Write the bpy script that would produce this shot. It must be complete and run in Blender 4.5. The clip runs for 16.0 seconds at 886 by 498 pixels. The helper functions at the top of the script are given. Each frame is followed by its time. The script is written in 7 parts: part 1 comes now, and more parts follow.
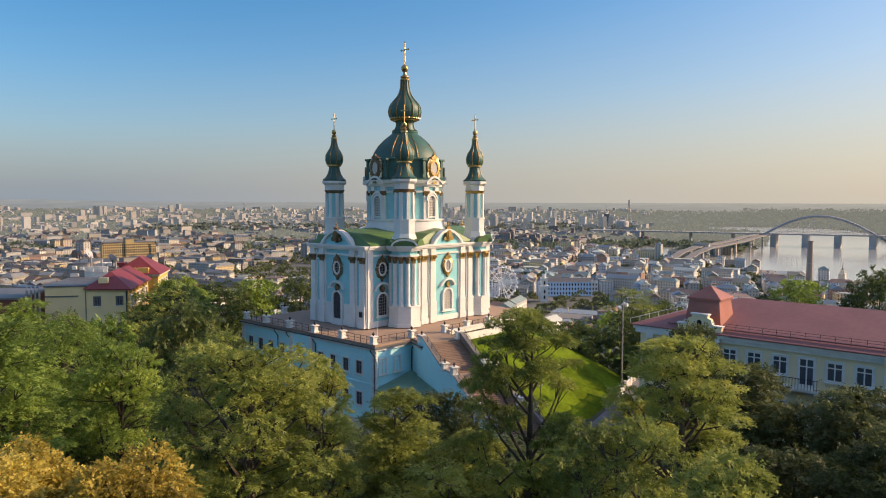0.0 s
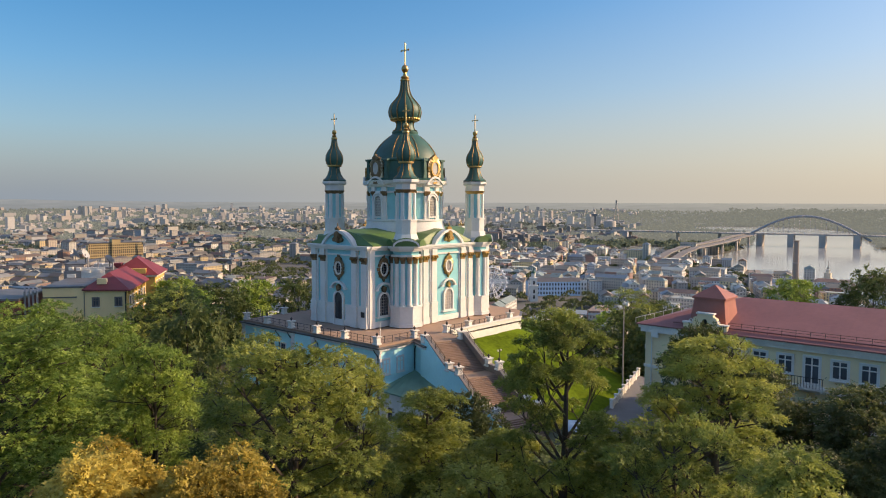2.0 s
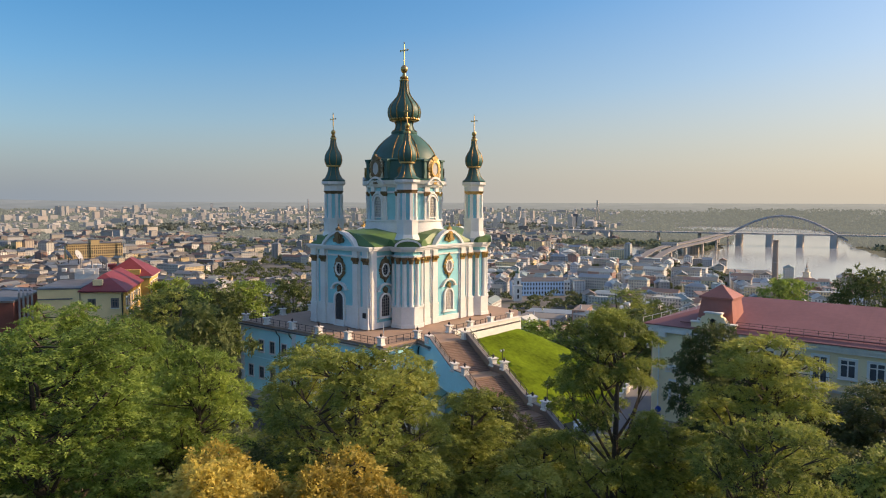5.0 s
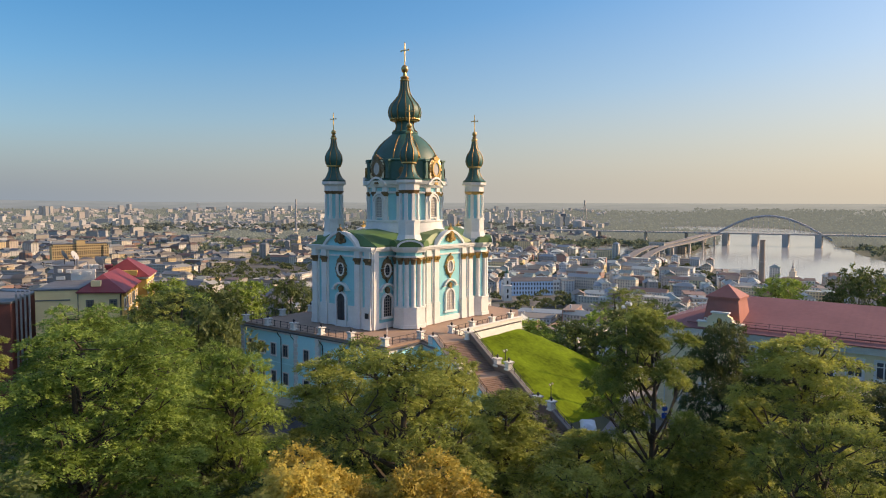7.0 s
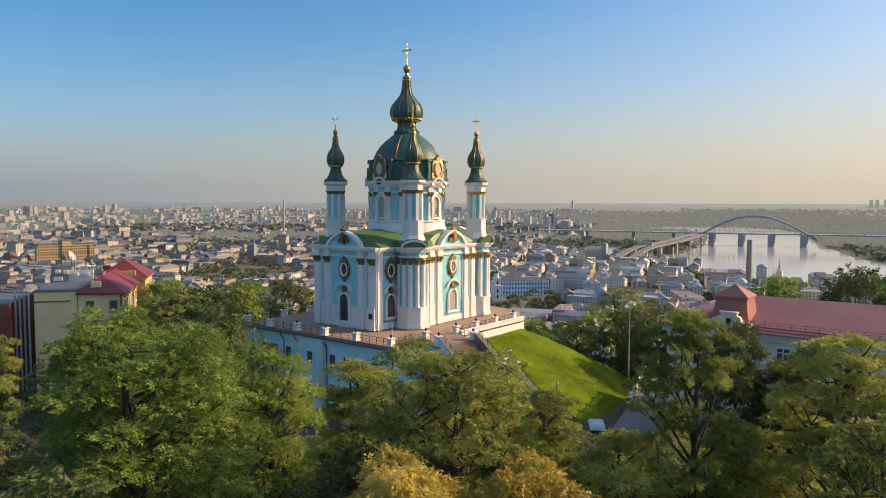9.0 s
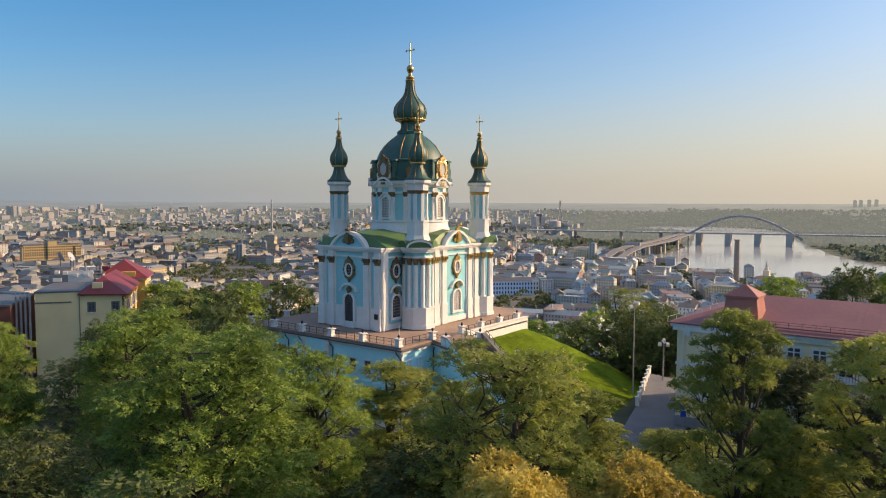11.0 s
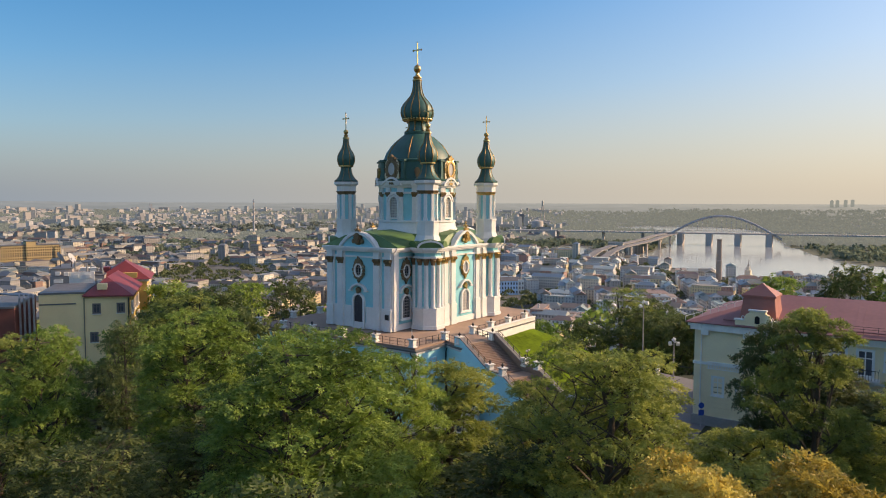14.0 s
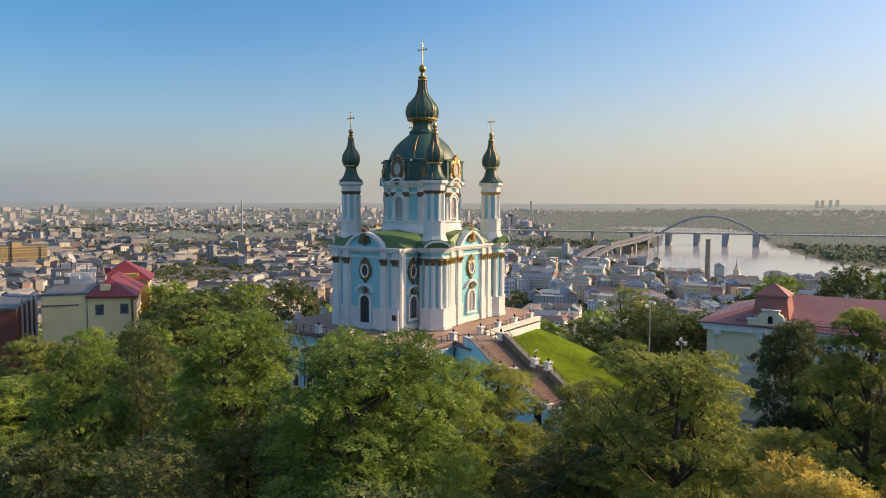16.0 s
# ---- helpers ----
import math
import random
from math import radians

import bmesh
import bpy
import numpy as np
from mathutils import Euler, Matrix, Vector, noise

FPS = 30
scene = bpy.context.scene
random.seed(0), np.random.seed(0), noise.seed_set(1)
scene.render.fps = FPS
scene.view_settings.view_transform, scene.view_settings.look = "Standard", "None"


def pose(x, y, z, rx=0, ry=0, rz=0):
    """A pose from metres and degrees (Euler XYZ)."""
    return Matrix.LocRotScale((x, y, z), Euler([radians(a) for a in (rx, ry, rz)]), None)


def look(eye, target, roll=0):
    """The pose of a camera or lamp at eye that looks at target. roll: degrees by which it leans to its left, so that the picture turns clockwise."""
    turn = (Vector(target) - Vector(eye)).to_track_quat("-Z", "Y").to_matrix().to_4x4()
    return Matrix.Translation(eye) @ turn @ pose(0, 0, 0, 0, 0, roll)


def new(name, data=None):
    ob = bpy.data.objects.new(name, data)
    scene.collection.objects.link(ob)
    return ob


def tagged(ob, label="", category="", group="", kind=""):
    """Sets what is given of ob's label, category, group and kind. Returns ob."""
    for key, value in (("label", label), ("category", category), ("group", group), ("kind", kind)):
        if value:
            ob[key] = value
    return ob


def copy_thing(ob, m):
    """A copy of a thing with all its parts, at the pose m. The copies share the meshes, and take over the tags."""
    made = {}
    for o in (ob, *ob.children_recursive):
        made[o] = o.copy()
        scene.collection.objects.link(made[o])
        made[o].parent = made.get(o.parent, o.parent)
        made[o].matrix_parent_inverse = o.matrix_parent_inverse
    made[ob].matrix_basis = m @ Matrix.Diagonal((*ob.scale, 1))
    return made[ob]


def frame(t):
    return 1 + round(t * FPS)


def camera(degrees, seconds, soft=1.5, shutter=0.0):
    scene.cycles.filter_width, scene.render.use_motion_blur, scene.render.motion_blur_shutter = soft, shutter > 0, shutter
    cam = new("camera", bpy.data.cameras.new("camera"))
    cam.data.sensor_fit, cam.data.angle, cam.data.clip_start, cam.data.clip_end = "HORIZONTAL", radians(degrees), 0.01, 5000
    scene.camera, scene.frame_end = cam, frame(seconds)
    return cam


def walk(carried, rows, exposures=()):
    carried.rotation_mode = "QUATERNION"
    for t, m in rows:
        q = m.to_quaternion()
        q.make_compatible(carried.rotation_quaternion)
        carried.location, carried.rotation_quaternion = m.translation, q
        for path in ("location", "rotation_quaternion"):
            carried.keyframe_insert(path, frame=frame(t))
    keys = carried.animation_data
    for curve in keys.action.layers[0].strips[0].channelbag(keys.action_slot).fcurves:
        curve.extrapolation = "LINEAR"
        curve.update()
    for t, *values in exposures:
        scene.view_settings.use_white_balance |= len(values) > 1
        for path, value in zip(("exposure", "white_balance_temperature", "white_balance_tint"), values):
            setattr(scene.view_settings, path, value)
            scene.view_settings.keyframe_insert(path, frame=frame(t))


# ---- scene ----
# ---- camera ----
cam = camera(64.27, 16.0, 1.05)
ROWS = [
    (0.0, -84.567, -85.624, 18.973, 86.234, -0.148, -47.730),
    (1.0, -85.417, -84.923, 18.994, 86.235, -0.149, -48.230),
    (2.0, -86.168, -84.203, 19.014, 86.237, -0.150, -48.733),
    (3.0, -86.857, -83.458, 19.031, 86.239, -0.152, -49.237),
    (4.0, -87.512, -82.679, 19.046, 86.241, -0.153, -49.743),
    (5.0, -88.159, -81.861, 19.060, 86.244, -0.155, -50.250),
    (6.0, -88.816, -81.001, 19.071, 86.247, -0.156, -50.756),
    (7.0, -89.496, -80.095, 19.081, 86.250, -0.158, -51.263),
    (8.0, -90.209, -79.140, 19.088, 86.253, -0.161, -51.768),
    (9.0, -90.957, -78.137, 19.094, 86.257, -0.163, -52.272),
    (10.0, -91.738, -77.085, 19.098, 86.261, -0.166, -52.774),
    (11.0, -92.546, -75.986, 19.100, 86.266, -0.168, -53.273),
    (12.0, -93.366, -74.844, 19.099, 86.270, -0.171, -53.768),
    (13.0, -94.181, -73.663, 19.097, 86.275, -0.174, -54.260),
    (14.0, -94.968, -72.446, 19.093, 86.280, -0.178, -54.748),
    (15.0, -95.698, -71.203, 19.087, 86.286, -0.181, -55.231),
    (16.0, -96.337, -69.939, 19.079, 86.292, -0.185, -55.708),
]
walk(cam, [(t, pose(x, y, z, rx, ry, rz)) for t, x, y, z, rx, ry, rz in ROWS], exposures=[(0.0, 0.34, 7900, 20), (16.0, 0.34, 7900, 20)])

# ---- light: low morning sun from the river side, clear sky ----
SUN_AZ, SUN_EL = radians(-40), radians(25)
world = bpy.data.worlds.new("morning_sky")
scene.world = world
world.use_nodes = True
wn = world.node_tree.nodes
sky = wn.new("ShaderNodeTexSky")
sky.sky_type, sky.sun_disc = "NISHITA", False
sky.sun_elevation, sky.sun_rotation = SUN_EL, math.pi / 2 - SUN_AZ
sky.altitude, sky.air_density, sky.dust_density, sky.ozone_density = 150, 1.0, 1.6, 5.0
rich = wn.new("ShaderNodeHueSaturation")
rich.inputs["Hue"].default_value, rich.inputs["Saturation"].default_value = 0.495, 1.3
world.node_tree.links.new(sky.outputs[0], rich.inputs["Color"])
# pale haze low in the sky, warmer and higher towards the sun
wl = world.node_tree.links
way, up_, sunward = wn.new("ShaderNodeTexCoord"), wn.new("ShaderNodeVectorMath"), wn.new("ShaderNodeVectorMath")
up_.operation = sunward.operation = "DOT_PRODUCT"
up_.inputs[1].default_value, sunward.inputs[1].default_value = (0, 0, 1), (math.cos(SUN_AZ), math.sin(SUN_AZ), 0)
wl.new(way.outputs["Generated"], up_.inputs[0])
wl.new(way.outputs["Generated"], sunward.inputs[0])
near_sun, thin, lift, veil, tone, mixed = wn.new("ShaderNodeMapRange"), wn.new("ShaderNodeMapRange"), wn.new("ShaderNodeMath"), wn.new("ShaderNodeValToRGB"), wn.new("ShaderNodeMix"), wn.new("ShaderNodeMix")
for nd, lo, hi in ((near_sun, 0.0, 1.0), (thin, 1.25, 0.6)):
    nd.inputs["From Min"].default_value, nd.inputs["From Max"].default_value, nd.inputs["To Min"].default_value, nd.inputs["To Max"].default_value = -0.34, 0.69, lo, hi
    wl.new(sunward.outputs["Value"], nd.inputs["Value"])
lift.operation = "MULTIPLY"
wl.new(up_.outputs["Value"], lift.inputs[0])
wl.new(thin.outputs[0], lift.inputs[1])
wl.new(lift.outputs[0], veil.inputs[0])
vr = veil.color_ramp.elements
vr[0].position, vr[0].color = 0.0, (0.95, 0.95, 0.95, 1)
vr[1].position, vr[1].color = 0.5, (0, 0, 0, 1)
for at, f in ((0.05, 0.72), (0.12, 0.32), (0.22, 0.07), (0.32, 0.01)):
    vr.new(at).color = (f, f, f, 1)
tone.data_type = mixed.data_type = "RGBA"
tone.inputs[6].default_value, tone.inputs[7].default_value = (1.32, 1.83, 2.38, 1), (2.90, 3.02, 2.74, 1)
wl.new(near_sun.outputs[0], tone.inputs[0])
wl.new(veil.outputs[0], mixed.inputs[0])
# the deep blue is paled and brightened overhead, out of view, for fill light
high, rise_, whole = wn.new("ShaderNodeHueSaturation"), wn.new("ShaderNodeMapRange"), wn.new("ShaderNodeMix")
high.inputs["Saturation"].default_value, high.inputs["Value"].default_value = 0.85, 1.35
rise_.interpolation_type = "SMOOTHSTEP"
rise_.inputs["From Min"].default_value, rise_.inputs["From Max"].default_value = 0.26, 0.75
whole.data_type = "RGBA"
wl.new(sky.outputs[0], high.inputs["Color"])
wl.new(up_.outputs["Value"], rise_.inputs["Value"])
wl.new(rise_.outputs[0], whole.inputs[0])
wl.new(rich.outputs[0], whole.inputs[6])
wl.new(high.outputs[0], whole.inputs[7])
wl.new(whole.outputs[2], mixed.inputs[6])
wl.new(tone.outputs[2], mixed.inputs[7])
wl.new(mixed.outputs[2], wn["Background"].inputs[0])
wn["Background"].inputs[1].default_value = 0.155
sun = new("sun", bpy.data.lights.new("sun", "SUN"))
sun.data.energy, sun.data.angle, sun.data.color = 4.0, radians(0.6), (1.0, 0.79, 0.52)
sun.matrix_world = look((math.cos(SUN_AZ) * 300, math.sin(SUN_AZ) * 300, math.tan(SUN_EL) * 300), (0, 0, 0))

# ---- materials ----
MATS = {}


def material(name, colour, rough=0.7, metal=0.0, vary=0.12, grain=8.0, stains=0.6, bump=0.15, bump_scale=None, tint=None, per_object=0.0, spec=None):
    """A procedural surface: a base colour broken up by stains, grain and fine relief at real-world size."""
    if name in MATS:
        return MATS[name]
    m = bpy.data.materials.new(name)
    m.use_nodes = True
    nt, b = m.node_tree, m.node_tree.nodes["Principled BSDF"]
    b.inputs["Roughness"].default_value, b.inputs["Metallic"].default_value = rough, metal
    if spec is not None:
        b.inputs["Specular IOR Level"].default_value = spec
    geo = nt.nodes.new("ShaderNodeNewGeometry")

    def tex(scale, detail):
        n = nt.nodes.new("ShaderNodeTexNoise")
        n.inputs["Scale"].default_value, n.inputs["Detail"].default_value = scale, detail
        nt.links.new(geo.outputs["Position"], n.inputs["Vector"])
        return n
    large, fine = tex(stains, 5), tex(grain, 4)
    mix = nt.nodes.new("ShaderNodeMix")
    mix.data_type = "RGBA"
    dark = [c * (1 - 2.2 * vary) for c in colour]
    light = [min(1, c * (1 + 1.2 * vary)) for c in (tint or colour)]
    mix.inputs[6].default_value, mix.inputs[7].default_value = (*dark, 1), (*light, 1)
    add = nt.nodes.new("ShaderNodeMath")
    add.operation = "MULTIPLY_ADD"
    nt.links.new(fine.outputs[0], add.inputs[0])
    add.inputs[1].default_value = 0.6
    half = nt.nodes.new("ShaderNodeMath")
    half.operation = "MULTIPLY_ADD"
    nt.links.new(large.outputs[0], half.inputs[0])
    half.inputs[1].default_value, half.inputs[2].default_value = 1.2, -0.4
    nt.links.new(half.outputs[0], add.inputs[2])
    fac = add
    if per_object:
        info = nt.nodes.new("ShaderNodeObjectInfo")
        more = nt.nodes.new("ShaderNodeMath")
        more.operation = "MULTIPLY_ADD"
        nt.links.new(info.outputs["Random"], more.inputs[0])
        more.inputs[1].default_value = per_object
        nt.links.new(add.outputs[0], more.inputs[2])
        fac = more
    nt.links.new(fac.outputs[0], mix.inputs[0])
    nt.links.new(mix.outputs[2], b.inputs["Base Color"])
    if bump:
        rel = tex(bump_scale or grain * 2, 3)
        bn = nt.nodes.new("ShaderNodeBump")
        bn.inputs["Strength"].default_value, bn.inputs["Distance"].default_value = bump, 0.05
        nt.links.new(rel.outputs[0], bn.inputs["Height"])
        nt.links.new(bn.outputs[0], b.inputs["Normal"])
    MATS[name] = m
    return m


def leafy(name, a, b_, c_, trans=0.25):
    """Leaf: colour varies from spray to spray, some light comes through."""
    m = bpy.data.materials.new(name)
    m.use_nodes = True
    nt, b = m.node_tree, m.node_tree.nodes["Principled BSDF"]
    b.inputs["Roughness"].default_value = 0.55
    b.inputs["Specular IOR Level"].default_value = 0.25
    geo, info = nt.nodes.new("ShaderNodeNewGeometry"), nt.nodes.new("ShaderNodeObjectInfo")
    n = nt.nodes.new("ShaderNodeTexNoise")
    n.inputs["Scale"].default_value, n.inputs["Detail"].default_value = 0.35, 3
    nt.links.new(geo.outputs["Position"], n.inputs["Vector"])
    s = nt.nodes.new("ShaderNodeMath")
    s.operation = "MULTIPLY_ADD"
    nt.links.new(geo.outputs["Random Per Island"], s.inputs[0])
    s.inputs[1].default_value = 0.28
    k = nt.nodes.new("ShaderNodeMath")
    k.operation = "MULTIPLY_ADD"
    nt.links.new(n.outputs[0], k.inputs[0])
    k.inputs[1].default_value, k.inputs[2].default_value = 1.6, -0.55
    k2 = nt.nodes.new("ShaderNodeMath")
    k2.operation = "MULTIPLY_ADD"
    nt.links.new(info.outputs["Random"], k2.inputs[0])
    k2.inputs[1].default_value = 0.25
    nt.links.new(k.outputs[0], k2.inputs[2])
    nt.links.new(k2.outputs[0], s.inputs[2])
    ramp = nt.nodes.new("ShaderNodeValToRGB")
    ramp.color_ramp.elements[0].color, ramp.color_ramp.elements[1].color = (*a, 1), (*c_, 1)
    e = ramp.color_ramp.elements.new(0.5)
    e.color = (*b_, 1)
    nt.links.new(s.outputs[0], ramp.inputs[0])
    nt.links.new(ramp.outputs[0], b.inputs["Base Color"])
    tr = nt.nodes.new("ShaderNodeBsdfTranslucent")
    nt.links.new(ramp.outputs[0], tr.inputs[0])
    mx = nt.nodes.new("ShaderNodeMixShader")
    mx.inputs[0].default_value = trans
    nt.links.new(b.outputs[0], mx.inputs[1])
    nt.links.new(tr.outputs[0], mx.inputs[2])
    nt.links.new(mx.outputs[0], nt.nodes["Material Output"].inputs[0])
    MATS[name] = m
    return m


TURQ = material("turquoise_plaster", (0.24, 0.61, 0.65), 0.75, vary=0.07, grain=3, stains=0.35)
WHITE = material("white_plaster", (0.76, 0.75, 0.71), 0.7, vary=0.09, grain=3, stains=0.4)
WHITE2 = material("weathered_white_plaster", (0.80, 0.775, 0.71), 0.75, vary=0.1, grain=4, stains=0.8)
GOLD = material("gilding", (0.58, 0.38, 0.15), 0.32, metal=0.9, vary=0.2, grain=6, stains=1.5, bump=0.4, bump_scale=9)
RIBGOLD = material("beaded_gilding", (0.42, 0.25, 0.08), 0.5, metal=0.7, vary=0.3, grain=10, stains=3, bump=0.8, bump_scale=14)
# darker copy of the gilding: shade of the unlit sides put into its colour
SHADEGOLD = material("shaded_gilding", (0.24, 0.155, 0.08), 0.5, metal=0.45, vary=0.25, grain=6, stains=1.5, bump=0.5, bump_scale=8)
DOME = material("green_dome_copper", (0.028, 0.115, 0.09), 0.5, vary=0.15, grain=2.5, stains=0.5, bump=0.1, spec=0.5)
ROOFG = material("green_sheet_roof", (0.085, 0.175, 0.05), 0.5, vary=0.15, grain=1.5, stains=0.4)
GLASS = material("dark_glass", (0.025, 0.028, 0.032), 0.08, vary=0.2, bump=0.02)
GRILLE = material("grey_window_bars", (0.33, 0.31, 0.29), 0.6, vary=0.1)
DARKSASH = material("weathered_brown_sash", (0.17, 0.15, 0.135), 0.6, vary=0.15)
# lighter grey-blue pane, the reflected sky put into its colour
SKYPANE = material("sky_toned_window_glass", (0.10, 0.11, 0.125), 0.12, vary=0.25, grain=1.2, stains=0.5, bump=0.02)
# pale panes; on the lit fronts the sun is put into their colour
PALEPANE = material("sunlit_pale_pane", (0.52, 0.50, 0.47), 0.25, vary=0.12, grain=2, bump=0.02)
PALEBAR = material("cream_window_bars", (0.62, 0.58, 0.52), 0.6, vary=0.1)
PALEGOLD = material("worn_silvery_gilding", (0.62, 0.52, 0.36), 0.4, metal=0.6, vary=0.2, grain=6, stains=1.5, bump=0.4, bump_scale=9)
DOOR = material("dark_door_wood", (0.055, 0.05, 0.053), 0.5, vary=0.2)
PAVE = material("brown_paving", (0.36, 0.245, 0.175), 0.8, vary=0.14, grain=2.0, stains=0.25, bump=0.2)
STONE = material("grey_stone", (0.33, 0.30, 0.28), 0.8, vary=0.12, grain=4, stains=0.7, per_object=0.2)
STEP = material("brown_granite_step", (0.25, 0.165, 0.125), 0.75, vary=0.12, grain=5, stains=0.8, per_object=0.4)
IRON = material("black_iron", (0.03, 0.03, 0.032), 0.5, metal=0.4)
SBLUE = material("pale_blue_plaster", (0.48, 0.92, 0.95), 0.75, vary=0.06, grain=3, stains=0.3)
LEAD = material("grey_metal_ledge", (0.17, 0.165, 0.16), 0.5, metal=0.3, vary=0.2)
GREENANNEX = material("pale_green_copper_roof", (0.15, 0.30, 0.22), 0.55, vary=0.12, stains=0.5)
LAWN = material("lawn_grass", (0.058, 0.122, 0.010), 0.95, vary=0.4, grain=1.6, stains=0.16, bump=1.0, bump_scale=4, tint=(0.135, 0.205, 0.014), spec=0.05)
EARTH = material("hillside_ground", (0.055, 0.065, 0.03), 0.95, vary=0.25, grain=0.5, stains=0.05, bump=0.4)
en, el_ = EARTH.node_tree.nodes, EARTH.node_tree.links
e_geo, e_sep, e_rng, e_mix, e_noise = en.new("ShaderNodeNewGeometry"), en.new("ShaderNodeSeparateXYZ"), en.new("ShaderNodeMapRange"), en.new("ShaderNodeMix"), en.new("ShaderNodeTexNoise")
e_mix.data_type = "RGBA"
e_rng.inputs["From Min"].default_value, e_rng.inputs["From Max"].default_value = -60.0, -84.0      # paved town on the plain, earth and litter on the hill
el_.new(e_geo.outputs["Position"], e_sep.inputs[0])
el_.new(e_sep.outputs["Z"], e_rng.inputs["Value"])
el_.new(e_rng.outputs[0], e_mix.inputs[0])
e_old = EARTH.node_tree.nodes["Principled BSDF"].inputs["Base Color"].links[0].from_socket
el_.new(e_old, e_mix.inputs[6])
e_noise.inputs["Scale"].default_value, e_noise.inputs["Detail"].default_value = 0.012, 6
el_.new(e_geo.outputs["Position"], e_noise.inputs["Vector"])
e_ramp = en.new("ShaderNodeValToRGB")
e_ramp.color_ramp.elements[0].position, e_ramp.color_ramp.elements[1].position = 0.4, 0.62
e_ramp.color_ramp.elements[0].color, e_ramp.color_ramp.elements[1].color = (0.07, 0.078, 0.06, 1), (0.155, 0.155, 0.15, 1)
el_.new(e_noise.outputs[0], e_ramp.inputs[0])
e_dot, e_east, e_wood = en.new("ShaderNodeVectorMath"), en.new("ShaderNodeMapRange"), en.new("ShaderNodeMix")
e_dot.operation, e_wood.data_type = "DOT_PRODUCT", "RGBA"
e_dot.inputs[1].default_value = (0.82, -0.57, 0)
e_east.inputs["From Min"].default_value, e_east.inputs["From Max"].default_value = 880.0, 1150.0      # meadow and wood on the far bank
el_.new(e_geo.outputs["Position"], e_dot.inputs[0])
el_.new(e_dot.outputs["Value"], e_east.inputs["Value"])
el_.new(e_east.outputs[0], e_wood.inputs[0])
el_.new(e_ramp.outputs[0], e_wood.inputs[6])
e_wood.inputs[7].default_value = (0.085, 0.10, 0.06, 1)
el_.new(e_wood.outputs[2], e_mix.inputs[7])
el_.new(e_mix.outputs[2], EARTH.node_tree.nodes["Principled BSDF"].inputs["Base Color"])
ASPH = material("asphalt_road", (0.06, 0.062, 0.065), 0.85, vary=0.15)
CREAM = material("cream_plaster", (0.68, 0.62, 0.50), 0.8, vary=0.07, stains=0.4)
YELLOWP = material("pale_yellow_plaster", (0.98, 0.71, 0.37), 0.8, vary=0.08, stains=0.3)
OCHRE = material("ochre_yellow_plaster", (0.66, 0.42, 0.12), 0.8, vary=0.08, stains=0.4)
REDROOF = material("red_sheet_roof", (0.22, 0.036, 0.040), 0.55, vary=0.16, grain=2, stains=0.3)
PINKROOF = material("faded_red_sheet_roof", (0.26, 0.105, 0.10), 0.6, vary=0.12, grain=2, stains=0.25)
REDBRICK = material("red_brown_brick", (0.20, 0.065, 0.045), 0.85, vary=0.15)
BARK = material("grey_brown_bark", (0.075, 0.06, 0.045), 0.9, vary=0.25, grain=6, bump=0.6)
LEAF_G = leafy("green_leaf", (0.050, 0.090, 0.022), (0.200, 0.300, 0.062), (0.48, 0.58, 0.130), 0.42)
LEAF_D = leafy("dark_green_leaf", (0.048, 0.076, 0.028), (0.108, 0.148, 0.05), (0.205, 0.24, 0.078), 0.4)
LEAF_Y = leafy("yellow_green_leaf", (0.080, 0.112, 0.030), (0.270, 0.322, 0.076), (0.56, 0.56, 0.15), 0.44)
LEAF_O = leafy("golden_leaf", (0.15, 0.110, 0.024), (0.44, 0.335, 0.065), (0.72, 0.59, 0.15), 0.38)
LEAF_K = leafy("deep_green_leaf", (0.046, 0.062, 0.024), (0.102, 0.128, 0.046), (0.185, 0.205, 0.072), 0.4)


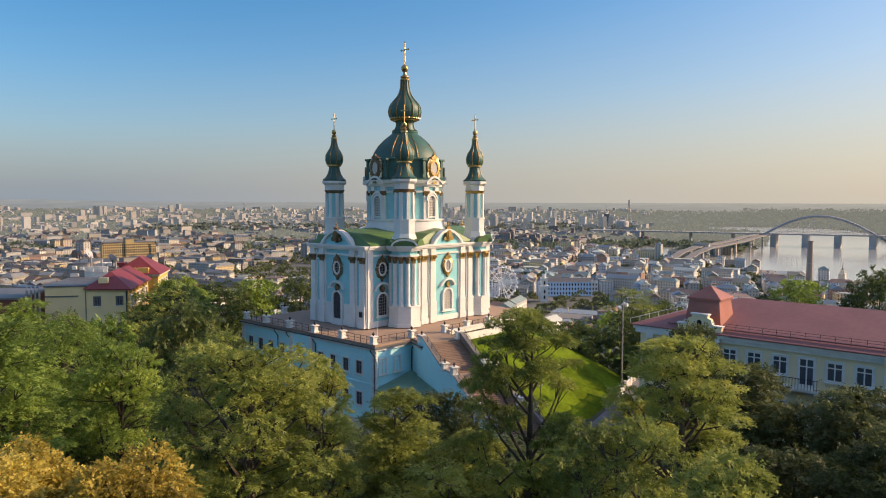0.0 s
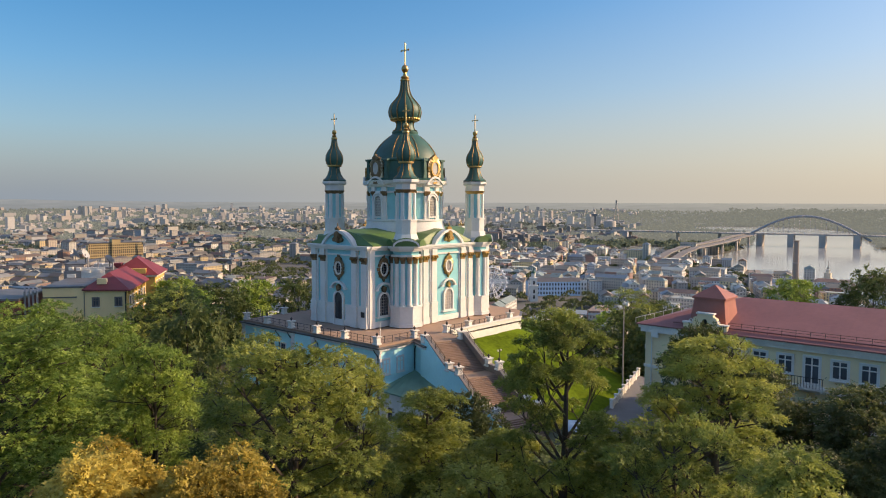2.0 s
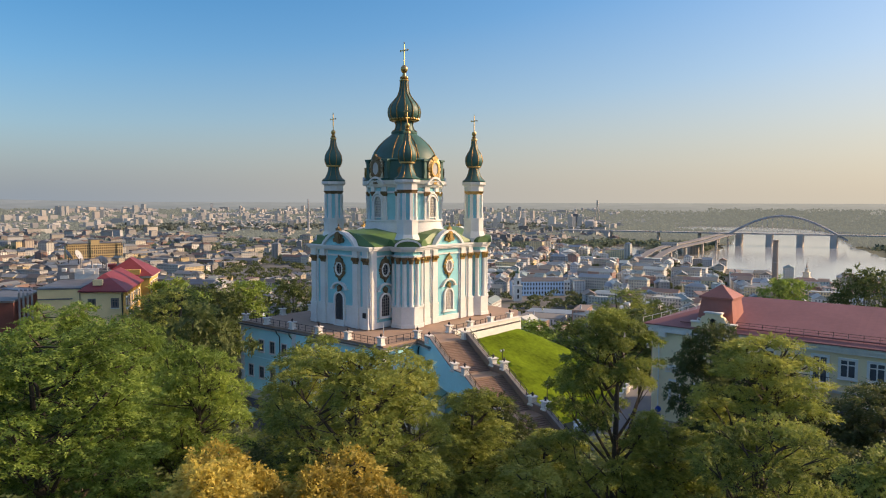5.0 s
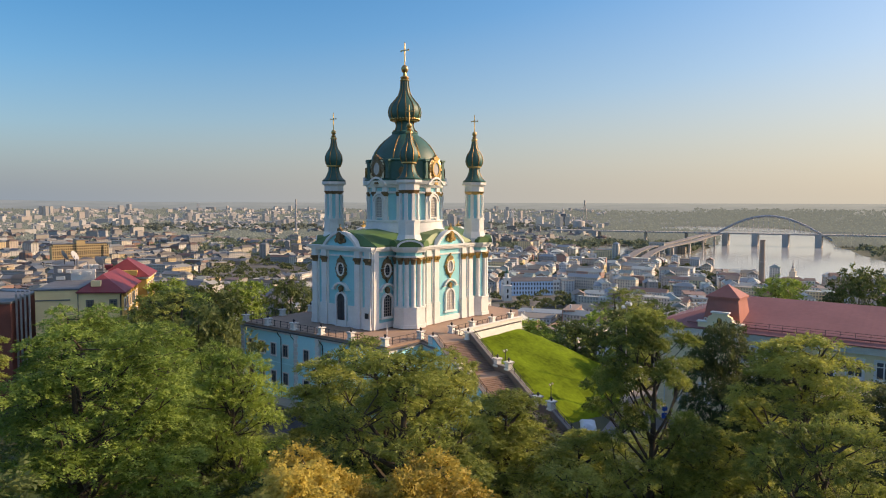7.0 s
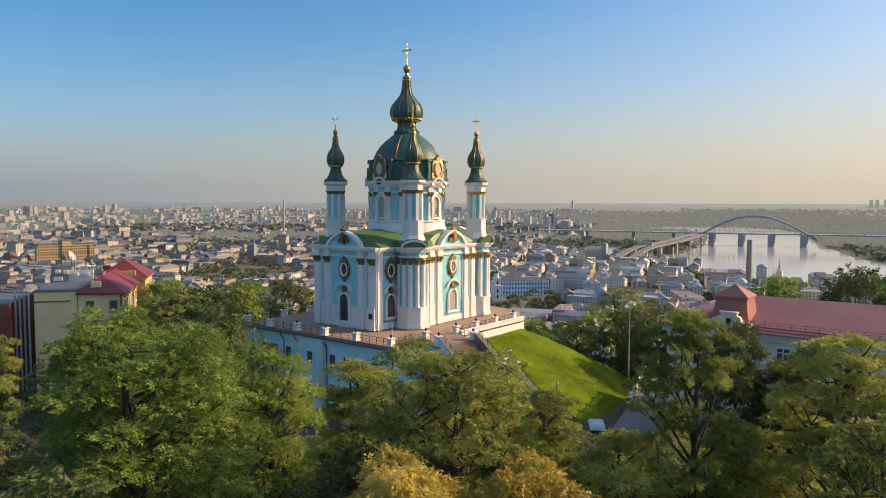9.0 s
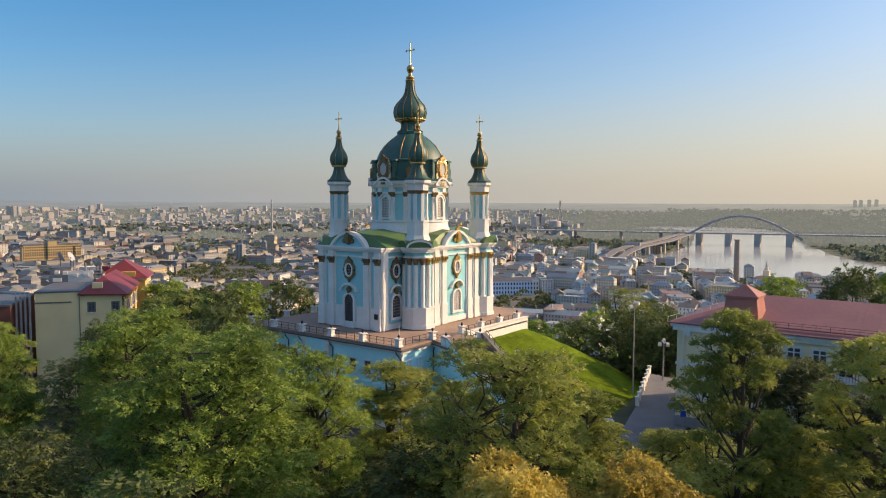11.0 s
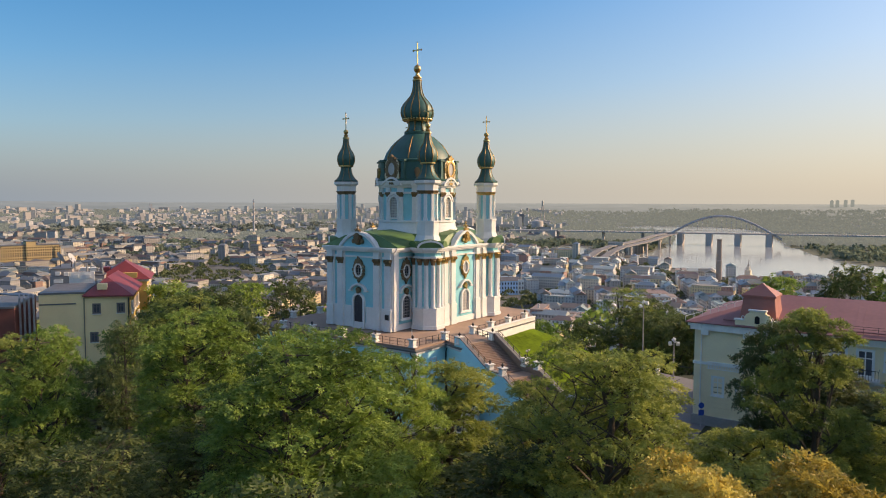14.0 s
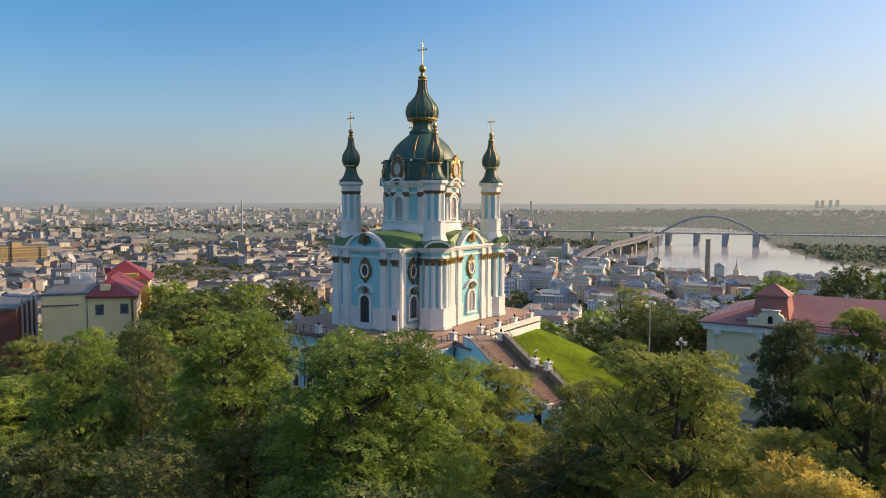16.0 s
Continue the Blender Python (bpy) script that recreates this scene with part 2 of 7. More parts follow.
# ---- mesh helpers ----
class M:
    """Points and faces of one part, in metres."""

    def __init__(self):
        self.v, self.f, self.flat = [], [], []

    def add(self, pts, faces):
        n = len(self.v)
        self.v += [tuple(p) for p in pts]
        self.f += [tuple(i + n for i in f) for f in faces]
        return self

    def box(self, x0, y0, z0, x1, y1, z1, m=None):
        p = [Vector((x, y, z)) for z in (z0, z1) for x, y in ((x0, y0), (x1, y0), (x1, y1), (x0, y1))]
        if m is not None:
            p = [m @ q for q in p]
        return self.add(p, [(3, 2, 1, 0), (4, 5, 6, 7), (0, 1, 5, 4), (1, 2, 6, 5), (2, 3, 7, 6), (3, 0, 4, 7)])

    def prism(self, poly, z0, z1, m=None, top=None):
        """An upright prism over a plan outline, counterclockwise; top: the outline at z1 if it differs."""
        n, up = len(poly), top or poly
        p = [Vector((x, y, z0)) for x, y in poly] + [Vector((x, y, z1)) for x, y in up]
        if m is not None:
            p = [m @ q for q in p]
        return self.add(p, [tuple(range(n - 1, -1, -1)), tuple(range(n, 2 * n))] + [(i, (i + 1) % n, n + (i + 1) % n, n + i) for i in range(n)])

    def lathe(self, profile, n=24, c=(0, 0, 0), turn=0.0, m=None, wave=None):
        """Turned about an upright axis: profile of (radius, height)."""
        k, p = len(profile), []
        for r, z in profile:
            for i in range(n):
                a = turn + 2 * math.pi * i / n
                rr = r * (wave(a, z) if wave else 1)
                p.append(Vector((c[0] + rr * math.cos(a), c[1] + rr * math.sin(a), c[2] + z)))
        if m is not None:
            p = [m @ q for q in p]
        fs = [(j * n + i, j * n + (i + 1) % n, (j + 1) * n + (i + 1) % n, (j + 1) * n + i) for j in range(k - 1) for i in range(n)]
        fs += [tuple(range(n - 1, -1, -1)), tuple(range((k - 1) * n, k * n))]
        return self.add(p, fs)

    def tube(self, pts, radii, n=6):
        """A round bar along a line of points."""
        if not isinstance(radii, (list, tuple)):
            radii = [radii] * len(pts)
        pts, p = [Vector(q) for q in pts], []
        for i, q in enumerate(pts):
            d = (pts[min(i + 1, len(pts) - 1)] - pts[max(i - 1, 0)]).normalized()
            a = d.orthogonal().normalized()
            b = d.cross(a)
            p += [q + radii[i] * (math.cos(2 * math.pi * j / n) * a + math.sin(2 * math.pi * j / n) * b) for j in range(n)]
        k = len(pts)
        fs = [(j * n + i, j * n + (i + 1) % n, (j + 1) * n + (i + 1) % n, (j + 1) * n + i) for j in range(k - 1) for i in range(n)]
        fs += [tuple(range(n - 1, -1, -1)), tuple(range((k - 1) * n, k * n))]
        return self.add(p, fs)

    def plate(self, outline, y0, y1, m=None, hole=None):
        """An upright plate: an outline in (x, z), from y0 to y1. hole: an inner outline with as many points."""
        n = len(outline)
        ring = [outline] + ([hole] if hole else [])
        p = [Vector((x, y, z)) for y in (y0, y1) for o in ring for x, z in o]
        if m is not None:
            p = [m @ q for q in p]
        if not hole:
            fs = [tuple(range(n)), tuple(range(2 * n - 1, n - 1, -1))] + [(i, n + i, n + (i + 1) % n, (i + 1) % n) for i in range(n)]
        else:
            fs = []
            for i in range(n):
                j = (i + 1) % n
                a, b, c_, d = i, j, n + j, n + i
                fs += [(a, b, c_, d), (2 * n + d, 2 * n + c_, 2 * n + b, 2 * n + a), (a, 2 * n + a, 2 * n + b, b), (d, c_, 2 * n + c_, 2 * n + d)]
        return self.add(p, fs)


def link(name, m, mat, smooth=False):
    me = bpy.data.meshes.new(name)
    me.from_pydata(m.v, [], m.f)
    me.materials.append(mat)
    if smooth:
        me.shade_smooth()
        me.set_sharp_from_angle(angle=radians(38))
    me.update()
    return me


def part(name, m, mat, parent, label="", smooth=False):
    """Links a mesh as one part under a thing or another part."""
    ob = new(name, link(name, m, mat, smooth))
    ob.parent = parent
    if label:
        ob["label"] = label
    return ob


def same(name, ob, m, parent=None):
    """Another object on the same mesh, at pose m."""
    o = new(name, ob.data)
    o.parent = parent or ob.parent
    o.matrix_basis = m
    if "label" in ob:
        o["label"] = ob["label"]
    return o


def thing(name, label, category, at=(0, 0, 0), rz=0.0, group="", kind=""):
    e = tagged(new(name), label, category, group, kind)
    e.matrix_basis = pose(*at, 0, 0, rz)
    return e


def solid(name, m, mat, label, category, group="", kind="", smooth=False):
    return tagged(new(name, link(name, m, mat, smooth)), label, category, group, kind)


def arch(w, z0, zs, n=10):
    """Outline of a round-headed opening: width w, foot z0, springing zs."""
    return [(-w / 2, z0), (w / 2, z0)] + [(w / 2 * math.cos(math.pi * i / n), zs + w / 2 * math.sin(math.pi * i / n)) for i in range(n + 1)]


def ellipse(a, b, z, n=20):
    return [(a * math.cos(2 * math.pi * i / n), z + b * math.sin(2 * math.pi * i / n)) for i in range(n)]

# ---- the church ----
church = thing("church", "turquoise and white baroque church with green gilded domes", "church")
SQ = 8.4          # towers stand at (+-SQ, +-SQ)
WEST, SOUTH = 14.6, 9.6
EAVE = 12.4

body = part("body", M().box(-8.0, -8.0, 0, 8.0, 8.0, EAVE), TURQ, church)
for x0, y0, x1, y1 in ((-WEST, -6.5, -7.9, 6.5), (7.9, -6.5, WEST, 6.5), (-6.1, -SOUTH, 6.1, -7.9), (-6.1, 7.9, 6.1, SOUTH)):
    part("arm", M().box(x0, y0, 0, x1, y1, EAVE - 0.01), TURQ, church)


def facade(m, half, cols, door):
    """One front: plinth, pilasters, capitals, entablature, openings. m takes (along, outwards = -y, up)."""
    pl = M()
    pl.box(-half - 0.1, -0.22, 0.0, half + 0.1, 0.1, 0.9, m)
    if door:
        pl.box(-half - 0.06, -0.16, 0.9, -1.5, 0.1, 3.1, m).box(1.5, -0.16, 0.9, half + 0.06, 0.1, 3.1, m)
        pl.box(-half - 0.1, -0.24, 3.1, -1.45, 0.1, 3.3, m).box(1.45, -0.24, 3.1, half + 0.1, 0.1, 3.3, m)
    part("plinth", pl, WHITE, body)
    for x in cols:
        p = M()
        p.box(x - 0.72, -0.52, 0, x + 0.72, 0, 0.5, m).box(x - 0.66, -0.46, 0.5, x + 0.66, 0, 3.0, m).box(x - 0.72, -0.52, 3.0, x + 0.72, 0, 3.25, m)
        p.box(x - 0.6, -0.42, 3.25, x + 0.6, 0, 3.5, m).box(x - 0.5, -0.34, 3.5, x + 0.5, 0, 9.75, m)
        p.box(x - 0.6, -0.5, 10.75, x + 0.6, 0, 11.0, m)
        p.box(x - 0.82, -0.14, 0.9, x + 0.82, 0, 11.7, m)
        pil = part("pilaster", p, WHITE, body)
        c = M()
        c.prism([(x - 0.5, 0), (x - 0.5, -0.36), (x + 0.5, -0.36), (x + 0.5, 0)][::-1], 9.75, 10.05, m)
        c.prism([(x - 0.52, 0), (x - 0.52, -0.4), (x + 0.52, -0.4), (x + 0.52, 0)][::-1], 10.05, 10.55, m,
                top=[(x - 0.66, 0), (x - 0.66, -0.58), (x + 0.66, -0.58), (x + 0.66, 0)][::-1])
        for k in (-0.52, 0.0, 0.52):
            c.box(x + k - 0.1, -0.66, 10.3, x + k + 0.1, -0.2, 10.6, m)
        c.box(x - 0.62, -0.54, 10.62, x + 0.62, 0, 10.75, m)
        part("capital", c, SHADEGOLD if door else GOLD, pil, "gilded carved capital")
        f = M().box(x - 0.56, -0.46, 11.0, x + 0.56, 0, 11.7, m)
        part("entablature_block", f, WHITE, pil)
    part("architrave", M().box(-half - 0.12, -0.2, 10.8, half + 0.12, 0.2, 11.05, m), WHITE, body)
    e = M()
    e.box(-half - 0.3, -0.4, 11.7, half + 0.3, 0.2, 11.9, m).box(-half - 0.5, -0.62, 11.9, half + 0.5, 0.2, 12.15, m).box(-half - 0.62, -0.78, 12.15, half + 0.62, 0.2, 12.42, m)
    part("cornice", e, WHITE, body)


def oval_window(m, x, z, gold):
    s = m @ Matrix.Translation((x, 0, 0))
    fr = M().plate(ellipse(0.86, 1.12, z), -0.34, 0.02, s, ellipse(0.6, 0.86, z))
    o = part("oval_window", fr, WHITE2, body)
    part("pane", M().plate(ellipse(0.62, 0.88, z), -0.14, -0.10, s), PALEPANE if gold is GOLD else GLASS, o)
    bars = M().box(-0.03, -0.2, z - 0.85, 0.03, -0.15, z + 0.85, s)
    for k in (-0.4, 0, 0.4):
        bars.box(-0.55, -0.2, z + k - 0.025, 0.55, -0.15, z + k + 0.025, s)
    part("glazing_bar", bars, GRILLE, o)
    g = M()
    for i in range(14):
        a = 2 * math.pi * i / 14
        ca, sa = math.cos(a), math.sin(a)
        w = 0.22 + 0.1 * (i % 2)
        q = s @ Matrix.Translation((1.02 * ca, -0.2, z + 1.3 * sa)) @ Matrix.Rotation(-a, 4, "Y")
        g.prism([(-w, -0.16), (w * 0.9, -0.05), (w * 0.9, 0.12), (-w, 0.18)], -0.24, 0.24, q, top=[(-w * 0.5, -0.1), (w * 0.8, 0), (w * 0.8, 0.1), (-w * 0.5, 0.12)])
    g.plate([(-0.75, z + 1.2), (0, z + 1.0), (0.75, z + 1.2), (0.5, z + 1.62), (0.18, z + 1.7), (0, z + 2.15), (-0.18, z + 1.7), (-0.5, z + 1.62)], -0.4, 0, s)
    g.plate([(-0.3, z - 1.2), (0.3, z - 1.2), (0.16, z - 1.7), (0, z - 1.95), (-0.16, z - 1.7)], -0.32, 0, s)
    part("carved_frame", g, gold, o, "gilded carved cartouche frame")


def arched_opening(m, x, z0, gold, door):
    s = m @ Matrix.Translation((x, 0, 0))
    fr = M().plate(arch(2.5, z0 - 0.12, 4.15), -0.36, 0.02, s, arch(1.85, z0, 4.15))
    o = part("doorway" if door else "arched_window", fr, WHITE, body)
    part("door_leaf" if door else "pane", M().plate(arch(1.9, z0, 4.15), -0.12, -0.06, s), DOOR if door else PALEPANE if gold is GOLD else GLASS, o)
    b = M()
    if door:
        b.box(-0.03, -0.17, z0, 0.03, -0.11, 3.9, s).box(-0.92, -0.18, 3.85, 0.92, -0.11, 3.97, s)
        for k in range(4):
            for sx in (-0.47, 0.47):
                b.box(sx - 0.3, -0.16, 0.3 + k * 0.9, sx + 0.3, -0.11, 0.95 + k * 0.9, s)
        part("door_panel", b, DOOR, o)
    else:
        for k in range(1, 7):
            b.box(-0.9, -0.2, z0 + k * 0.45, 0.9, -0.14, z0 + k * 0.45 + 0.07, s)
        for k in (-0.45, 0, 0.45):
            b.box(k - 0.045, -0.2, z0, k + 0.045, -0.14, 4.9, s)
        # bars too are a paler copy on the fronts counted as lit
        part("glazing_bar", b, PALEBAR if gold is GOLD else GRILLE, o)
        part("sill", M().box(-1.5, -0.45, z0 - 0.32, 1.5, 0, z0 - 0.12, s), WHITE, o)
        part("apron_panel", M().box(-1.05, -0.1, 0.95, 1.05, 0, z0 - 0.4, s), TURQ, o)
    h = M()
    arc = [radians(12 + 156 * i / 12) for i in range(13)]
    h.plate([(1.42 * math.cos(t), 5.55 + 1.0 * math.sin(t)) for t in arc] + [(1.66 * math.cos(t), 5.55 + 1.28 * math.sin(t)) for t in arc[::-1]], -0.5, 0, s)
    h.box(1.3, -0.5, 5.6, 1.85, 0, 5.8, s).box(-1.85, -0.5, 5.6, -1.3, 0, 5.8, s)
    part("hood_moulding", h, WHITE, o)
    g = M()
    g.plate([(-0.35, 5.55), (0.35, 5.55), (0.42, 6.0), (0, 6.3), (-0.42, 6.0)], -0.42, 0, s)
    g.box(-0.18, -0.5, 5.3, 0.18, 0, 5.6, s)
    part("keystone_ornament", g, gold, o, "gilded carved ornament")


def pediment(m, half, gold):
    """Curved gable with a carved shield."""
    n, w, zt = 14, half * 0.6, 14.75
    curve = [(w * (-1 + 2 * i / n), EAVE + (zt - EAVE) * math.sin(math.pi * i / n) ** 0.8) for i in range(n + 1)]
    fill = M().plate([(x * 0.9, EAVE + (z - EAVE) * 0.9) for x, z in curve], -0.1, 0.5, m)
    o = part("pediment", fill, TURQ, body)
    rim = M().plate([(x * 0.86, EAVE + (z - EAVE) * 0.82) for x, z in curve] + curve[::-1], -0.5, 0.5, m)
    part("pediment_rim", rim, WHITE, o)
    g = M()
    star = [2 * math.pi * i / 36 for i in range(36)]
    g.plate([((0.92 if i % 2 else 0.66) * math.sin(t), 13.8 - (1.12 if i % 2 else 0.8) * math.cos(t)) for i, t in enumerate(star)], -0.42, -0.1, m)
    g.plate(ellipse(0.62, 0.78, 13.8), -0.6, -0.4, m).plate(ellipse(0.4, 0.52, 13.8), -0.72, -0.58, m)
    for sx in (-1, 1):
        g.plate([(sx * q[0], q[1]) for q in ((0.5, 13.1), (0.95, 12.9), (1.15, 13.3), (0.9, 13.6))][::sx], -0.5, -0.1, m)
    g.plate([(-0.42, 14.75), (0.42, 14.75), (0.52, 15.1), (0.26, 15.02), (0.0, 15.3), (-0.26, 15.02), (-0.52, 15.1)], -0.5, -0.1, m)
    g.box(-0.05, -0.36, 15.2, 0.05, -0.26, 15.8, m).box(-0.2, -0.36, 15.45, 0.2, -0.26, 15.55, m)
    part("shield", g, gold, o, "gilded carved shield with crown")


def face(direction, dist):
    return Matrix.Rotation(radians(direction), 4, "Z") @ Matrix.Translation((0, -dist, 0))


for direction, dist, half, cols, gold in ((0, SOUTH, 6.1, (-5.55, -3.55, 3.55, 5.55), GOLD), (-90, WEST, 6.5, (-5.9, -3.7, 3.7, 5.9), SHADEGOLD),
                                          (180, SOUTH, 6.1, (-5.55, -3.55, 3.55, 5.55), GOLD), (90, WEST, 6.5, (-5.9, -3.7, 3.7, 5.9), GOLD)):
    m = face(direction, dist)
    door = direction == -90
    facade(m, half, cols, door)
    oval_window(m, 0, 8.85, gold)
    arched_opening(m, 0, 0.05 if door else 1.75, gold, door)
    pediment(m, half, gold)

# side walls of the long arms
for sx in (-1, 1):
    for direction in (0, 180):
        sgn = sx if direction == 0 else -sx
        m = face(direction, 6.5) @ Matrix.Translation((sgn * 11.6, 0, 0))
        e = M()
        part("architrave", M().box(-2.9, -0.2, 10.8, 3.0, 0.1, 11.05, m), WHITE, body)
        e.box(-2.9, -0.4, 11.7, 3.2, 0.1, 11.9, m).box(-2.9, -0.62, 11.9, 3.4, 0.1, 12.15, m).box(-2.9, -0.78, 12.15, 3.6, 0.1, 12.41, m)
        part("base_course", M().box(-2.9, -0.2, 0, 3.0, 0.1, 0.9, m), WHITE, body)
        part("cornice", e, WHITE, body)
        oval_window(m, -0.1 * sgn, 8.85, SHADEGOLD)
        arched_opening(m, -0.1 * sgn, 1.75, SHADEGOLD, False)
        p = M().box(sgn * 2.4 - 0.55, -0.34, 0, sgn * 2.4 + 0.55, 0, 11.7, m)
        part("pilaster", p, WHITE, body)

# roofs over the arms
roof = M()
for m, half, dist in ((face(0, 0), 6.1, SOUTH), (face(180, 0), 6.1, SOUTH), (face(-90, 0), 6.5, WEST), (face(90, 0), 6.5, WEST)):
    e, d = half + 0.78, dist - 0.25
    pts = [(-e, -d, EAVE + 0.02), (e, -d, EAVE + 0.02), (-e, -5.5, EAVE + 0.02), (e, -5.5, EAVE + 0.02),
           (-e * 0.5, -d + 0.5, 14.05), (e * 0.5, -d + 0.5, 14.05), (-e * 0.5, -5.0, 14.2), (e * 0.5, -5.0, 14.2), (0, -d + 0.9, 14.75), (0, -5.0, 14.9),
           (-e, -d, EAVE + 0.16), (e, -d, EAVE + 0.16), (-e, -5.5, EAVE + 0.16), (e, -5.5, EAVE + 0.16)]
    roof.add([m @ Vector(p) for p in pts], [(0, 1, 11, 10), (1, 3, 13, 11), (2, 0, 10, 12), (10, 11, 5, 4), (11, 13, 7, 5), (12, 10, 4, 6), (4, 5, 8), (5, 7, 9, 8), (6, 4, 8, 9), (1, 0, 2, 3)])
roof.prism([(-8.3, -8.3), (8.3, -8.3), (8.3, 8.3), (-8.3, 8.3)], EAVE, EAVE + 0.12)
roof.prism([(-8.3, -8.3), (8.3, -8.3), (8.3, 8.3), (-8.3, 8.3)], EAVE + 0.12, 14.2, top=[(-6, -6), (6, -6), (6, 6), (-6, 6)])
part("roof", roof, ROOFG, church, "green painted sheet-metal roof")

# ---- drum ----
drum_m = M().lathe([(6.05, 12.5), (6.05, 22.2)], 48)
drum = part("drum", drum_m, TURQ, church, smooth=True)
b = M().lathe([(6.75, 12.5), (6.75, 14.9), (6.6, 15.1), (6.45, 15.9), (6.6, 16.0), (6.6, 16.25), (6.1, 16.3)], 48)
part("drum_base", b, WHITE, drum, smooth=True)
e = M()
e.lathe([(6.1, 20.55), (6.35, 20.6), (6.35, 20.85), (6.1, 20.9)], 48)


e.lathe([(6.2, 21.5), (6.5, 21.6), (6.55, 21.9), (6.85, 22.05), (6.95, 22.35), (7.05, 22.6), (6.4, 22.7)], 48)
part("drum_cornice", e, WHITE, drum, smooth=True)
for i in range(8):
    m = Matrix.Rotation(radians(45 * i), 4, "Z") @ Matrix.Translation((0, -5.98, 0))
    fr = M().plate(arch(2.1, 16.5, 19.3), -0.42, 0.3, m, arch(1.5, 16.75, 19.3))
    w = part("drum_window", fr, WHITE, drum)
    part("pane", M().plate(arch(1.55, 16.75, 19.3), -0.12, -0.08, m), GRILLE, w)
    bars = M()
    for k in range(1, 12):
        bars.box(-0.72, -0.18, 16.7 + k * 0.26, 0.72, -0.13, 16.82 + k * 0.26, m)
    for k in (-0.35, 0, 0.35):
        bars.box(k - 0.03, -0.18, 16.75, k + 0.03, -0.13, 19.9, m)
    part("glazing_bar", bars, PALEBAR, w)
    hd = M()
    arc = [math.pi * j / 10 for j in range(11)]
    hd.plate([(1.15 * math.cos(t), 19.3 + 1.15 * math.sin(t)) for t in arc] + [(1.38 * math.cos(t), 19.3 + 1.42 * math.sin(t)) for t in arc[::-1]], -0.5, 0.2, m)
    part("hood_moulding", hd, WHITE, w)
    # curved crest of the cornice over each window
    cr = M()
    n = 12
    low = [(-1.9 + 3.8 * j / n, 21.9 + 1.05 * math.sin(math.pi * j / n)) for j in range(n + 1)]
    cr.plate(low + [(x, z + 0.34) for x, z in low[::-1]], -1.02, 0.4, m)
    part("cornice_crest", cr, WHITE, drum)
    part("crest_panel", M().plate([(-1.7, 21.9)] + [(-1.7 + 3.4 * j / n, 21.9 + 1.2 * math.sin(math.pi * j / n)) for j in range(1, n)] + [(1.7, 21.9)], -0.8, 0.3, m), WHITE2, drum)
    part("crest_ornament", M().plate([(-0.5, 22.05), (0.5, 22.05), (0.3, 22.6), (0, 22.85), (-0.3, 22.6)], -0.98, -0.4, m), GOLD if i in (0, 1, 2) else SHADEGOLD, drum, "gilded carved ornament")
for i in range(16):
    a = 22.5 + 45 * (i // 2) + (-11.2 if i % 2 else 11.2)
    m = Matrix.Rotation(radians(a), 4, "Z") @ Matrix.Translation((0, -6.05, 0))
    p = part("drum_pilaster", M().box(-0.45, -0.26, 16.2, 0.45, 0.3, 20.1, m).box(-0.52, -0.32, 16.2, 0.52, 0.3, 16.9, m).box(-0.5, -0.36, 20.85, 0.5, 0.3, 21.6, m), WHITE, drum)
    c = M().prism([(-0.42, 0), (-0.42, -0.3), (0.42, -0.3), (0.42, 0)][::-1], 20.1, 20.7, m, top=[(-0.58, 0), (-0.58, -0.5), (0.58, -0.5), (0.58, 0)][::-1])
    part("capital", c.box(-0.55, -0.46, 20.7, 0.55, 0.2, 20.85, m), GOLD if 0 < a < 140 else SHADEGOLD, p)

# ---- main dome ----
BULB = [(2.4, 33.05), (2.63, 33.6), (2.72, 34.2), (2.6, 34.9), (2.28, 35.55), (1.75, 36.15), (1.15, 36.9), (0.85, 37.65), (0.72, 38.4), (0.66, 39.3), (0.62, 39.5)]
dm = M().lathe([(6.9, 22.65), (6.95, 22.8), (6.55, 23.15), (6.4, 24.2), (6.42, 25.7), (6.6, 25.9), (6.6, 26.1), (5.65, 26.25), (5.45, 26.8), (5.08, 27.6), (4.4, 28.55), (3.55, 29.4), (2.7, 30.1), (2.15, 30.5), (2.2, 30.65), (2.2, 30.9), (1.75, 31.1),
                (1.55, 31.6), (1.45, 32.2), (1.55, 32.6), (1.8, 32.7)], 48)
dome = part("main_dome", dm, DOME, church, "dark green dome with gilded ribs", smooth=True)
bm_ = M().lathe([(1.6, 32.65), (2.1, 32.75), (2.4, 33.05)] + BULB[1:], 32)
bulb = part("onion_bulb", bm_, DOME, church, smooth=True)
for i in range(8):
    a = 2 * math.pi * (i + 0.5) / 8
    part("neck_volute", M().tube([(r * math.cos(a), r * math.sin(a), z) for r, z in ((2.16, 30.95), (1.8, 31.15), (1.6, 31.6), (1.5, 32.2), (1.66, 32.62))], [0.16, 0.12, 0.09, 0.09, 0.13], 5), RIBGOLD, bulb)
part("neck_ring", M().lathe([(2.0, 32.62), (2.2, 32.7), (2.22, 32.82), (2.0, 32.84)], 24), GOLD, bulb, smooth=True)
DOMEP = [(5.65, 26.25), (5.45, 26.8), (5.08, 27.6), (4.4, 28.55), (3.55, 29.4), (2.7, 30.1), (2.2, 30.6)]
for i in range(12):
    a = 2 * math.pi * (i + 0.5) / 12
    part("gilded_rib", M().tube([((r + 0.03) * math.cos(a), (r + 0.03) * math.sin(a), z) for r, z in BULB], [0.1, 0.1, 0.1, 0.1, 0.09, 0.08, 0.07, 0.06, 0.05, 0.05, 0.05], 5), RIBGOLD, bulb)
beads = M()
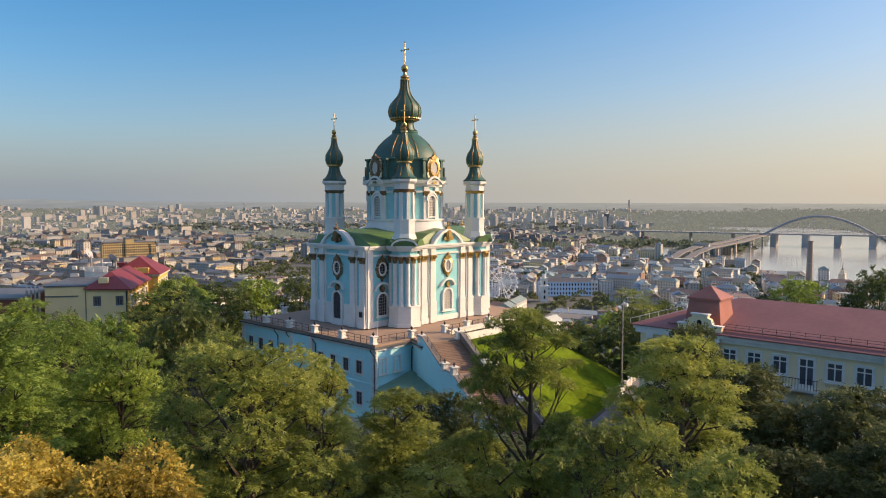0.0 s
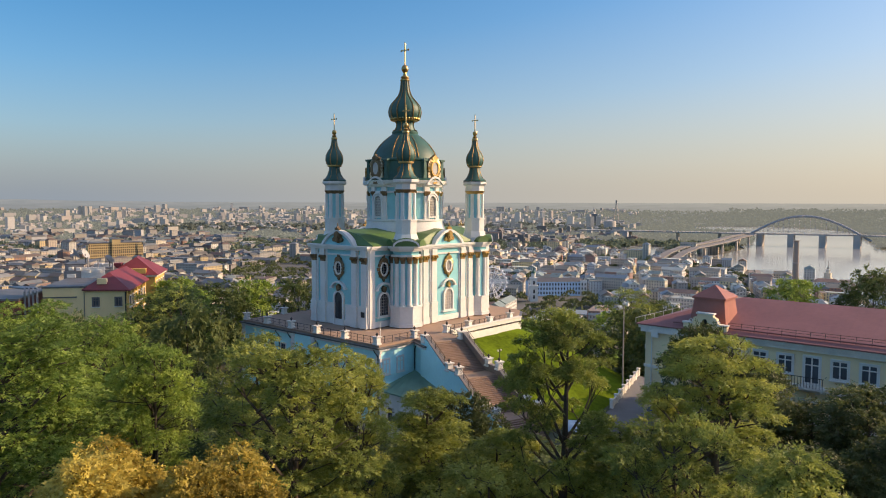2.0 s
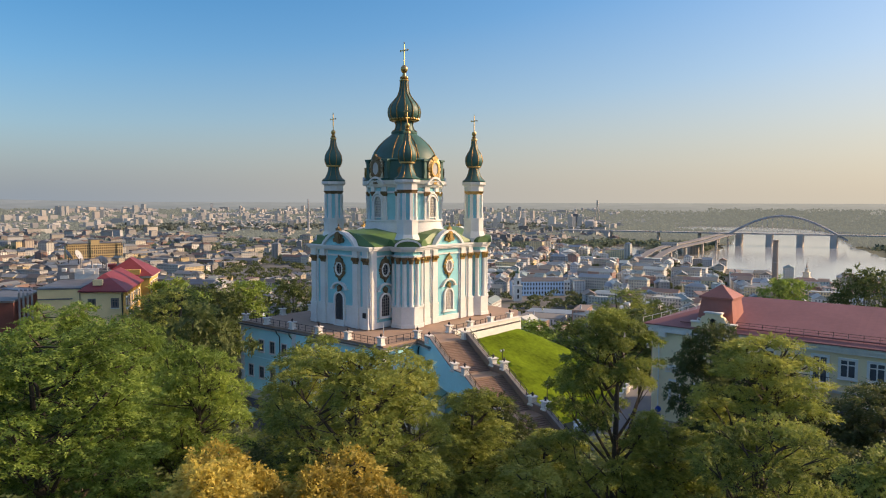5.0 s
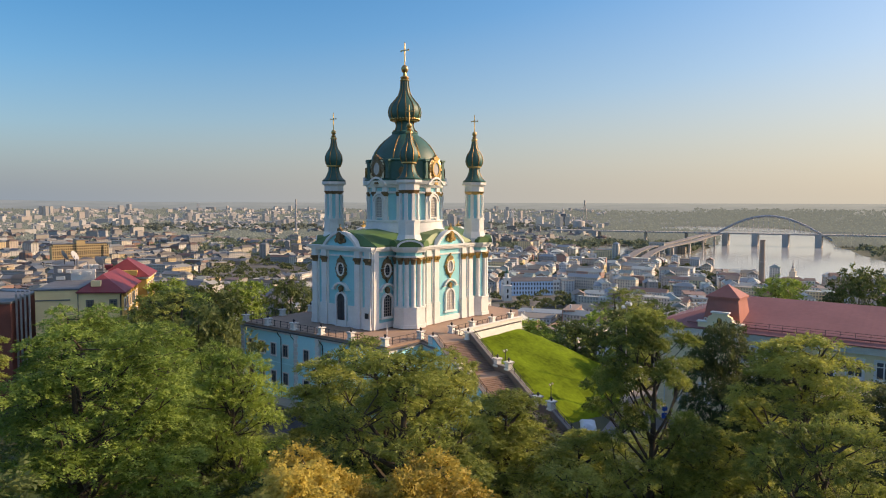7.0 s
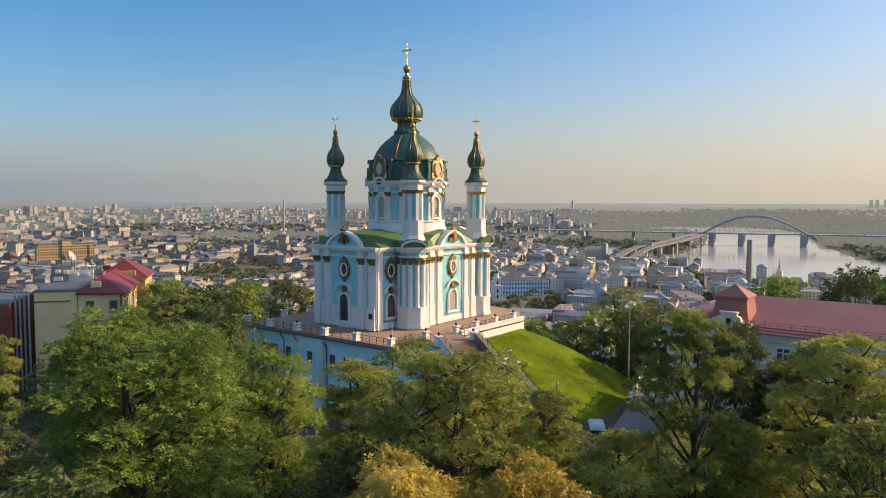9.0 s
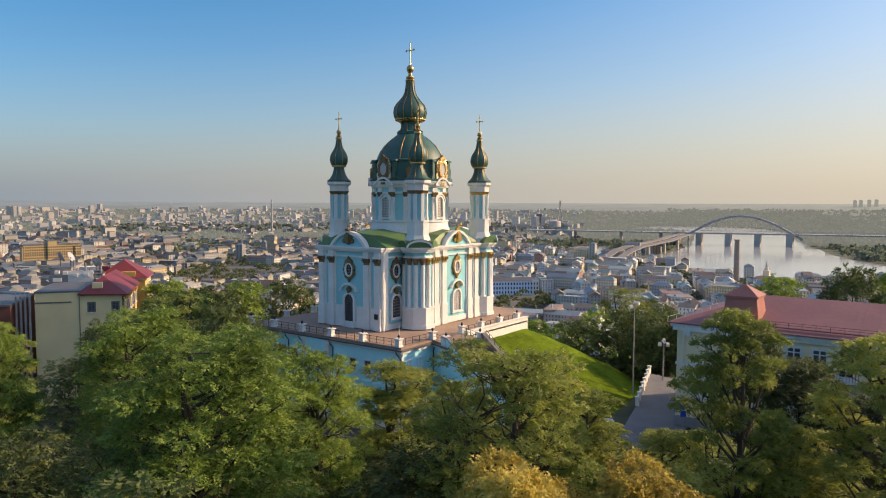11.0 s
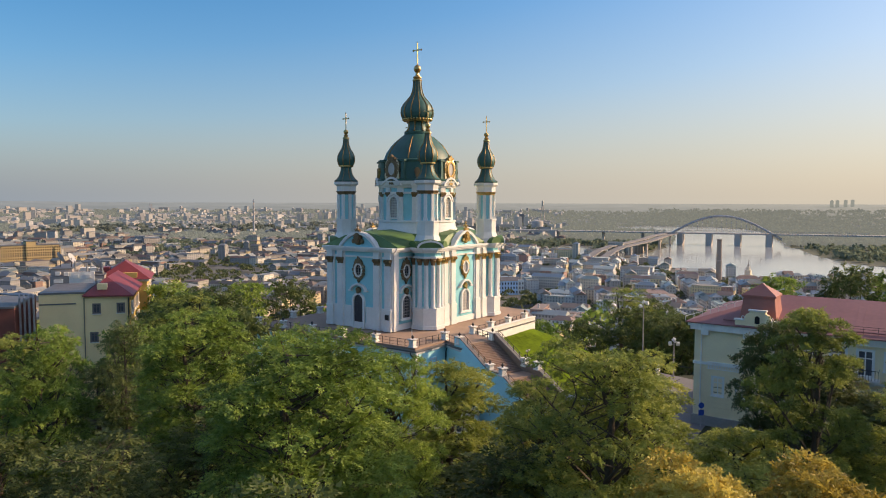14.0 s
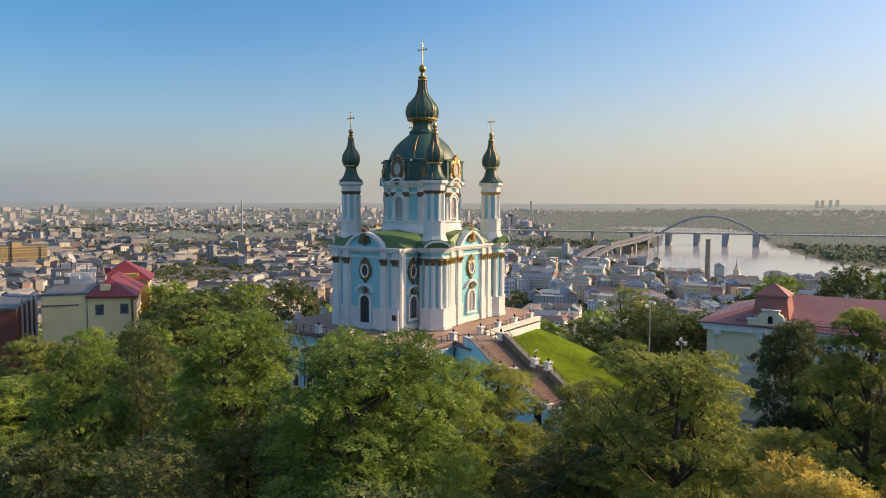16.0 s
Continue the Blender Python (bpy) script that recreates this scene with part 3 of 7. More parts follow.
for i in range(30):
    a = 2 * math.pi * i / 30
    beads.lathe([(0.05, -0.24), (0.2, -0.12), (0.24, 0), (0.2, 0.14), (0.05, 0.24)], 6, (2.32 * math.cos(a), 2.32 * math.sin(a), 33.0))
part("bead_ring", beads, GOLD, bulb, smooth=True)
part("finial", M().lathe([(0.6, 39.4), (0.82, 39.45), (0.82, 39.6), (0.6, 39.8), (0.75, 39.95), (0.7, 40.1), (0.35, 40.3), (0.28, 40.75), (0.42, 40.9), (0.58, 41.2), (0.61, 41.45), (0.54, 41.75), (0.3, 42.0), (0.12, 42.1)], 16), GOLD, bulb, smooth=True)


def cross(at, h, parent, turn=-90):
    """Gilded cross with trefoil ends, its arms along the front of the nave."""
    m = Matrix.Translation(at) @ Matrix.Rotation(radians(turn), 4, "Z")
    w = h * 0.02
    c = M().box(-w, -w, 0, w, w, h, m).box(-h * 0.22, -w, h * 0.66, h * 0.22, w, h * 0.66 + 2 * w, m)
    for x, z in ((-h * 0.22, h * 0.66 + w), (h * 0.22, h * 0.66 + w), (0, h)):
        for dx, dz in ((0, w * 1.6), (0, -w * 1.6), (w * 1.8 * (1 if x > 0 else -1), 0) if x else (0, w * 2.2)):
            c.lathe([(w * 0.3, -w * 1.3), (w * 1.3, 0), (w * 0.3, w * 1.3)], 8, (x + dx, 0, z + dz), m=m)
    for k in range(4):
        a = radians(45 + 90 * k)
        c.tube([m @ Vector((0, 0, h * 0.66 + w)), m @ Vector((math.cos(a) * h * 0.11, 0, h * 0.66 + w + math.sin(a) * h * 0.11))], w * 0.35, 4)
    return part("cross", c, GOLD, parent, "gilded cross")


cross((0, 0, 42.05), 3.6, bulb)
for i in range(8):
    a = radians(45 * i)
    m = Matrix.Rotation(a, 4, "Z") @ Matrix.Translation((0, -6.4, 0))
    if i % 2 == 0:
        z = 24.55
        part("dormer_plate", M().plate([(-1.45, z - 1.55), (1.45, z - 1.55), (1.55, z - 0.9), (1.3, z - 0.2), (1.5, z + 0.7), (1.15, z + 1.3), (0.5, z + 1.75), (-0.5, z + 1.75), (-1.15, z + 1.3), (-1.5, z + 0.7), (-1.3, z - 0.2), (-1.55, z - 0.9)], -0.34, 0.4, m), PALEGOLD, dome, "worn pale gilded dormer plate")
        lu = M().plate(ellipse(1.0, 1.35, z), -0.56, 0.4, m, ellipse(0.7, 1.0, z))
        for k in range(18):
            t = 2 * math.pi * k / 18
            w = 0.3 + 0.12 * (k % 3 == 0)
            q = m @ Matrix.Translation((1.18 * math.cos(t), -0.3, z + 1.5 * math.sin(t))) @ Matrix.Rotation(-t, 4, "Y")
            lu.prism([(-w, -0.25), (w, -0.08), (w, 0.2), (-w, 0.3)], -0.22, 0.22, q, top=[(-w * 0.4, -0.15), (w * 0.8, 0), (w * 0.8, 0.2), (-w * 0.4, 0.2)])
        lu.plate([(-0.6, z + 1.4), (0.6, z + 1.4), (0.75, z + 1.8), (0.3, z + 1.95), (0, z + 2.3), (-0.3, z + 1.95), (-0.75, z + 1.8)], -0.55, 0, m)
        o = part("lucarne_frame", lu, GOLD if i in (0, 2) else SHADEGOLD, dome, "gilded carved dormer frame")
        part("pane", M().plate(ellipse(0.72, 1.02, z), -0.44, -0.3, m), PALEPANE, o)
        for sx in (-1, 1):
            sc = M().plate([(sx * 1.7, 23.0), (sx * 2.5, 23.0), (sx * 2.3, 23.8), (sx * 2.35, 25.6), (sx * 2.0, 25.9), (sx * 1.75, 25.2)][::sx], -0.2, 0.6, m)
            sc.box(sx * 2.05 - 0.5, -0.35, 25.75, sx * 2.05 + 0.5, 0.6, 26.05, m)
            part("scroll", sc, DOME, o)
    else:
        for sx in (-0.9, 0.9):
            g = M().plate([(sx + 0.42 * math.sin(t) * (1 + 0.2 * math.cos(3 * t)), 24.0 - 0.85 * math.cos(t)) for t in [2 * math.pi * k / 16 for k in range(16)]], -0.3, 0.3, m)
            part("carved_drop", g, GOLD if sx > 0 else SHADEGOLD, dome, "gilded carved drop")
    # garlands down the dome between the dormers
    a2 = a + radians(22.5)
    g = M().tube([((r + 0.02) * math.cos(a2), (r + 0.02) * math.sin(a2), z) for r, z in DOMEP[:6]], [0.1, 0.13, 0.08, 0.11, 0.07, 0.05], 6)
    part("gilded_rib", g, RIBGOLD, dome)

# ---- corner piers and their towers ----
SIDE = [(1.92, 22.6), (1.96, 22.75), (1.5, 23.1), (1.15, 23.7), (0.92, 24.4), (0.85, 25.0)]
SBULB = [(1.1, 25.15), (1.38, 25.6), (1.49, 26.15), (1.42, 26.8), (1.15, 27.4), (0.78, 27.95), (0.56, 28.5), (0.46, 29.1), (0.4, 29.6)]


def corner_tower(angle):
    """Angle: the way that the pier looks, from the church's middle."""
    at = Matrix.Rotation(radians(angle + 90), 4, "Z") @ Matrix.Translation((0, -SQ * math.sqrt(2), 0))
    # towers counted as lit get the bright gilding, the others its shaded copy
    lit = angle in (-45, 45)
    o8 = [(math.cos(radians(22.5 + 45 * k)), math.sin(radians(22.5 + 45 * k))) for k in range(8)]

    def octa(r):
        return [(r * x, r * y) for x, y in o8]
    core = part("corner_pier", M().prism(octa(2.15), 0, EAVE, at), TURQ, church)
    p = M().prism(octa(2.75), 0, 0.55, at).prism(octa(2.6), 0.55, 3.0, at).prism(octa(2.72), 3.0, 3.25, at)
    part("plinth", p, WHITE, core)
    for k, a in enumerate((-80, -42, -14, 14, 42, 80)):
        q = at @ Matrix.Rotation(radians(a), 4, "Z") @ Matrix.Translation((0, -2.12, 0))
        c = part("engaged_column", M().lathe([(0.46, 3.25), (0.46, 3.4), (0.35, 3.6), (0.35, 7), (0.31, 9.75)], 12, m=q), WHITE, core, smooth=True)
        g = M().lathe([(0.33, 9.75), (0.36, 10.05), (0.52, 10.5), (0.45, 10.6)], 10, m=q).box(-0.46, -0.46, 10.6, 0.46, 0.4, 10.78, q)
        part("capital", g, GOLD if (lit or a > 20) else SHADEGOLD, c, "gilded carved capital")
    part("architrave", M().prism(octa(2.45), 10.78, 11.05, at), WHITE, core)
    e = M().prism(octa(2.65), 11.6, 11.9, at).prism(octa(2.9), 11.9, 12.15, at).prism(octa(3.1), 12.15, 12.42, at)
    part("cornice", e, WHITE, core)
    # arched gable before the tower's foot, with small green barrel roofs beside it
    n = 14
    q = at @ Matrix.Translation((0, -2.45, 0))
    arc = [math.pi * j / n for j in range(n + 1)]
    cap = M().plate([(1.75 * math.cos(t), EAVE + 0.85 * math.sin(t)) for t in arc] + [(2.05 * math.cos(t), EAVE + 1.15 * math.sin(t)) for t in arc[::-1]], -0.5, 0.5, q)
    gb = part("arched_gable", cap, WHITE, core)
    part("gable_panel", M().plate([(1.78 * math.cos(t), EAVE + 0.87 * math.sin(t)) for t in arc], -0.25, 0.5, q), TURQ, gb)
    part("gable_roof", M().plate([(2.12 * math.cos(t), EAVE + 0.02 + 1.24 * math.sin(t)) for t in arc], -0.32, 2.0, q), ROOFG, gb)
    for a in (-62, 62):
        q = at @ Matrix.Rotation(radians(a), 4, "Z") @ Matrix.Translation((0, -2.3, 0))
        part("side_barrel_roof", M().plate([(1.15 * math.cos(t), EAVE + 0.02 + 1.0 * math.sin(t)) for t in arc], -0.55, 2.0, q), ROOFG, gb)
    # tower
    tb = M().prism(octa(2.2), EAVE, 13.2, at).prism(octa(2.15), 13.2, 14.2, at, top=octa(1.78)).prism(octa(1.74), 14.2, 16.2, at).prism(octa(1.86), 16.2, 16.45, at)
    base = part("tower_base", tb, WHITE, church)
    shaft = part("tower_shaft", M().prism(octa(1.36), 16.4, 22.2, at), TURQ, base)
    for k in range(8):
        q = at @ Matrix.Rotation(radians(45 * k + 22.5), 4, "Z") @ Matrix.Translation((0, -1.36, 0))
        part("tower_pilaster", M().box(-0.24, -0.2, 16.4, 0.24, 0.1, 20.5, q).box(-0.3, -0.25, 16.4, 0.3, 0.1, 16.9, q), WHITE, shaft)
    cap = M().prism(octa(1.5), 20.45, 20.6, at).prism(octa(1.52), 20.6, 21.0, at, top=octa(1.82))
    part("capital_ring", cap, GOLD if lit else SHADEGOLD, shaft, "gilded carved capitals")
    part("tower_cornice", M().prism(octa(1.66), 21.0, 21.9, at).prism(octa(1.8), 21.9, 22.15, at, top=octa(2.05)).prism(octa(2.1), 22.15, 22.55, at), WHITE, shaft)
    cup = part("tower_cupola", M().lathe(SIDE, 24, m=at).lathe(SBULB, 24, m=at), DOME, church, "dark green onion cupola with gilded ribs", smooth=True)
    part("gilded_ring", M().lathe([(0.95, 24.95), (1.2, 25.05), (1.2, 25.25), (1.0, 25.35)], 16, m=at), GOLD, cup, smooth=True)
    for k in range(8):
        a = 2 * math.pi * (k + 0.5) / 8
        part("gilded_rib", M().tube([at @ Vector(((r + 0.02) * math.cos(a), (r + 0.02) * math.sin(a), z)) for r, z in SBULB], [0.07, 0.07, 0.07, 0.07, 0.06, 0.055, 0.05, 0.045, 0.045], 4), RIBGOLD, cup)
        part("gilded_rib", M().tube([at @ Vector(((r + 0.02) * math.cos(a), (r + 0.02) * math.sin(a), z)) for r, z in SIDE[1:]], 0.04, 4), RIBGOLD, cup)
    part("finial", M().lathe([(0.42, 29.55), (0.55, 29.65), (0.52, 29.85), (0.3, 30.0), (0.42, 30.15), (0.2, 30.35), (0.36, 30.55), (0.4, 30.8), (0.3, 31.05), (0.1, 31.15)], 12, m=at), GOLD, cup, smooth=True)
    cross(at @ Vector((0, 0, 31.1)), 2.7, cup)


for angle in (-135, 135, -45, 45):
    corner_tower(angle)

# ---- ground: hilltop, slope, plain, far rise to the horizon ----
PLAIN = -85.0
CX, CY = -90.0, -78.0


def ground_z(x, y):
    r = math.hypot(x - CX, y - CY)
    s = (x + y) / math.sqrt(2)            # away from the viewer
    q = (x - y) / math.sqrt(2)            # to the viewer's right
    z = -12.5 - 0.06 * max(0, q + 5) + 1.0 * noise.noise((x * 0.02, y * 0.02, 0))
    if q > 20:
        z = max(z, -15.0)
    near = min(1, max(0, (-42 - s) / 36))
    z += 9.0 * near * near * (3 - 2 * near)
    # the terrace of the long building stands higher
    k = min(1, max(0, (-33 - y) / 9)) * min(1, max(0, (x + 48) / 16)) * min(1, max(0, (80 - x) / 40))
    z += (-6.3 - z) * k * k * (3 - 2 * k)
    if s > 12 and k < 0.5:
        k = min(1, (s - 12) / 230)
        z = z + (PLAIN - z) * (k * k * (3 - 2 * k))
    if r > 3300:
        k = (r - 3300) / 1600
        z += (19.0 - PLAIN) * k ** 1.25
    if r > 4100:                          # a low ridge on the skyline of the town's side
        az = math.degrees(math.atan2(y - CY, x - CX))
        z += (r - 4100) / 800 * 16 * min(1, max(0, (az - 62) / 14)) * (1 + 0.2 * math.sin(az * 0.9))
    return z


gm = M()
RINGS = [4, 10, 18, 27, 37, 48, 60, 72, 84, 96, 108, 120, 134, 150, 168, 190, 215, 245, 280, 320, 370, 430, 500, 600, 720, 900, 1200, 1600, 2100, 2700, 3300, 3500, 3700, 3900, 4100, 4300, 4500, 4700, 4900]
SEG = 160
gm.v.append((CX, CY, ground_z(CX, CY)))
for r in RINGS:
    for i in range(SEG):
        a = 2 * math.pi * i / SEG
        x, y = CX + r * math.cos(a), CY + r * math.sin(a)
        gm.v.append((x, y, ground_z(x, y)))
gm.f += [(0, 1 + i, 1 + (i + 1) % SEG) for i in range(SEG)]
for j in range(len(RINGS) - 1):
    if RINGS[j] >= 3300:
        continue
    a, b = 1 + j * SEG, 1 + (j + 1) * SEG
    gm.f += [(a + i, b + i, b + (i + 1) % SEG, a + (i + 1) % SEG) for i in range(SEG)]
solid("ground", gm, EARTH, "dark wooded hillside falling to a wide plain", "ground", kind="structure", smooth=True)

# ---- terrace building under the church ----
TERR = -0.12
terrace = thing("terrace_building", "pale blue two-storey building carrying the church terrace", "building")
OUT = [(-21.6, 15.9), (-21.6, -16.2), (-14.6, -16.2), (-16.4, -19.9), (-10.3, -21.9), (-8.2, -17.0), (9.3, -17.0), (17, -12), (19, 0), (17, 14), (8, 15.9)]
part("wall", M().prism(OUT, -13.5, -0.45), SBLUE, terrace)
part("terrace_floor", M().prism(OUT, -0.45, TERR), PAVE, terrace)


def offset(poly, d):
    n, out = len(poly), []
    for i in range(n):
        p, q, r = (Vector(poly[k % n]) for k in (i - 1, i, i + 1))
        a, b = (q - p).normalized(), (r - q).normalized()
        na, nb = Vector((a.y, -a.x)), Vector((b.y, -b.x))
        w = (na + nb).normalized()
        out.append(tuple(q + w * (d / max(0.3, w.dot(na)))))
    return out


def band(name, d, z0, z1, mat, parent, n=8):
    """A moulding that runs round the seen sides of the terrace."""
    o = offset(OUT, d)
    m = M()
    for i in range(n):
        a, b = o[i], o[i + 1]
        c, e = OUT[i], OUT[i + 1]
        m.prism([a, b, (e[0] + 0.0, e[1]), (c[0], c[1])], z0, z1)
    return part(name, m, mat, parent)


band("ledge", 0.5, -0.62, -0.42, LEAD, terrace)
band("cornice", 0.28, -0.95, -0.62, WHITE, terrace)
band("string_course", 0.12, -5.75, -5.5, SBLUE, terrace, 2)
# centre of the west side stands forward, with quoins
fw = M().box(-21.95, -2.6, -13.4, -21.5, 2.2, -0.62)
part("forward_bay", fw, SBLUE, terrace)
for y0 in (-2.6, 2.2, 15.75, -16.05):
    for k in range(20):
        w = 0.5 if k % 2 else 0.36
        x0 = -22.05 if abs(y0) < 5 else -21.72
        m = M().box(x0, y0 - w, -13 + 0.62 * k, -21.4, y0 + w, -12.44 + 0.62 * k)
        part("quoin", m, WHITE2, terrace)


def small_window(x, y, z, rz, parent, w=1.1, h=1.75, frame_mat=None, pane_mat=None):
    """Casement window in a raised surround, outwards to -y before the turn rz."""
    m = pose(x, y, z, 0, 0, rz)
    o = part("window", M().plate([(-w / 2 - 0.16, -h / 2 - 0.14), (w / 2 + 0.16, -h / 2 - 0.14), (w / 2 + 0.16, h / 2 + 0.16), (-w / 2 - 0.16, h / 2 + 0.16)], -0.12, 0.05, m,
                                 [(-w / 2, -h / 2), (w / 2, -h / 2), (w / 2, h / 2), (-w / 2, h / 2)]), frame_mat or WHITE, parent)
    part("pane", M().box(-w / 2, -0.03, -h / 2, w / 2, 0.0, h / 2, m), pane_mat or SKYPANE, o)
    k = 0.09
    sash = M().plate([(-w / 2, -h / 2), (w / 2, -h / 2), (w / 2, h / 2), (-w / 2, h / 2)], -0.08, -0.03, m, [(-w / 2 + k, -h / 2 + k), (w / 2 - k, -h / 2 + k), (w / 2 - k, h / 2 - k), (-w / 2 + k, h / 2 - k)])
    part("sash", sash.box(-0.06, -0.085, -h / 2 + k, 0.06, -0.03, h / 2 - k, m).box(-w / 2 + k, -0.09, h * 0.18, w / 2 - k, -0.03, h * 0.18 + 0.1, m), WHITE2 if pane_mat or parent.name.startswith("school") else DARKSASH, o)
    part("sill", M().box(-w / 2 - 0.22, -0.24, -h / 2 - 0.22, w / 2 + 0.22, 0, -h / 2 - 0.12, m), WHITE2, o)
    return o


for y in (13.5, 10.7, 7.9, 5.0, -4.6, -7.4, -10.2, -13.0):
    small_window(-21.6, y, -3.55, -90, terrace)
    small_window(-21.6, y, -7.85, -90, terrace)
small_window(-21.95, -0.2, -3.55, -90, terrace)
dm_ = pose(-21.95, -0.2, 0, 0, 0, -90)
dr = part("door", M().plate([(-0.85, -10.6), (0.85, -10.6), (0.85, -7.0), (-0.85, -7.0)], -0.15, 0.05, dm_, [(-0.6, -10.5), (0.6, -10.5), (0.6, -7.2), (-0.6, -7.2)]), WHITE, terrace)
part("door_leaf", M().box(-0.6, -0.04, -10.5, 0.6, 0.0, -7.2, dm_), DOOR, dr)
for x in (-20.3, -17.6):
    small_window(x, -16.2, -3.2, 0, terrace, 1.15, 2.0, pane_mat=SBLUE)
for y in (6.5, 3.4, -2.95, -15.6):
    part("downpipe", M().tube([(-22.0, y, -0.7), (-22.0, y - 0.1, -1.0), (-21.75, y - 0.55, -1.6), (-21.75, y - 0.55, -12.6)], 0.075, 6), IRON, terrace)
part("downpipe", M().tube([(-14.75, -16.9, -0.7), (-14.85, -16.55, -1.2), (-14.85, -16.4, -1.6), (-14.85, -16.4, -5)], 0.075, 6), IRON, terrace)

# pedestals and railings on the edge
ped0 = thing("pedestal", "white plastered terrace pedestal with a dark iron urn", "pedestal", group="terrace pedestals")
part("shaft", M().prism([(-0.46, -0.46), (0.46, -0.46), (0.46, 0.46), (-0.46, 0.46)], 0, 0.2).box(-0.36, -0.36, 0.2, 0.36, 0.36, 0.92)
     .prism([(-0.38, -0.38), (0.38, -0.38), (0.38, 0.38), (-0.38, 0.38)], 0.92, 1.04, top=[(-0.52, -0.52), (0.52, -0.52), (0.52, 0.52), (-0.52, 0.52)]).box(-0.52, -0.52, 1.04, 0.52, 0.52, 1.14), WHITE2, ped0)
part("urn", M().lathe([(0.16, 1.14), (0.08, 1.22), (0.18, 1.34), (0.2, 1.44), (0.1, 1.54), (0.05, 1.66)], 10), IRON, ped0, "dark iron urn", smooth=True)
POSTS = [(-21.3, 15.3), (-21.3, 9.65), (-21.3, 3.4), (-21.3, -2.75), (-21.3, -8.95), (-21.3, -15.5), (-14.4, -15.9), (-16.05, -19.5), (-10.55, -21.4), (-8.2, -16.6), (-3.1, -16.6), (2.2, -16.6), (7.6, -16.6), (-13.8, 15.5), (-7.6, 15.5)]
ped0.matrix_basis = pose(*POSTS[0], TERR)
for x, y in POSTS[1:]:
    copy_thing(ped0, pose(x, y, TERR, 0, 0, -19.5 if y < -19 else 0))


def railing(a, b, z0=TERR, z1=TERR, h=0.95):
    a, b = Vector((*a, z0)), Vector((*b, z1))
    d = b - a
    L = d.length
    t = thing("railing", "black iron railing between white pedestals", "railing", group="terrace railings")
    e = d.normalized()
    u = Vector((0, 0, 1))
    for hh, r in ((0.12, 0.02), (h * 0.55, 0.02), (h, 0.032)):
        part("rail", M().tube([a + e * 0.4 + u * hh, b - e * 0.4 + u * hh], r, 4), IRON, t)
    n = max(2, int(L / 1.3))
    for i in range(1, n):
        p = a + d * (i / n)
        part("post", M().box(p.x - 0.03, p.y - 0.03, p.z, p.x + 0.03, p.y + 0.03, p.z + h + 0.04), IRON, t)
    return t


for i, j in ((0, 1), (1, 2), (2, 3), (3, 4), (4, 5), (5, 6), (6, 7), (8, 9), (9, 10), (10, 11), (11, 12), (0, 13), (13, 14)):
    railing(POSTS[i], POSTS[j])

pole = thing("flagpole", "slim white pole at the corner of the terrace", "pole", (-18.5, -13.2, TERR))
part("shaft", M().tube([(0, 0, 0), (0, 0, 2.4)], [0.06, 0.045], 8), WHITE2, pole)
part("foot_plate", M().lathe([(0.16, 0), (0.16, 0.05), (0.06, 0.08)], 10), IRON, pole)
plaque = thing("wall_plaque", "small dark plaque fixed to the white church plinth", "plaque", (-15.14, -5.9, 2.15), -90)
part("plate", M().box(-0.32, -0.05, -0.36, 0.32, 0.0, 0.36), IRON, plaque)
part("frame", M().plate([(-0.38, -0.42), (0.38, -0.42), (0.38, 0.42), (-0.38, 0.42)], -0.07, 0.0, None, [(-0.32, -0.36), (0.32, -0.36), (0.32, 0.36), (-0.32, 0.36)]), LEAD, plaque)

# white retaining wall over the lawn
part("retaining_wall", M().box(-7.9, -17.5, -2.3, 9.6, -17.0, TERR + 0.25).box(-8.0, -17.62, TERR + 0.25, 9.7, -16.95, TERR + 0.4), WHITE2, terrace)

# ---- the great stair ----
COPING = material("dark_stair_coping", (0.235, 0.22, 0.21), 0.75, vary=0.15, grain=4, stains=0.7)
stair = thing("great_stair", "broad brown granite stair between blue and white walls", "stairs")
SO, SS, SP = Vector((-13.35, -20.9)), Vector((-0.334, -0.943)), Vector((0.943, -0.334))
ST = Matrix(((SP.x, -SS.x, 0, SO.x), (SP.y, -SS.y, 0, SO.y), (0, 0, 1, 0), (0, 0, 0, 1)))   # local: x across, -y downwards along the stair
RUN, RISE, N = 0.30, 0.156, 20
HALF = 2.75
z, d = TERR, 0.2
step_ob = None
edges = []          # (distance, height) of the stair's line, for the cheek walls
for flight in range(3):
    edges.append((d, z))
    for k in range(N):
        z -= RISE
        if step_ob is None:
            step_ob = part("step", M().box(-HALF, -RUN - 0.03, -0.5, HALF, 0.0, -0.0), STEP, stair)
            step_ob.matrix_basis = ST @ Matrix.Translation((0, -d, z))
        else:
            same("step", step_ob, ST @ Matrix.Translation((0, -d, z)), stair)
        d += RUN
    edges.append((d, z))
    part("landing", M().box(-HALF, -d - 2.5, z - 0.6, HALF, -d, z - 0.002, ST), PAVE, stair)
    d += 2.5
edges.append((d, z))
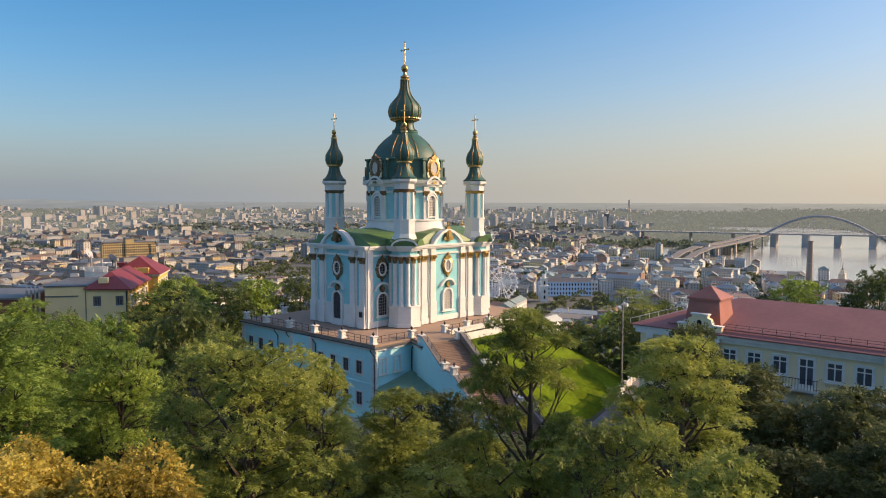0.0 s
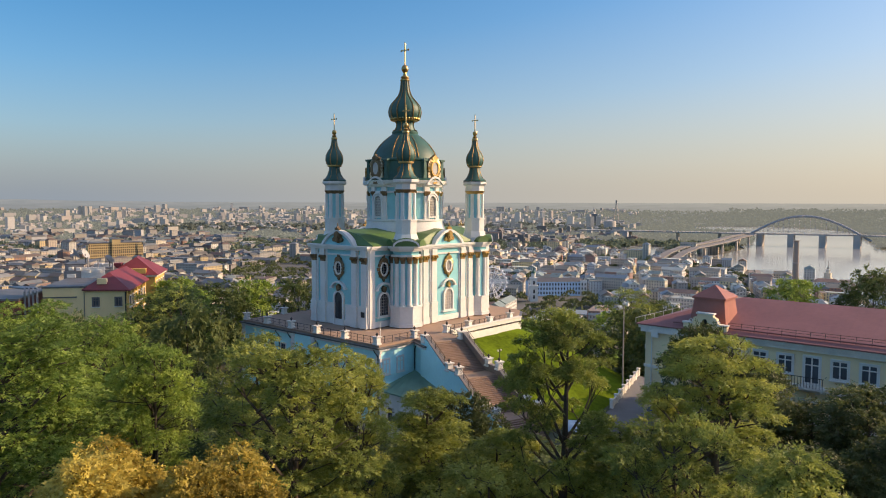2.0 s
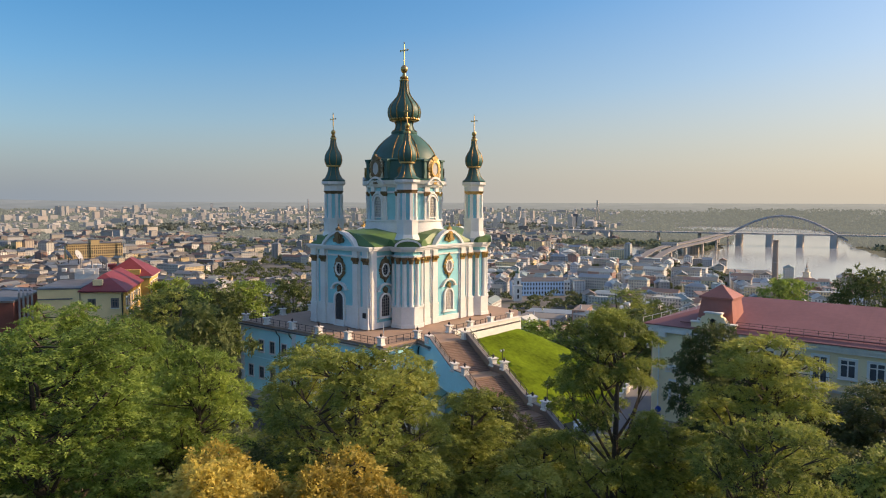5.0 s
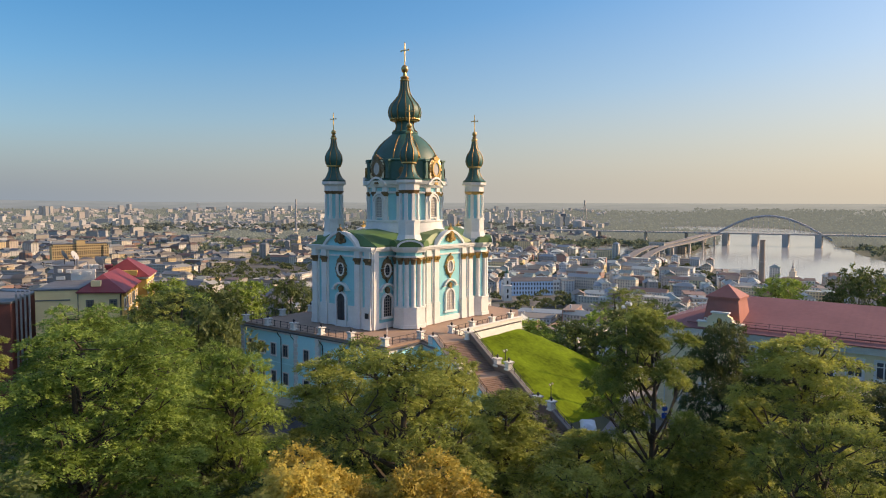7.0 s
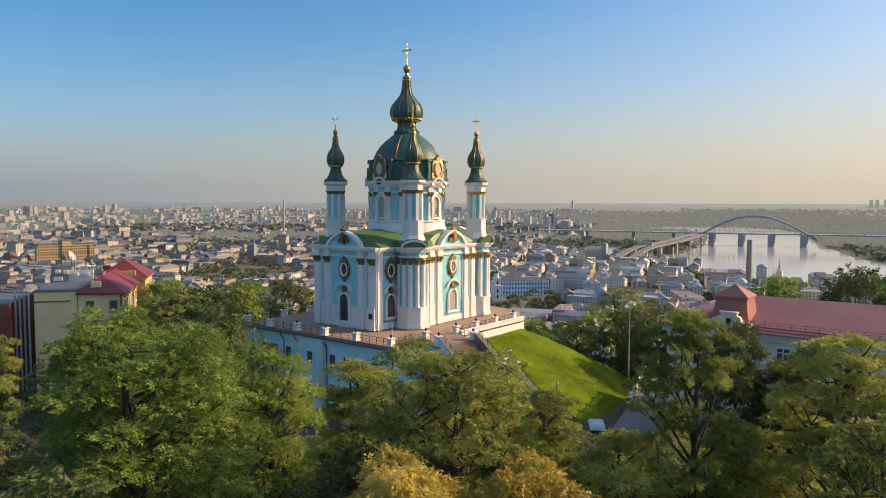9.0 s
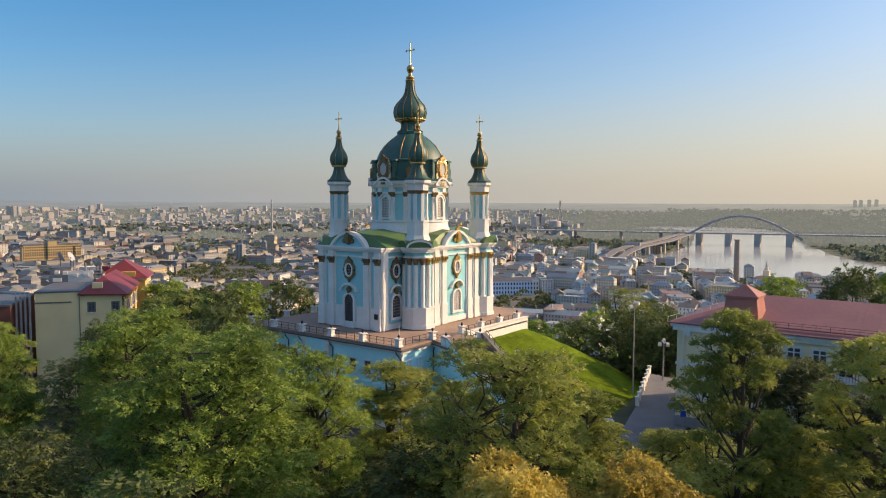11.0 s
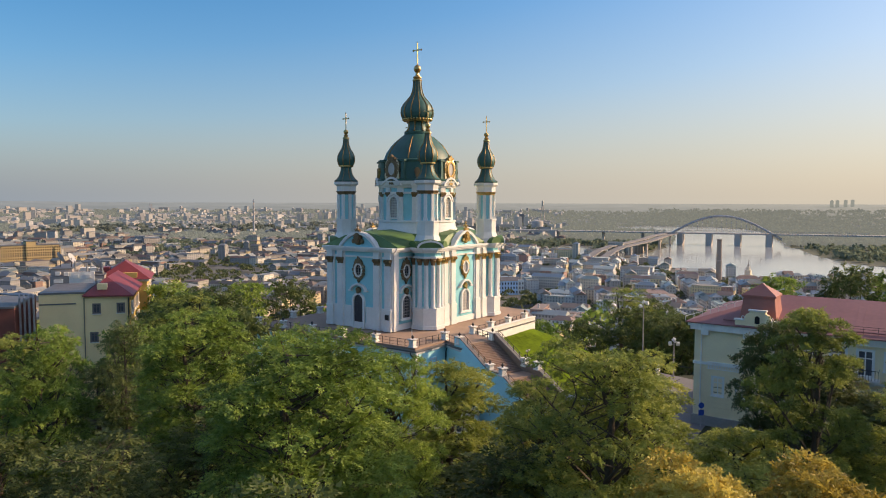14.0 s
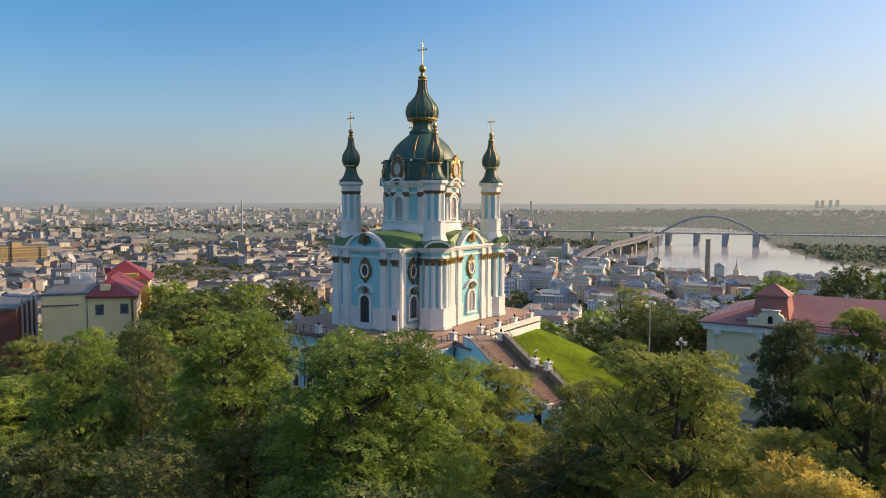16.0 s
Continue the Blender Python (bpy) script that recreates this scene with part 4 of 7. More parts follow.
for side in (-1, 1):
    x0, x1 = sorted((side * HALF, side * (HALF + 0.55)))
    line = [(-1.2, TERR)] + edges
    sm = ST @ Matrix.Rotation(radians(-90), 4, "Z")
    w = M().plate([(q, zz + 0.85) for q, zz in line] + [(line[-1][0], -14.0), (line[0][0], -14.0)], x0, x1, sm)
    cpm = M().plate([(q, zz + 0.86) for q, zz in line] + [(q, zz + 1.0) for q, zz in line[::-1]], x0 - 0.08, x1 + 0.08, sm)
    part("cheek_wall", w, SBLUE if side < 0 else STEP, stair)
    part("coping", cpm, COPING, stair)
    for (dd, zz) in ((edges[1][0], edges[1][1]), (edges[2][0], edges[2][1]), (edges[3][0], edges[3][1]), (edges[4][0], edges[4][1]), (edges[5][0], edges[5][1])):
        copy_thing(ped0, ST @ pose(side * (HALF + 0.28), -dd, zz + 0.6))
for side in (-1, 1):
    for k in (0, 2, 4):
        (d0, z0_), (d1, z1_) = edges[k], edges[k + 1]
        p0, p1 = (ST @ Vector((side * (HALF + 0.28), -q, 0)) for q in (d0, d1))
        railing((p0.x, p0.y), (p1.x, p1.y), z0_ + 0.98, z1_ + 0.98, 0.75)
part("understair", M().box(-HALF, -d, -14, HALF, 1.0, z - 0.7, ST), SBLUE, stair)
# arched niches in the lower wall
for dd in (13.5, 19.0):
    m = ST @ pose(-HALF - 0.55, -dd, 0, 0, 0, -90)
    nz = [e for e in edges if e[0] <= dd][-1][1]
    part("niche_frame", M().plate(arch(1.7, nz - 4.5, nz - 2.2), -0.12, 0.05, m, arch(1.3, nz - 4.5, nz - 2.2)), WHITE, stair)
    part("niche", M().plate(arch(1.3, nz - 4.5, nz - 2.2), -0.03, 0.02, m), GLASS, stair)

# ---- annex in the corner between wall and stair ----
annex = thing("annex", "low white annex with a pale green sheet roof", "building")
A0, A1, A2, A3 = (-15.0, -16.6, -4.5), (-22.0, -16.4, -6.0), (-22.7, -25.6, -5.9), (-17.9, -24.4, -5.6)
part("roof", M().add([A0, A1, A2, A3, *[(x, y, zz - 0.16) for x, y, zz in (A0, A1, A2, A3)]], [(0, 1, 2), (0, 2, 3), (6, 5, 4), (7, 6, 4), (1, 5, 6, 2), (2, 6, 7, 3), (0, 4, 5, 1), (3, 7, 4, 0)]), GREENANNEX, annex)
rs = M()
for k in range(1, 12):
    a = Vector(A0)
    t = k / 12
    e = Vector(A1).lerp(Vector(A2), t * 2) if t < 0.5 else Vector(A2).lerp(Vector(A3), t * 2 - 1)
    rs.tube([a.lerp(e, 0.25) + Vector((0, 0, 0.03)), e + Vector((0, 0, 0.03))], 0.03, 4)
part("roof_seam", rs, GREENANNEX, annex)
part("wall", M().prism([(-21.7, -16.3), (-22.3, -25.2), (-18.3, -24.2), (-15.6, -17.0)], -14, -6.2), WHITE2, annex)
for y in (-18.8, -21.3, -23.8):
    small_window(-21.7 + (y + 16.3) * 0.067, y, -8.9, -90 + 3.5, annex)

# ---- heap under a tarpaulin at the foot of the stair ----
TARP = material("pale_blue_tarpaulin", (0.60, 0.72, 0.88), 0.5, vary=0.25, grain=0.8, stains=0.15)
for x, y, w, dp, h, turn in ((-17.4, -43.6, 3.6, 1.8, 0.8, 30),):
    m = M()
    for j in range(13):
        for i in range(19):
            u, v = i / 9 - 1, j / 6 - 1
            lift = max(0.0, 1 - max(abs(u), abs(v)) ** 5) * (0.7 + 0.3 * noise.noise((u * 1.4 + x, v * 1.2, 0)))
            fold = 0.12 * noise.noise((u * 5, v * 5 + y, 1))
            m.v.append((u * w / 2 * (1 + fold), v * dp / 2 * (1 + fold), h * lift + 0.5 * fold * lift))
    m.f = [(j * 19 + i, j * 19 + i + 1, (j + 1) * 19 + i + 1, (j + 1) * 19 + i) for j in range(12) for i in range(18)]
    heap = thing("tarpaulin_heap", "pale blue tarpaulin thrown over a low heap of goods", "tarpaulin", (x, y, ground_z(x, y) - 0.02), turn)
    part("sheet", m, TARP, heap, smooth=True)

# ---- lawn on the flank of the hill ----
lm = M()
NX, NY = 56, 40
for j in range(NY + 1):
    for i in range(NX + 1):
        t = i / NX
        x = -12 + 38 * t
        dist = 27 * (j / NY)
        # spread out like a fan round the wall's end
        if x < 9:
            px, py = x - 0.25 * dist, -17.4 - dist
        else:
            a = -math.pi / 2 + (x - 9) / 17 * 1.75
            px, py = 9 + dist * math.cos(a) - 0.25 * dist * (1 - (x - 9) / 17), -17.4 + dist * math.sin(a)
        zz = -1.7 - 0.36 * dist - 0.0035 * dist * dist + 0.12 * noise.noise((px * 0.3, py * 0.3, 2))
        lm.v.append((px, py, zz))
lm.f = [(j * (NX + 1) + i, (j + 1) * (NX + 1) + i, (j + 1) * (NX + 1) + i + 1, j * (NX + 1) + i + 1) for j in range(NY) for i in range(NX)]
solid("lawn", lm, LAWN, "mown grass slope below the white terrace wall", "lawn", kind="structure", smooth=True)


# ---- trees ----


def quads_mesh(name, v, mat):
    n = len(v) // 4
    me = bpy.data.meshes.new(name)
    me.vertices.add(len(v))
    me.vertices.foreach_set("co", v.astype(np.float32).ravel())
    me.loops.add(len(v))
    me.loops.foreach_set("vertex_index", np.arange(len(v), dtype=np.int32))
    me.polygons.add(n)
    me.polygons.foreach_set("loop_start", np.arange(n, dtype=np.int32) * 4)
    me.polygons.foreach_set("loop_total", np.full(n, 4, dtype=np.int32))
    me.materials.append(mat)
    me.update(calc_edges=True)
    me.validate()
    return me


def fronds(rng, lobes, leaf, count, droop=0.5, aspect=0.4, k=9, fill=0.12):
    """Pinnate fronds of k narrow leaflets, thick on the upper side and rim of each flat lobe."""
    area = np.array([r * r for c, r, rz in lobes])
    share = (area / area.sum() * count / k).astype(int) + 1
    cs, axes_ = [], []
    for (c, r, rz), n in zip(lobes, share):
        v = rng.normal(size=(n, 3))
        v /= np.linalg.norm(v, axis=1)[:, None]
        low = (v[:, 2] < -0.15) & (rng.random(n) > fill)
        v[low, 2] *= -1
        rad = 0.62 + 0.42 * rng.random(n) ** 0.5
        lump = 1 + 0.22 * np.sin(v[:, 0] * 5.1 + c[0] * 3) * np.cos(v[:, 1] * 4.3 + c[1] * 3) + 0.12 * np.sin(v[:, 2] * 9 + c[2])
        pos = v * (rad * lump)[:, None] * np.array([r, r, rz]) + np.array(c)
        pos[:, 2] -= 0.16 * r * (v[:, 0] ** 2 + v[:, 1] ** 2)
        ax = v * np.array([1, 1, 0.3]) + rng.normal(size=(n, 3)) * 0.5 - np.array([0, 0, droop * 0.6])
        cs.append(pos)
        axes_.append(ax / np.linalg.norm(ax, axis=1)[:, None])
    pos, ax = np.concatenate(cs), np.concatenate(axes_)
    n = len(pos)
    # a flat frond: leaflets stand in pairs along its axis, all near one plane
    flat = np.cross(ax, rng.normal(size=(n, 3)) * 1.1 + np.array([0, 0, 1.0]))
    flat /= np.linalg.norm(flat, axis=1)[:, None] + 1e-9
    sgn = np.tile([1.0, -1.0] * (k // 2) + [0.0], n)[:, None]
    t = np.tile(np.concatenate([np.repeat(np.arange(k // 2), 2), [k // 2]]) / (k // 2), n) + rng.normal(size=n * k) * 0.06
    A, F = np.repeat(ax, k, 0), np.repeat(flat, k, 0)
    big = np.repeat(0.75 + 0.5 * rng.random(n), k) * leaf
    foot = np.repeat(pos, k, 0) + A * (t * big * 2.6)[:, None]
    L = A * 0.55 + F * sgn * 0.85 + rng.normal(size=(n * k, 3)) * 0.22 - np.array([0, 0, 0.12])
    L /= np.linalg.norm(L, axis=1)[:, None]
    W = np.cross(L, np.cross(A, F) + rng.normal(size=(n * k, 3)) * 0.35)
    W /= np.linalg.norm(W, axis=1)[:, None] + 1e-9
    h = big[:, None] * (0.8 + 0.4 * rng.random((n * k, 1)))
    return np.stack([foot + L * h * 0.35 - W * h * aspect, foot + L * h * 1.6, foot + L * h * 0.35 + W * h * aspect], 1).reshape(-1, 3)


def leaves_mesh(name, v, mat, k=3):
    """Separate k-cornered leaves."""
    n = len(v) // k
    me = bpy.data.meshes.new(name)
    me.vertices.add(len(v))
    me.vertices.foreach_set("co", v.astype(np.float32).ravel())
    me.loops.add(len(v))
    me.loops.foreach_set("vertex_index", np.arange(len(v), dtype=np.int32))
    me.polygons.add(n)
    me.polygons.foreach_set("loop_start", np.arange(n, dtype=np.int32) * k)
    me.polygons.foreach_set("loop_total", np.full(n, k, dtype=np.int32))
    me.materials.append(mat)
    me.update(calc_edges=True)
    me.validate()
    return me


def tree_design(seed, height, radius, n_lobes, leaf, count, flat=0.5, low=0.4, droop=0.5, lobe=0.3, aspect=0.4, k=9, gap=0.0):
    """Trunk with spreading limbs, and a domed crown of flat uneven lobes; foot at the origin. Returns the wood and the leaves."""
    rng = np.random.default_rng(seed)
    lobes = []
    z0, deep = height * low, height * (1 - low)
    golden = 2.399963
    for i in range(n_lobes):
        f = ((i + 0.5) / n_lobes) ** 0.8
        prof = math.sqrt(max(0.02, 1 - ((f - 0.3) / 0.74) ** 2.7)) if f > 0.3 else 0.72 + 0.28 * f / 0.3
        a = i * golden + rng.normal() * 0.4
        r = radius * lobe * (0.7 + 0.6 * rng.random()) * (1.1 - 0.25 * f)
        rr = radius * prof * (0.5 + 0.5 * rng.random() ** 0.6) - r * 0.45
        rr = max(rr, 0.0) * (1 + 0.16 * math.sin(2 * a + seed) + 0.1 * math.sin(3 * a + 2 * seed))
        zz = z0 + deep * (0.06 + 0.9 * f) - r * flat * 0.7 + rng.normal() * 0.3
        if gap and rng.random() < gap and f < 0.75:
            continue
        lobes.append(((rr * math.cos(a), rr * math.sin(a), min(zz, height - r * flat)), r, r * flat))
    wood = M()
    fork = z0 * 0.8
    lean = rng.normal(size=2) * 0.25
    trunk_r = 0.0135 * height
    wood.tube([(0, 0, 0), (lean[0] * 0.3, lean[1] * 0.3, fork * 0.5), (lean[0], lean[1], fork), (lean[0] * 1.6, lean[1] * 1.6, height * 0.74), (lean[0] * 2, lean[1] * 2, height * 0.93)],
              [trunk_r * 1.25, trunk_r, trunk_r * 0.85, trunk_r * 0.42, trunk_r * 0.12], 8)
    main = None
    for i, (c, r, rz) in enumerate(lobes):
        e = Vector(c)
        if i % 4 == 0 or main is None or (main - e).length > radius * 1.3:
            za = max(fork * (0.8 + 0.25 * rng.random()), c[2] - (1.1 + 0.5 * rng.random()) * math.hypot(c[0], c[1]) - 0.3)
            a, thick = Vector((lean[0], lean[1], min(za, c[2] - 0.2))), trunk_r * 0.3
            main = a.lerp(e, 0.55)
        else:
            a, thick = main, trunk_r * 0.13
        m1 = a.lerp(e, 0.5) + Vector((rng.normal() * 0.25, rng.normal() * 0.25, -0.03 * radius))
        wood.tube([a, m1, e], [thick, thick * 0.66, trunk_r * 0.05], 5)
        for _ in range(3):
            q = e + Vector(rng.normal(size=3) * np.array([1, 1, 0.5])) * r * 0.6
            wood.tube([m1.lerp(e, 0.5), q], [trunk_r * 0.09, 0.012], 3)
    return wood, fronds(rng, lobes, leaf, count, droop, aspect, k)


DESIGNS = {}


def design(key, mat, **kw):
    wood, leaves = tree_design(**kw)
    DESIGNS[key] = (link("trunk", wood, BARK, True), leaves_mesh("crown", leaves, mat), kw["height"], kw["radius"])


LABELS = {"slim": ("slender yellow-green tree with feathery leaves", "tree"), "sophora": ("tall broad green tree with feathery leaves", "tree"), "golden": ("broad tree with golden autumn leaves", "tree"), "dark": ("dense dark green tree", "tree"),
          "yellow": ("yellow-green tree with feathery drooping leaves", "tree"), "open": ("tall open-crowned tree with bare dark limbs showing", "tree"), "low": ("dense green tree of the hillside", "tree"), "mid": ("green hillside tree with feathery leaves", "tree"), "far": ("green tree behind the buildings", "tree")}


def plant(key, x, y, top, half, turn=None):
    """A tree whose crown's top reaches the height top and whose crown is half wide to each side."""
    kind = key.split("_")[0]
    trunk, crown, h, r = DESIGNS[key]
    g = ground_z(x, y) - 0.3
    s = (top - g) / h
    t = thing("tree", *LABELS[kind], group="trees on the hill")
    a = random.uniform(0, 360) if turn is None else turn
    t.matrix_basis = pose(x, y, g, 0, 0, a) @ Matrix.Diagonal((1.22 * half / r, 1.22 * half / r, s, 1))
    for nm, me in (("trunk", trunk), ("crown", crown)):
        o = new(nm, me)
        o.parent = t
    return t


design("sophora_a", LEAF_G, seed=1, height=25, radius=3.7, n_lobes=84, leaf=0.095, count=80000, flat=0.5, low=0.48, lobe=0.24)
design("sophora_b", LEAF_G, seed=2, height=25, radius=3.5, n_lobes=78, leaf=0.095, count=80000, flat=0.5, low=0.5, lobe=0.25)
design("yellow_a", LEAF_Y, seed=3, height=25, radius=3.2, n_lobes=78, leaf=0.087, count=68000, flat=0.5, low=0.52, droop=0.7, lobe=0.25)
design("slim_a", LEAF_Y, seed=14, height=21, radius=2.1, n_lobes=46, leaf=0.082, count=50000, flat=0.6, low=0.5, droop=0.7, lobe=0.3)
design("open_a", LEAF_Y, seed=4, height=26, radius=3.1, n_lobes=76, leaf=0.085, count=76000, flat=0.42, low=0.5, lobe=0.24, droop=0.6, gap=0.28)
design("open_b", LEAF_Y, seed=15, height=25, radius=3.1, n_lobes=80, leaf=0.085, count=70000, flat=0.42, low=0.48, lobe=0.23, droop=0.6, gap=0.36)
design("golden_a", LEAF_O, seed=5, height=20, radius=1.9, n_lobes=40, leaf=0.06, count=68000, flat=0.7, low=0.8, droop=0.35, aspect=0.62, lobe=0.34, k=7)
design("dark_a", LEAF_K, seed=6, height=15, radius=4.4, n_lobes=46, leaf=0.16, count=30000, flat=0.65, low=0.2, droop=0.4, aspect=0.5, lobe=0.28)
design("low_a", LEAF_D, seed=7, height=16, radius=4.0, n_lobes=30, leaf=0.2, count=10000, flat=0.7, low=0.4, lobe=0.3, aspect=0.5)
design("low_b", LEAF_D, seed=8, height=16, radius=4.0, n_lobes=30, leaf=0.2, count=10000, flat=0.7, low=0.4, lobe=0.3, aspect=0.5)
design("mid_a", LEAF_D, seed=12, height=20, radius=3.6, n_lobes=40, leaf=0.15, count=14000, flat=0.6, low=0.45, lobe=0.28)
design("mid_b", LEAF_Y, seed=13, height=20, radius=3.6, n_lobes=40, leaf=0.15, count=13500, flat=0.6, low=0.45, lobe=0.28, droop=0.7)
design("far_a", LEAF_D, seed=9, height=14, radius=5.0, n_lobes=32, leaf=0.27, count=9500, flat=0.65, low=0.15, lobe=0.3, aspect=0.5)
design("far_b", LEAF_G, seed=10, height=14, radius=5.0, n_lobes=32, leaf=0.27, count=9500, flat=0.65, low=0.15, lobe=0.3, aspect=0.5)

NEAR_TREES = [("golden_a", -79.53, -68.4, 13.45, 1.5), ("golden_a", -78.03, -70.7, 13.4, 1.5), ("sophora_b", -71.9, -39.8, 13.4, 2.6), ("mid_a", -67.0, -41.0, 8.6, 3.4), ("sophora_a", -71.2, -47.4, 13.2, 2.5), ("sophora_b", -77.3, -53.7, 14.5, 3.1),
              ("sophora_a", -70.6, -52.1, 12.8, 2.05), ("slim_a", -63.4, -51.2, 10.5, 2.1), ("yellow_a", -70.3, -62.2, 14.3, 2.7), ("slim_a", -60.9, -61.2, 10.0, 2.0), ("slim_a", -57.4, -69.4, 8.9, 2.0), ("slim_a", -59.6, -64.8, 8.4, 1.9), ("yellow_a", -65.2, -57.0, 10.9, 1.8), ("yellow_a", -66.4, -61.9, 12.6, 1.6),
              ("open_a", -59.9, -68.0, 14.6, 1.95), ("open_b", -56.3, -73.4, 13.9, 2.55), ("yellow_a", -66.3, -76.3, 13.1, 1.9), ("slim_a", -67.5, -79.6, 12.9, 1.5),
              ("dark_a", -24.0, -60.0, 8.6, 2.8), ("dark_a", -21.5, -64.0, 5.0, 4.0), ("dark_a", -25.5, -74.5, 5.4, 4.2), ("dark_a", -24.4, -69.0, 3.4, 3.6), ("dark_a", -38.0, -78.0, 6.4, 3.6), ("dark_a", -37.0, -72.0, 3.5, 3.4),
              ("yellow_a", -69.5, -13.5, 9.0, 2.6), ("far_b", -47.0, 7.6, 4.6, 4.0), ("far_a", -45.6, -10.6, 8.2, 4.4), ("mid_a", -57.5, -8.5, 8.0, 2.8), ("mid_a", -58.0, -4.0, 3.5, 4.2), ("mid_b", -36.5, 12.5, 7.2, 5.2), ("mid_a", -31.0, 19.0, 6.0, 4.4), ("sophora_a", -76.0, -24.0, 8.6, 3.8),
              ("dark_a", -49.5, -54.0, 6.2, 2.5), ("mid_b", -45.0, -62.0, 4.0, 3.0), ("sophora_b", -77.6, -35.2, 12.7, 1.9), ("mid_a", -80.5, -36.5, 8.5, 3.0), ("mid_a", -74.0, -43.5, 8.5, 3.0), ("mid_a", -80.0, -44.0, 9.6, 2.8), ("mid_a", -63.0, -28.0, 6.5, 4.4)]
for key, x, y, top, half in NEAR_TREES:
    plant(key, x, y, top, half)
# lower trees that fill the slope in front
rng_ = random.Random(5)
for i in range(9):
    for j in range(18):
        s = -112 + 10.5 * i + rng_.uniform(-3, 3)
        q = -98 + 9.0 * j + rng_.uniform(-3, 3)
        x, y = (s + q) / math.sqrt(2), (s - q) / math.sqrt(2)
        dist = math.hypot(x + 90, y + 78)
        if dist < 19 or (x > -42 and y > -31 and q < 40) or math.hypot(x + 33, y + 51) < 5:
            continue
        top = 19 - dist * 0.325 - rng_.uniform(0, 1.5)
        g = ground_z(x, y)
        if top - g < 4:
            continue
        key = "low_a" if rng_.random() < 0.55 else "low_b"
        if dist < 40:
            key = "mid_b" if q > -4 else "mid_a"
            plant(key, x, y, top, 2.6 + 1.0 * rng_.random())
        else:
            plant(key, x, y, top, 3.2 + 1.2 * rng_.random())
# woods beside and behind the church
for key, x, y, top, half in (("far_a", -30, 25, 4.5, 5), ("far_b", -24, 30, 4.6, 5), ("far_a", -14, 36, 4.2, 5.5), ("far_b", -4, 40, 4.0, 5), ("far_a", 6, 38, 3.4, 5), ("far_b", -18, 44, 5.0, 5), ("far_a", -34, 40, 3.2, 6),
                             ("mid_b", 39, -22.4, 3.0, 4.4), ("far_a", 50, -24, -0.5, 5), ("far_a", 30, -28, 0.6, 5.5), ("far_a", 24, -20, -1.6, 5), ("far_a", 25, -33, 0.2, 4.0), ("far_b", 27, -8, -3.2, 4.5), ("far_a", 56, -34, -3, 5.5), ("far_a", 36, -36, -1, 5),
                             ("far_a", 20, -37.5, 1.2, 3.6), ("far_a", 23.5, -41.5, 1.4, 4.0), ("far_a", 28, -45, 2.0, 4.4), ("far_b", 58, -46, 5.4, 4.8), ("far_a", 52, -42, 1.5, 4), ("far_a", 67, -58, 7.3, 5.2), ("far_b", 74, -66, 6.6, 5.5)):
    plant(key, x, y, top, half)


# ---- long cream building with the faded red roof ----
# tower red is brighter than the roof: sunlight put into its colour
TOWERRED = material("sunlit_red_sheet", (0.40, 0.135, 0.10), 0.55, vary=0.12, grain=2, stains=0.3)
CREAMW = material("pale_cream_paint", (0.96, 0.75, 0.47), 0.8, vary=0.07, stains=0.4)
pink = thing("school_building", "long cream two-storey building with a faded red sheet roof", "building")
PX, PY0, PY1, PE, PB = -12.0, -49.7, -98.0, 5.5, -9.0
part("wall", M().box(PX, PY1, PB, 6.0, PY0, PE).box(PX - 0.35, -58.4, PB, PX + 0.1, PY0, PE), CREAMW, pink)
part("basement", M().box(PX - 0.5, PY1, PB, 6.1, PY0 + 0.12, -5.3).box(PX - 0.6, -58.5, PB, PX, PY0 + 0.12, -5.2), STONE, pink)
part("eaves_cornice", M().box(PX - 0.45, PY1, 4.75, 6.4, PY0 + 0.4, 5.15).box(PX - 0.75, PY1, 5.15, 6.7, PY0 + 0.7, 5.5).box(PX - 0.8, -58.6, 4.75, PX, PY0 + 0.4, 5.5), WHITE2, pink)
part("string_course", M().box(PX - 0.14, PY1, 0.75, PX, -58.4, 1.0).box(PX - 0.5, -58.5, 0.75, PX, PY0 + 0.1, 1.05), WHITE2, pink)
e0, e1, r0 = PX - 1.0, 7.0, -3.0
rf = M().add([(e0, PY0 + 0.9, 5.5), (e1, PY0 + 0.9, 5.5), (e1, PY1, 5.5), (e0, PY1, 5.5), (r0, PY0 - 7.5, 8.3), (r0, PY1, 8.3), (e0, PY0 + 0.9, 5.62), (e1, PY0 + 0.9, 5.62), (e1, PY1, 5.62), (e0, PY1, 5.62)],
             [(3, 2, 1, 0), (0, 1, 7, 6), (1, 2, 8, 7), (3, 0, 6, 9), (2, 3, 9, 8), (6, 7, 4), (9, 6, 4, 5), (7, 8, 5, 4), (8, 9, 5)])
part("roof", rf, PINKROOF, pink, "faded red sheet-metal roof")
for k in range(66):
    y = PY0 - 0.2 - 0.74 * k
    t0 = 1.0 if y < PY0 - 7.5 else (PY0 + 0.9 - y) / 8.4
    a, b = Vector((e0 + 0.02, y, 5.66)), Vector((e0 + (r0 - e0) * t0, y, 5.62 + (8.3 - 5.62) * t0 + 0.03))
    part("roof_seam", M().tube([a, b], 0.009, 3), PINKROOF, pink)
part("gutter_step", M().tube([(e0 + 1.0, PY0 - 3, 6.05), (e0 + 1.0, PY1, 6.05)], 0.09, 5), PINKROOF, pink)
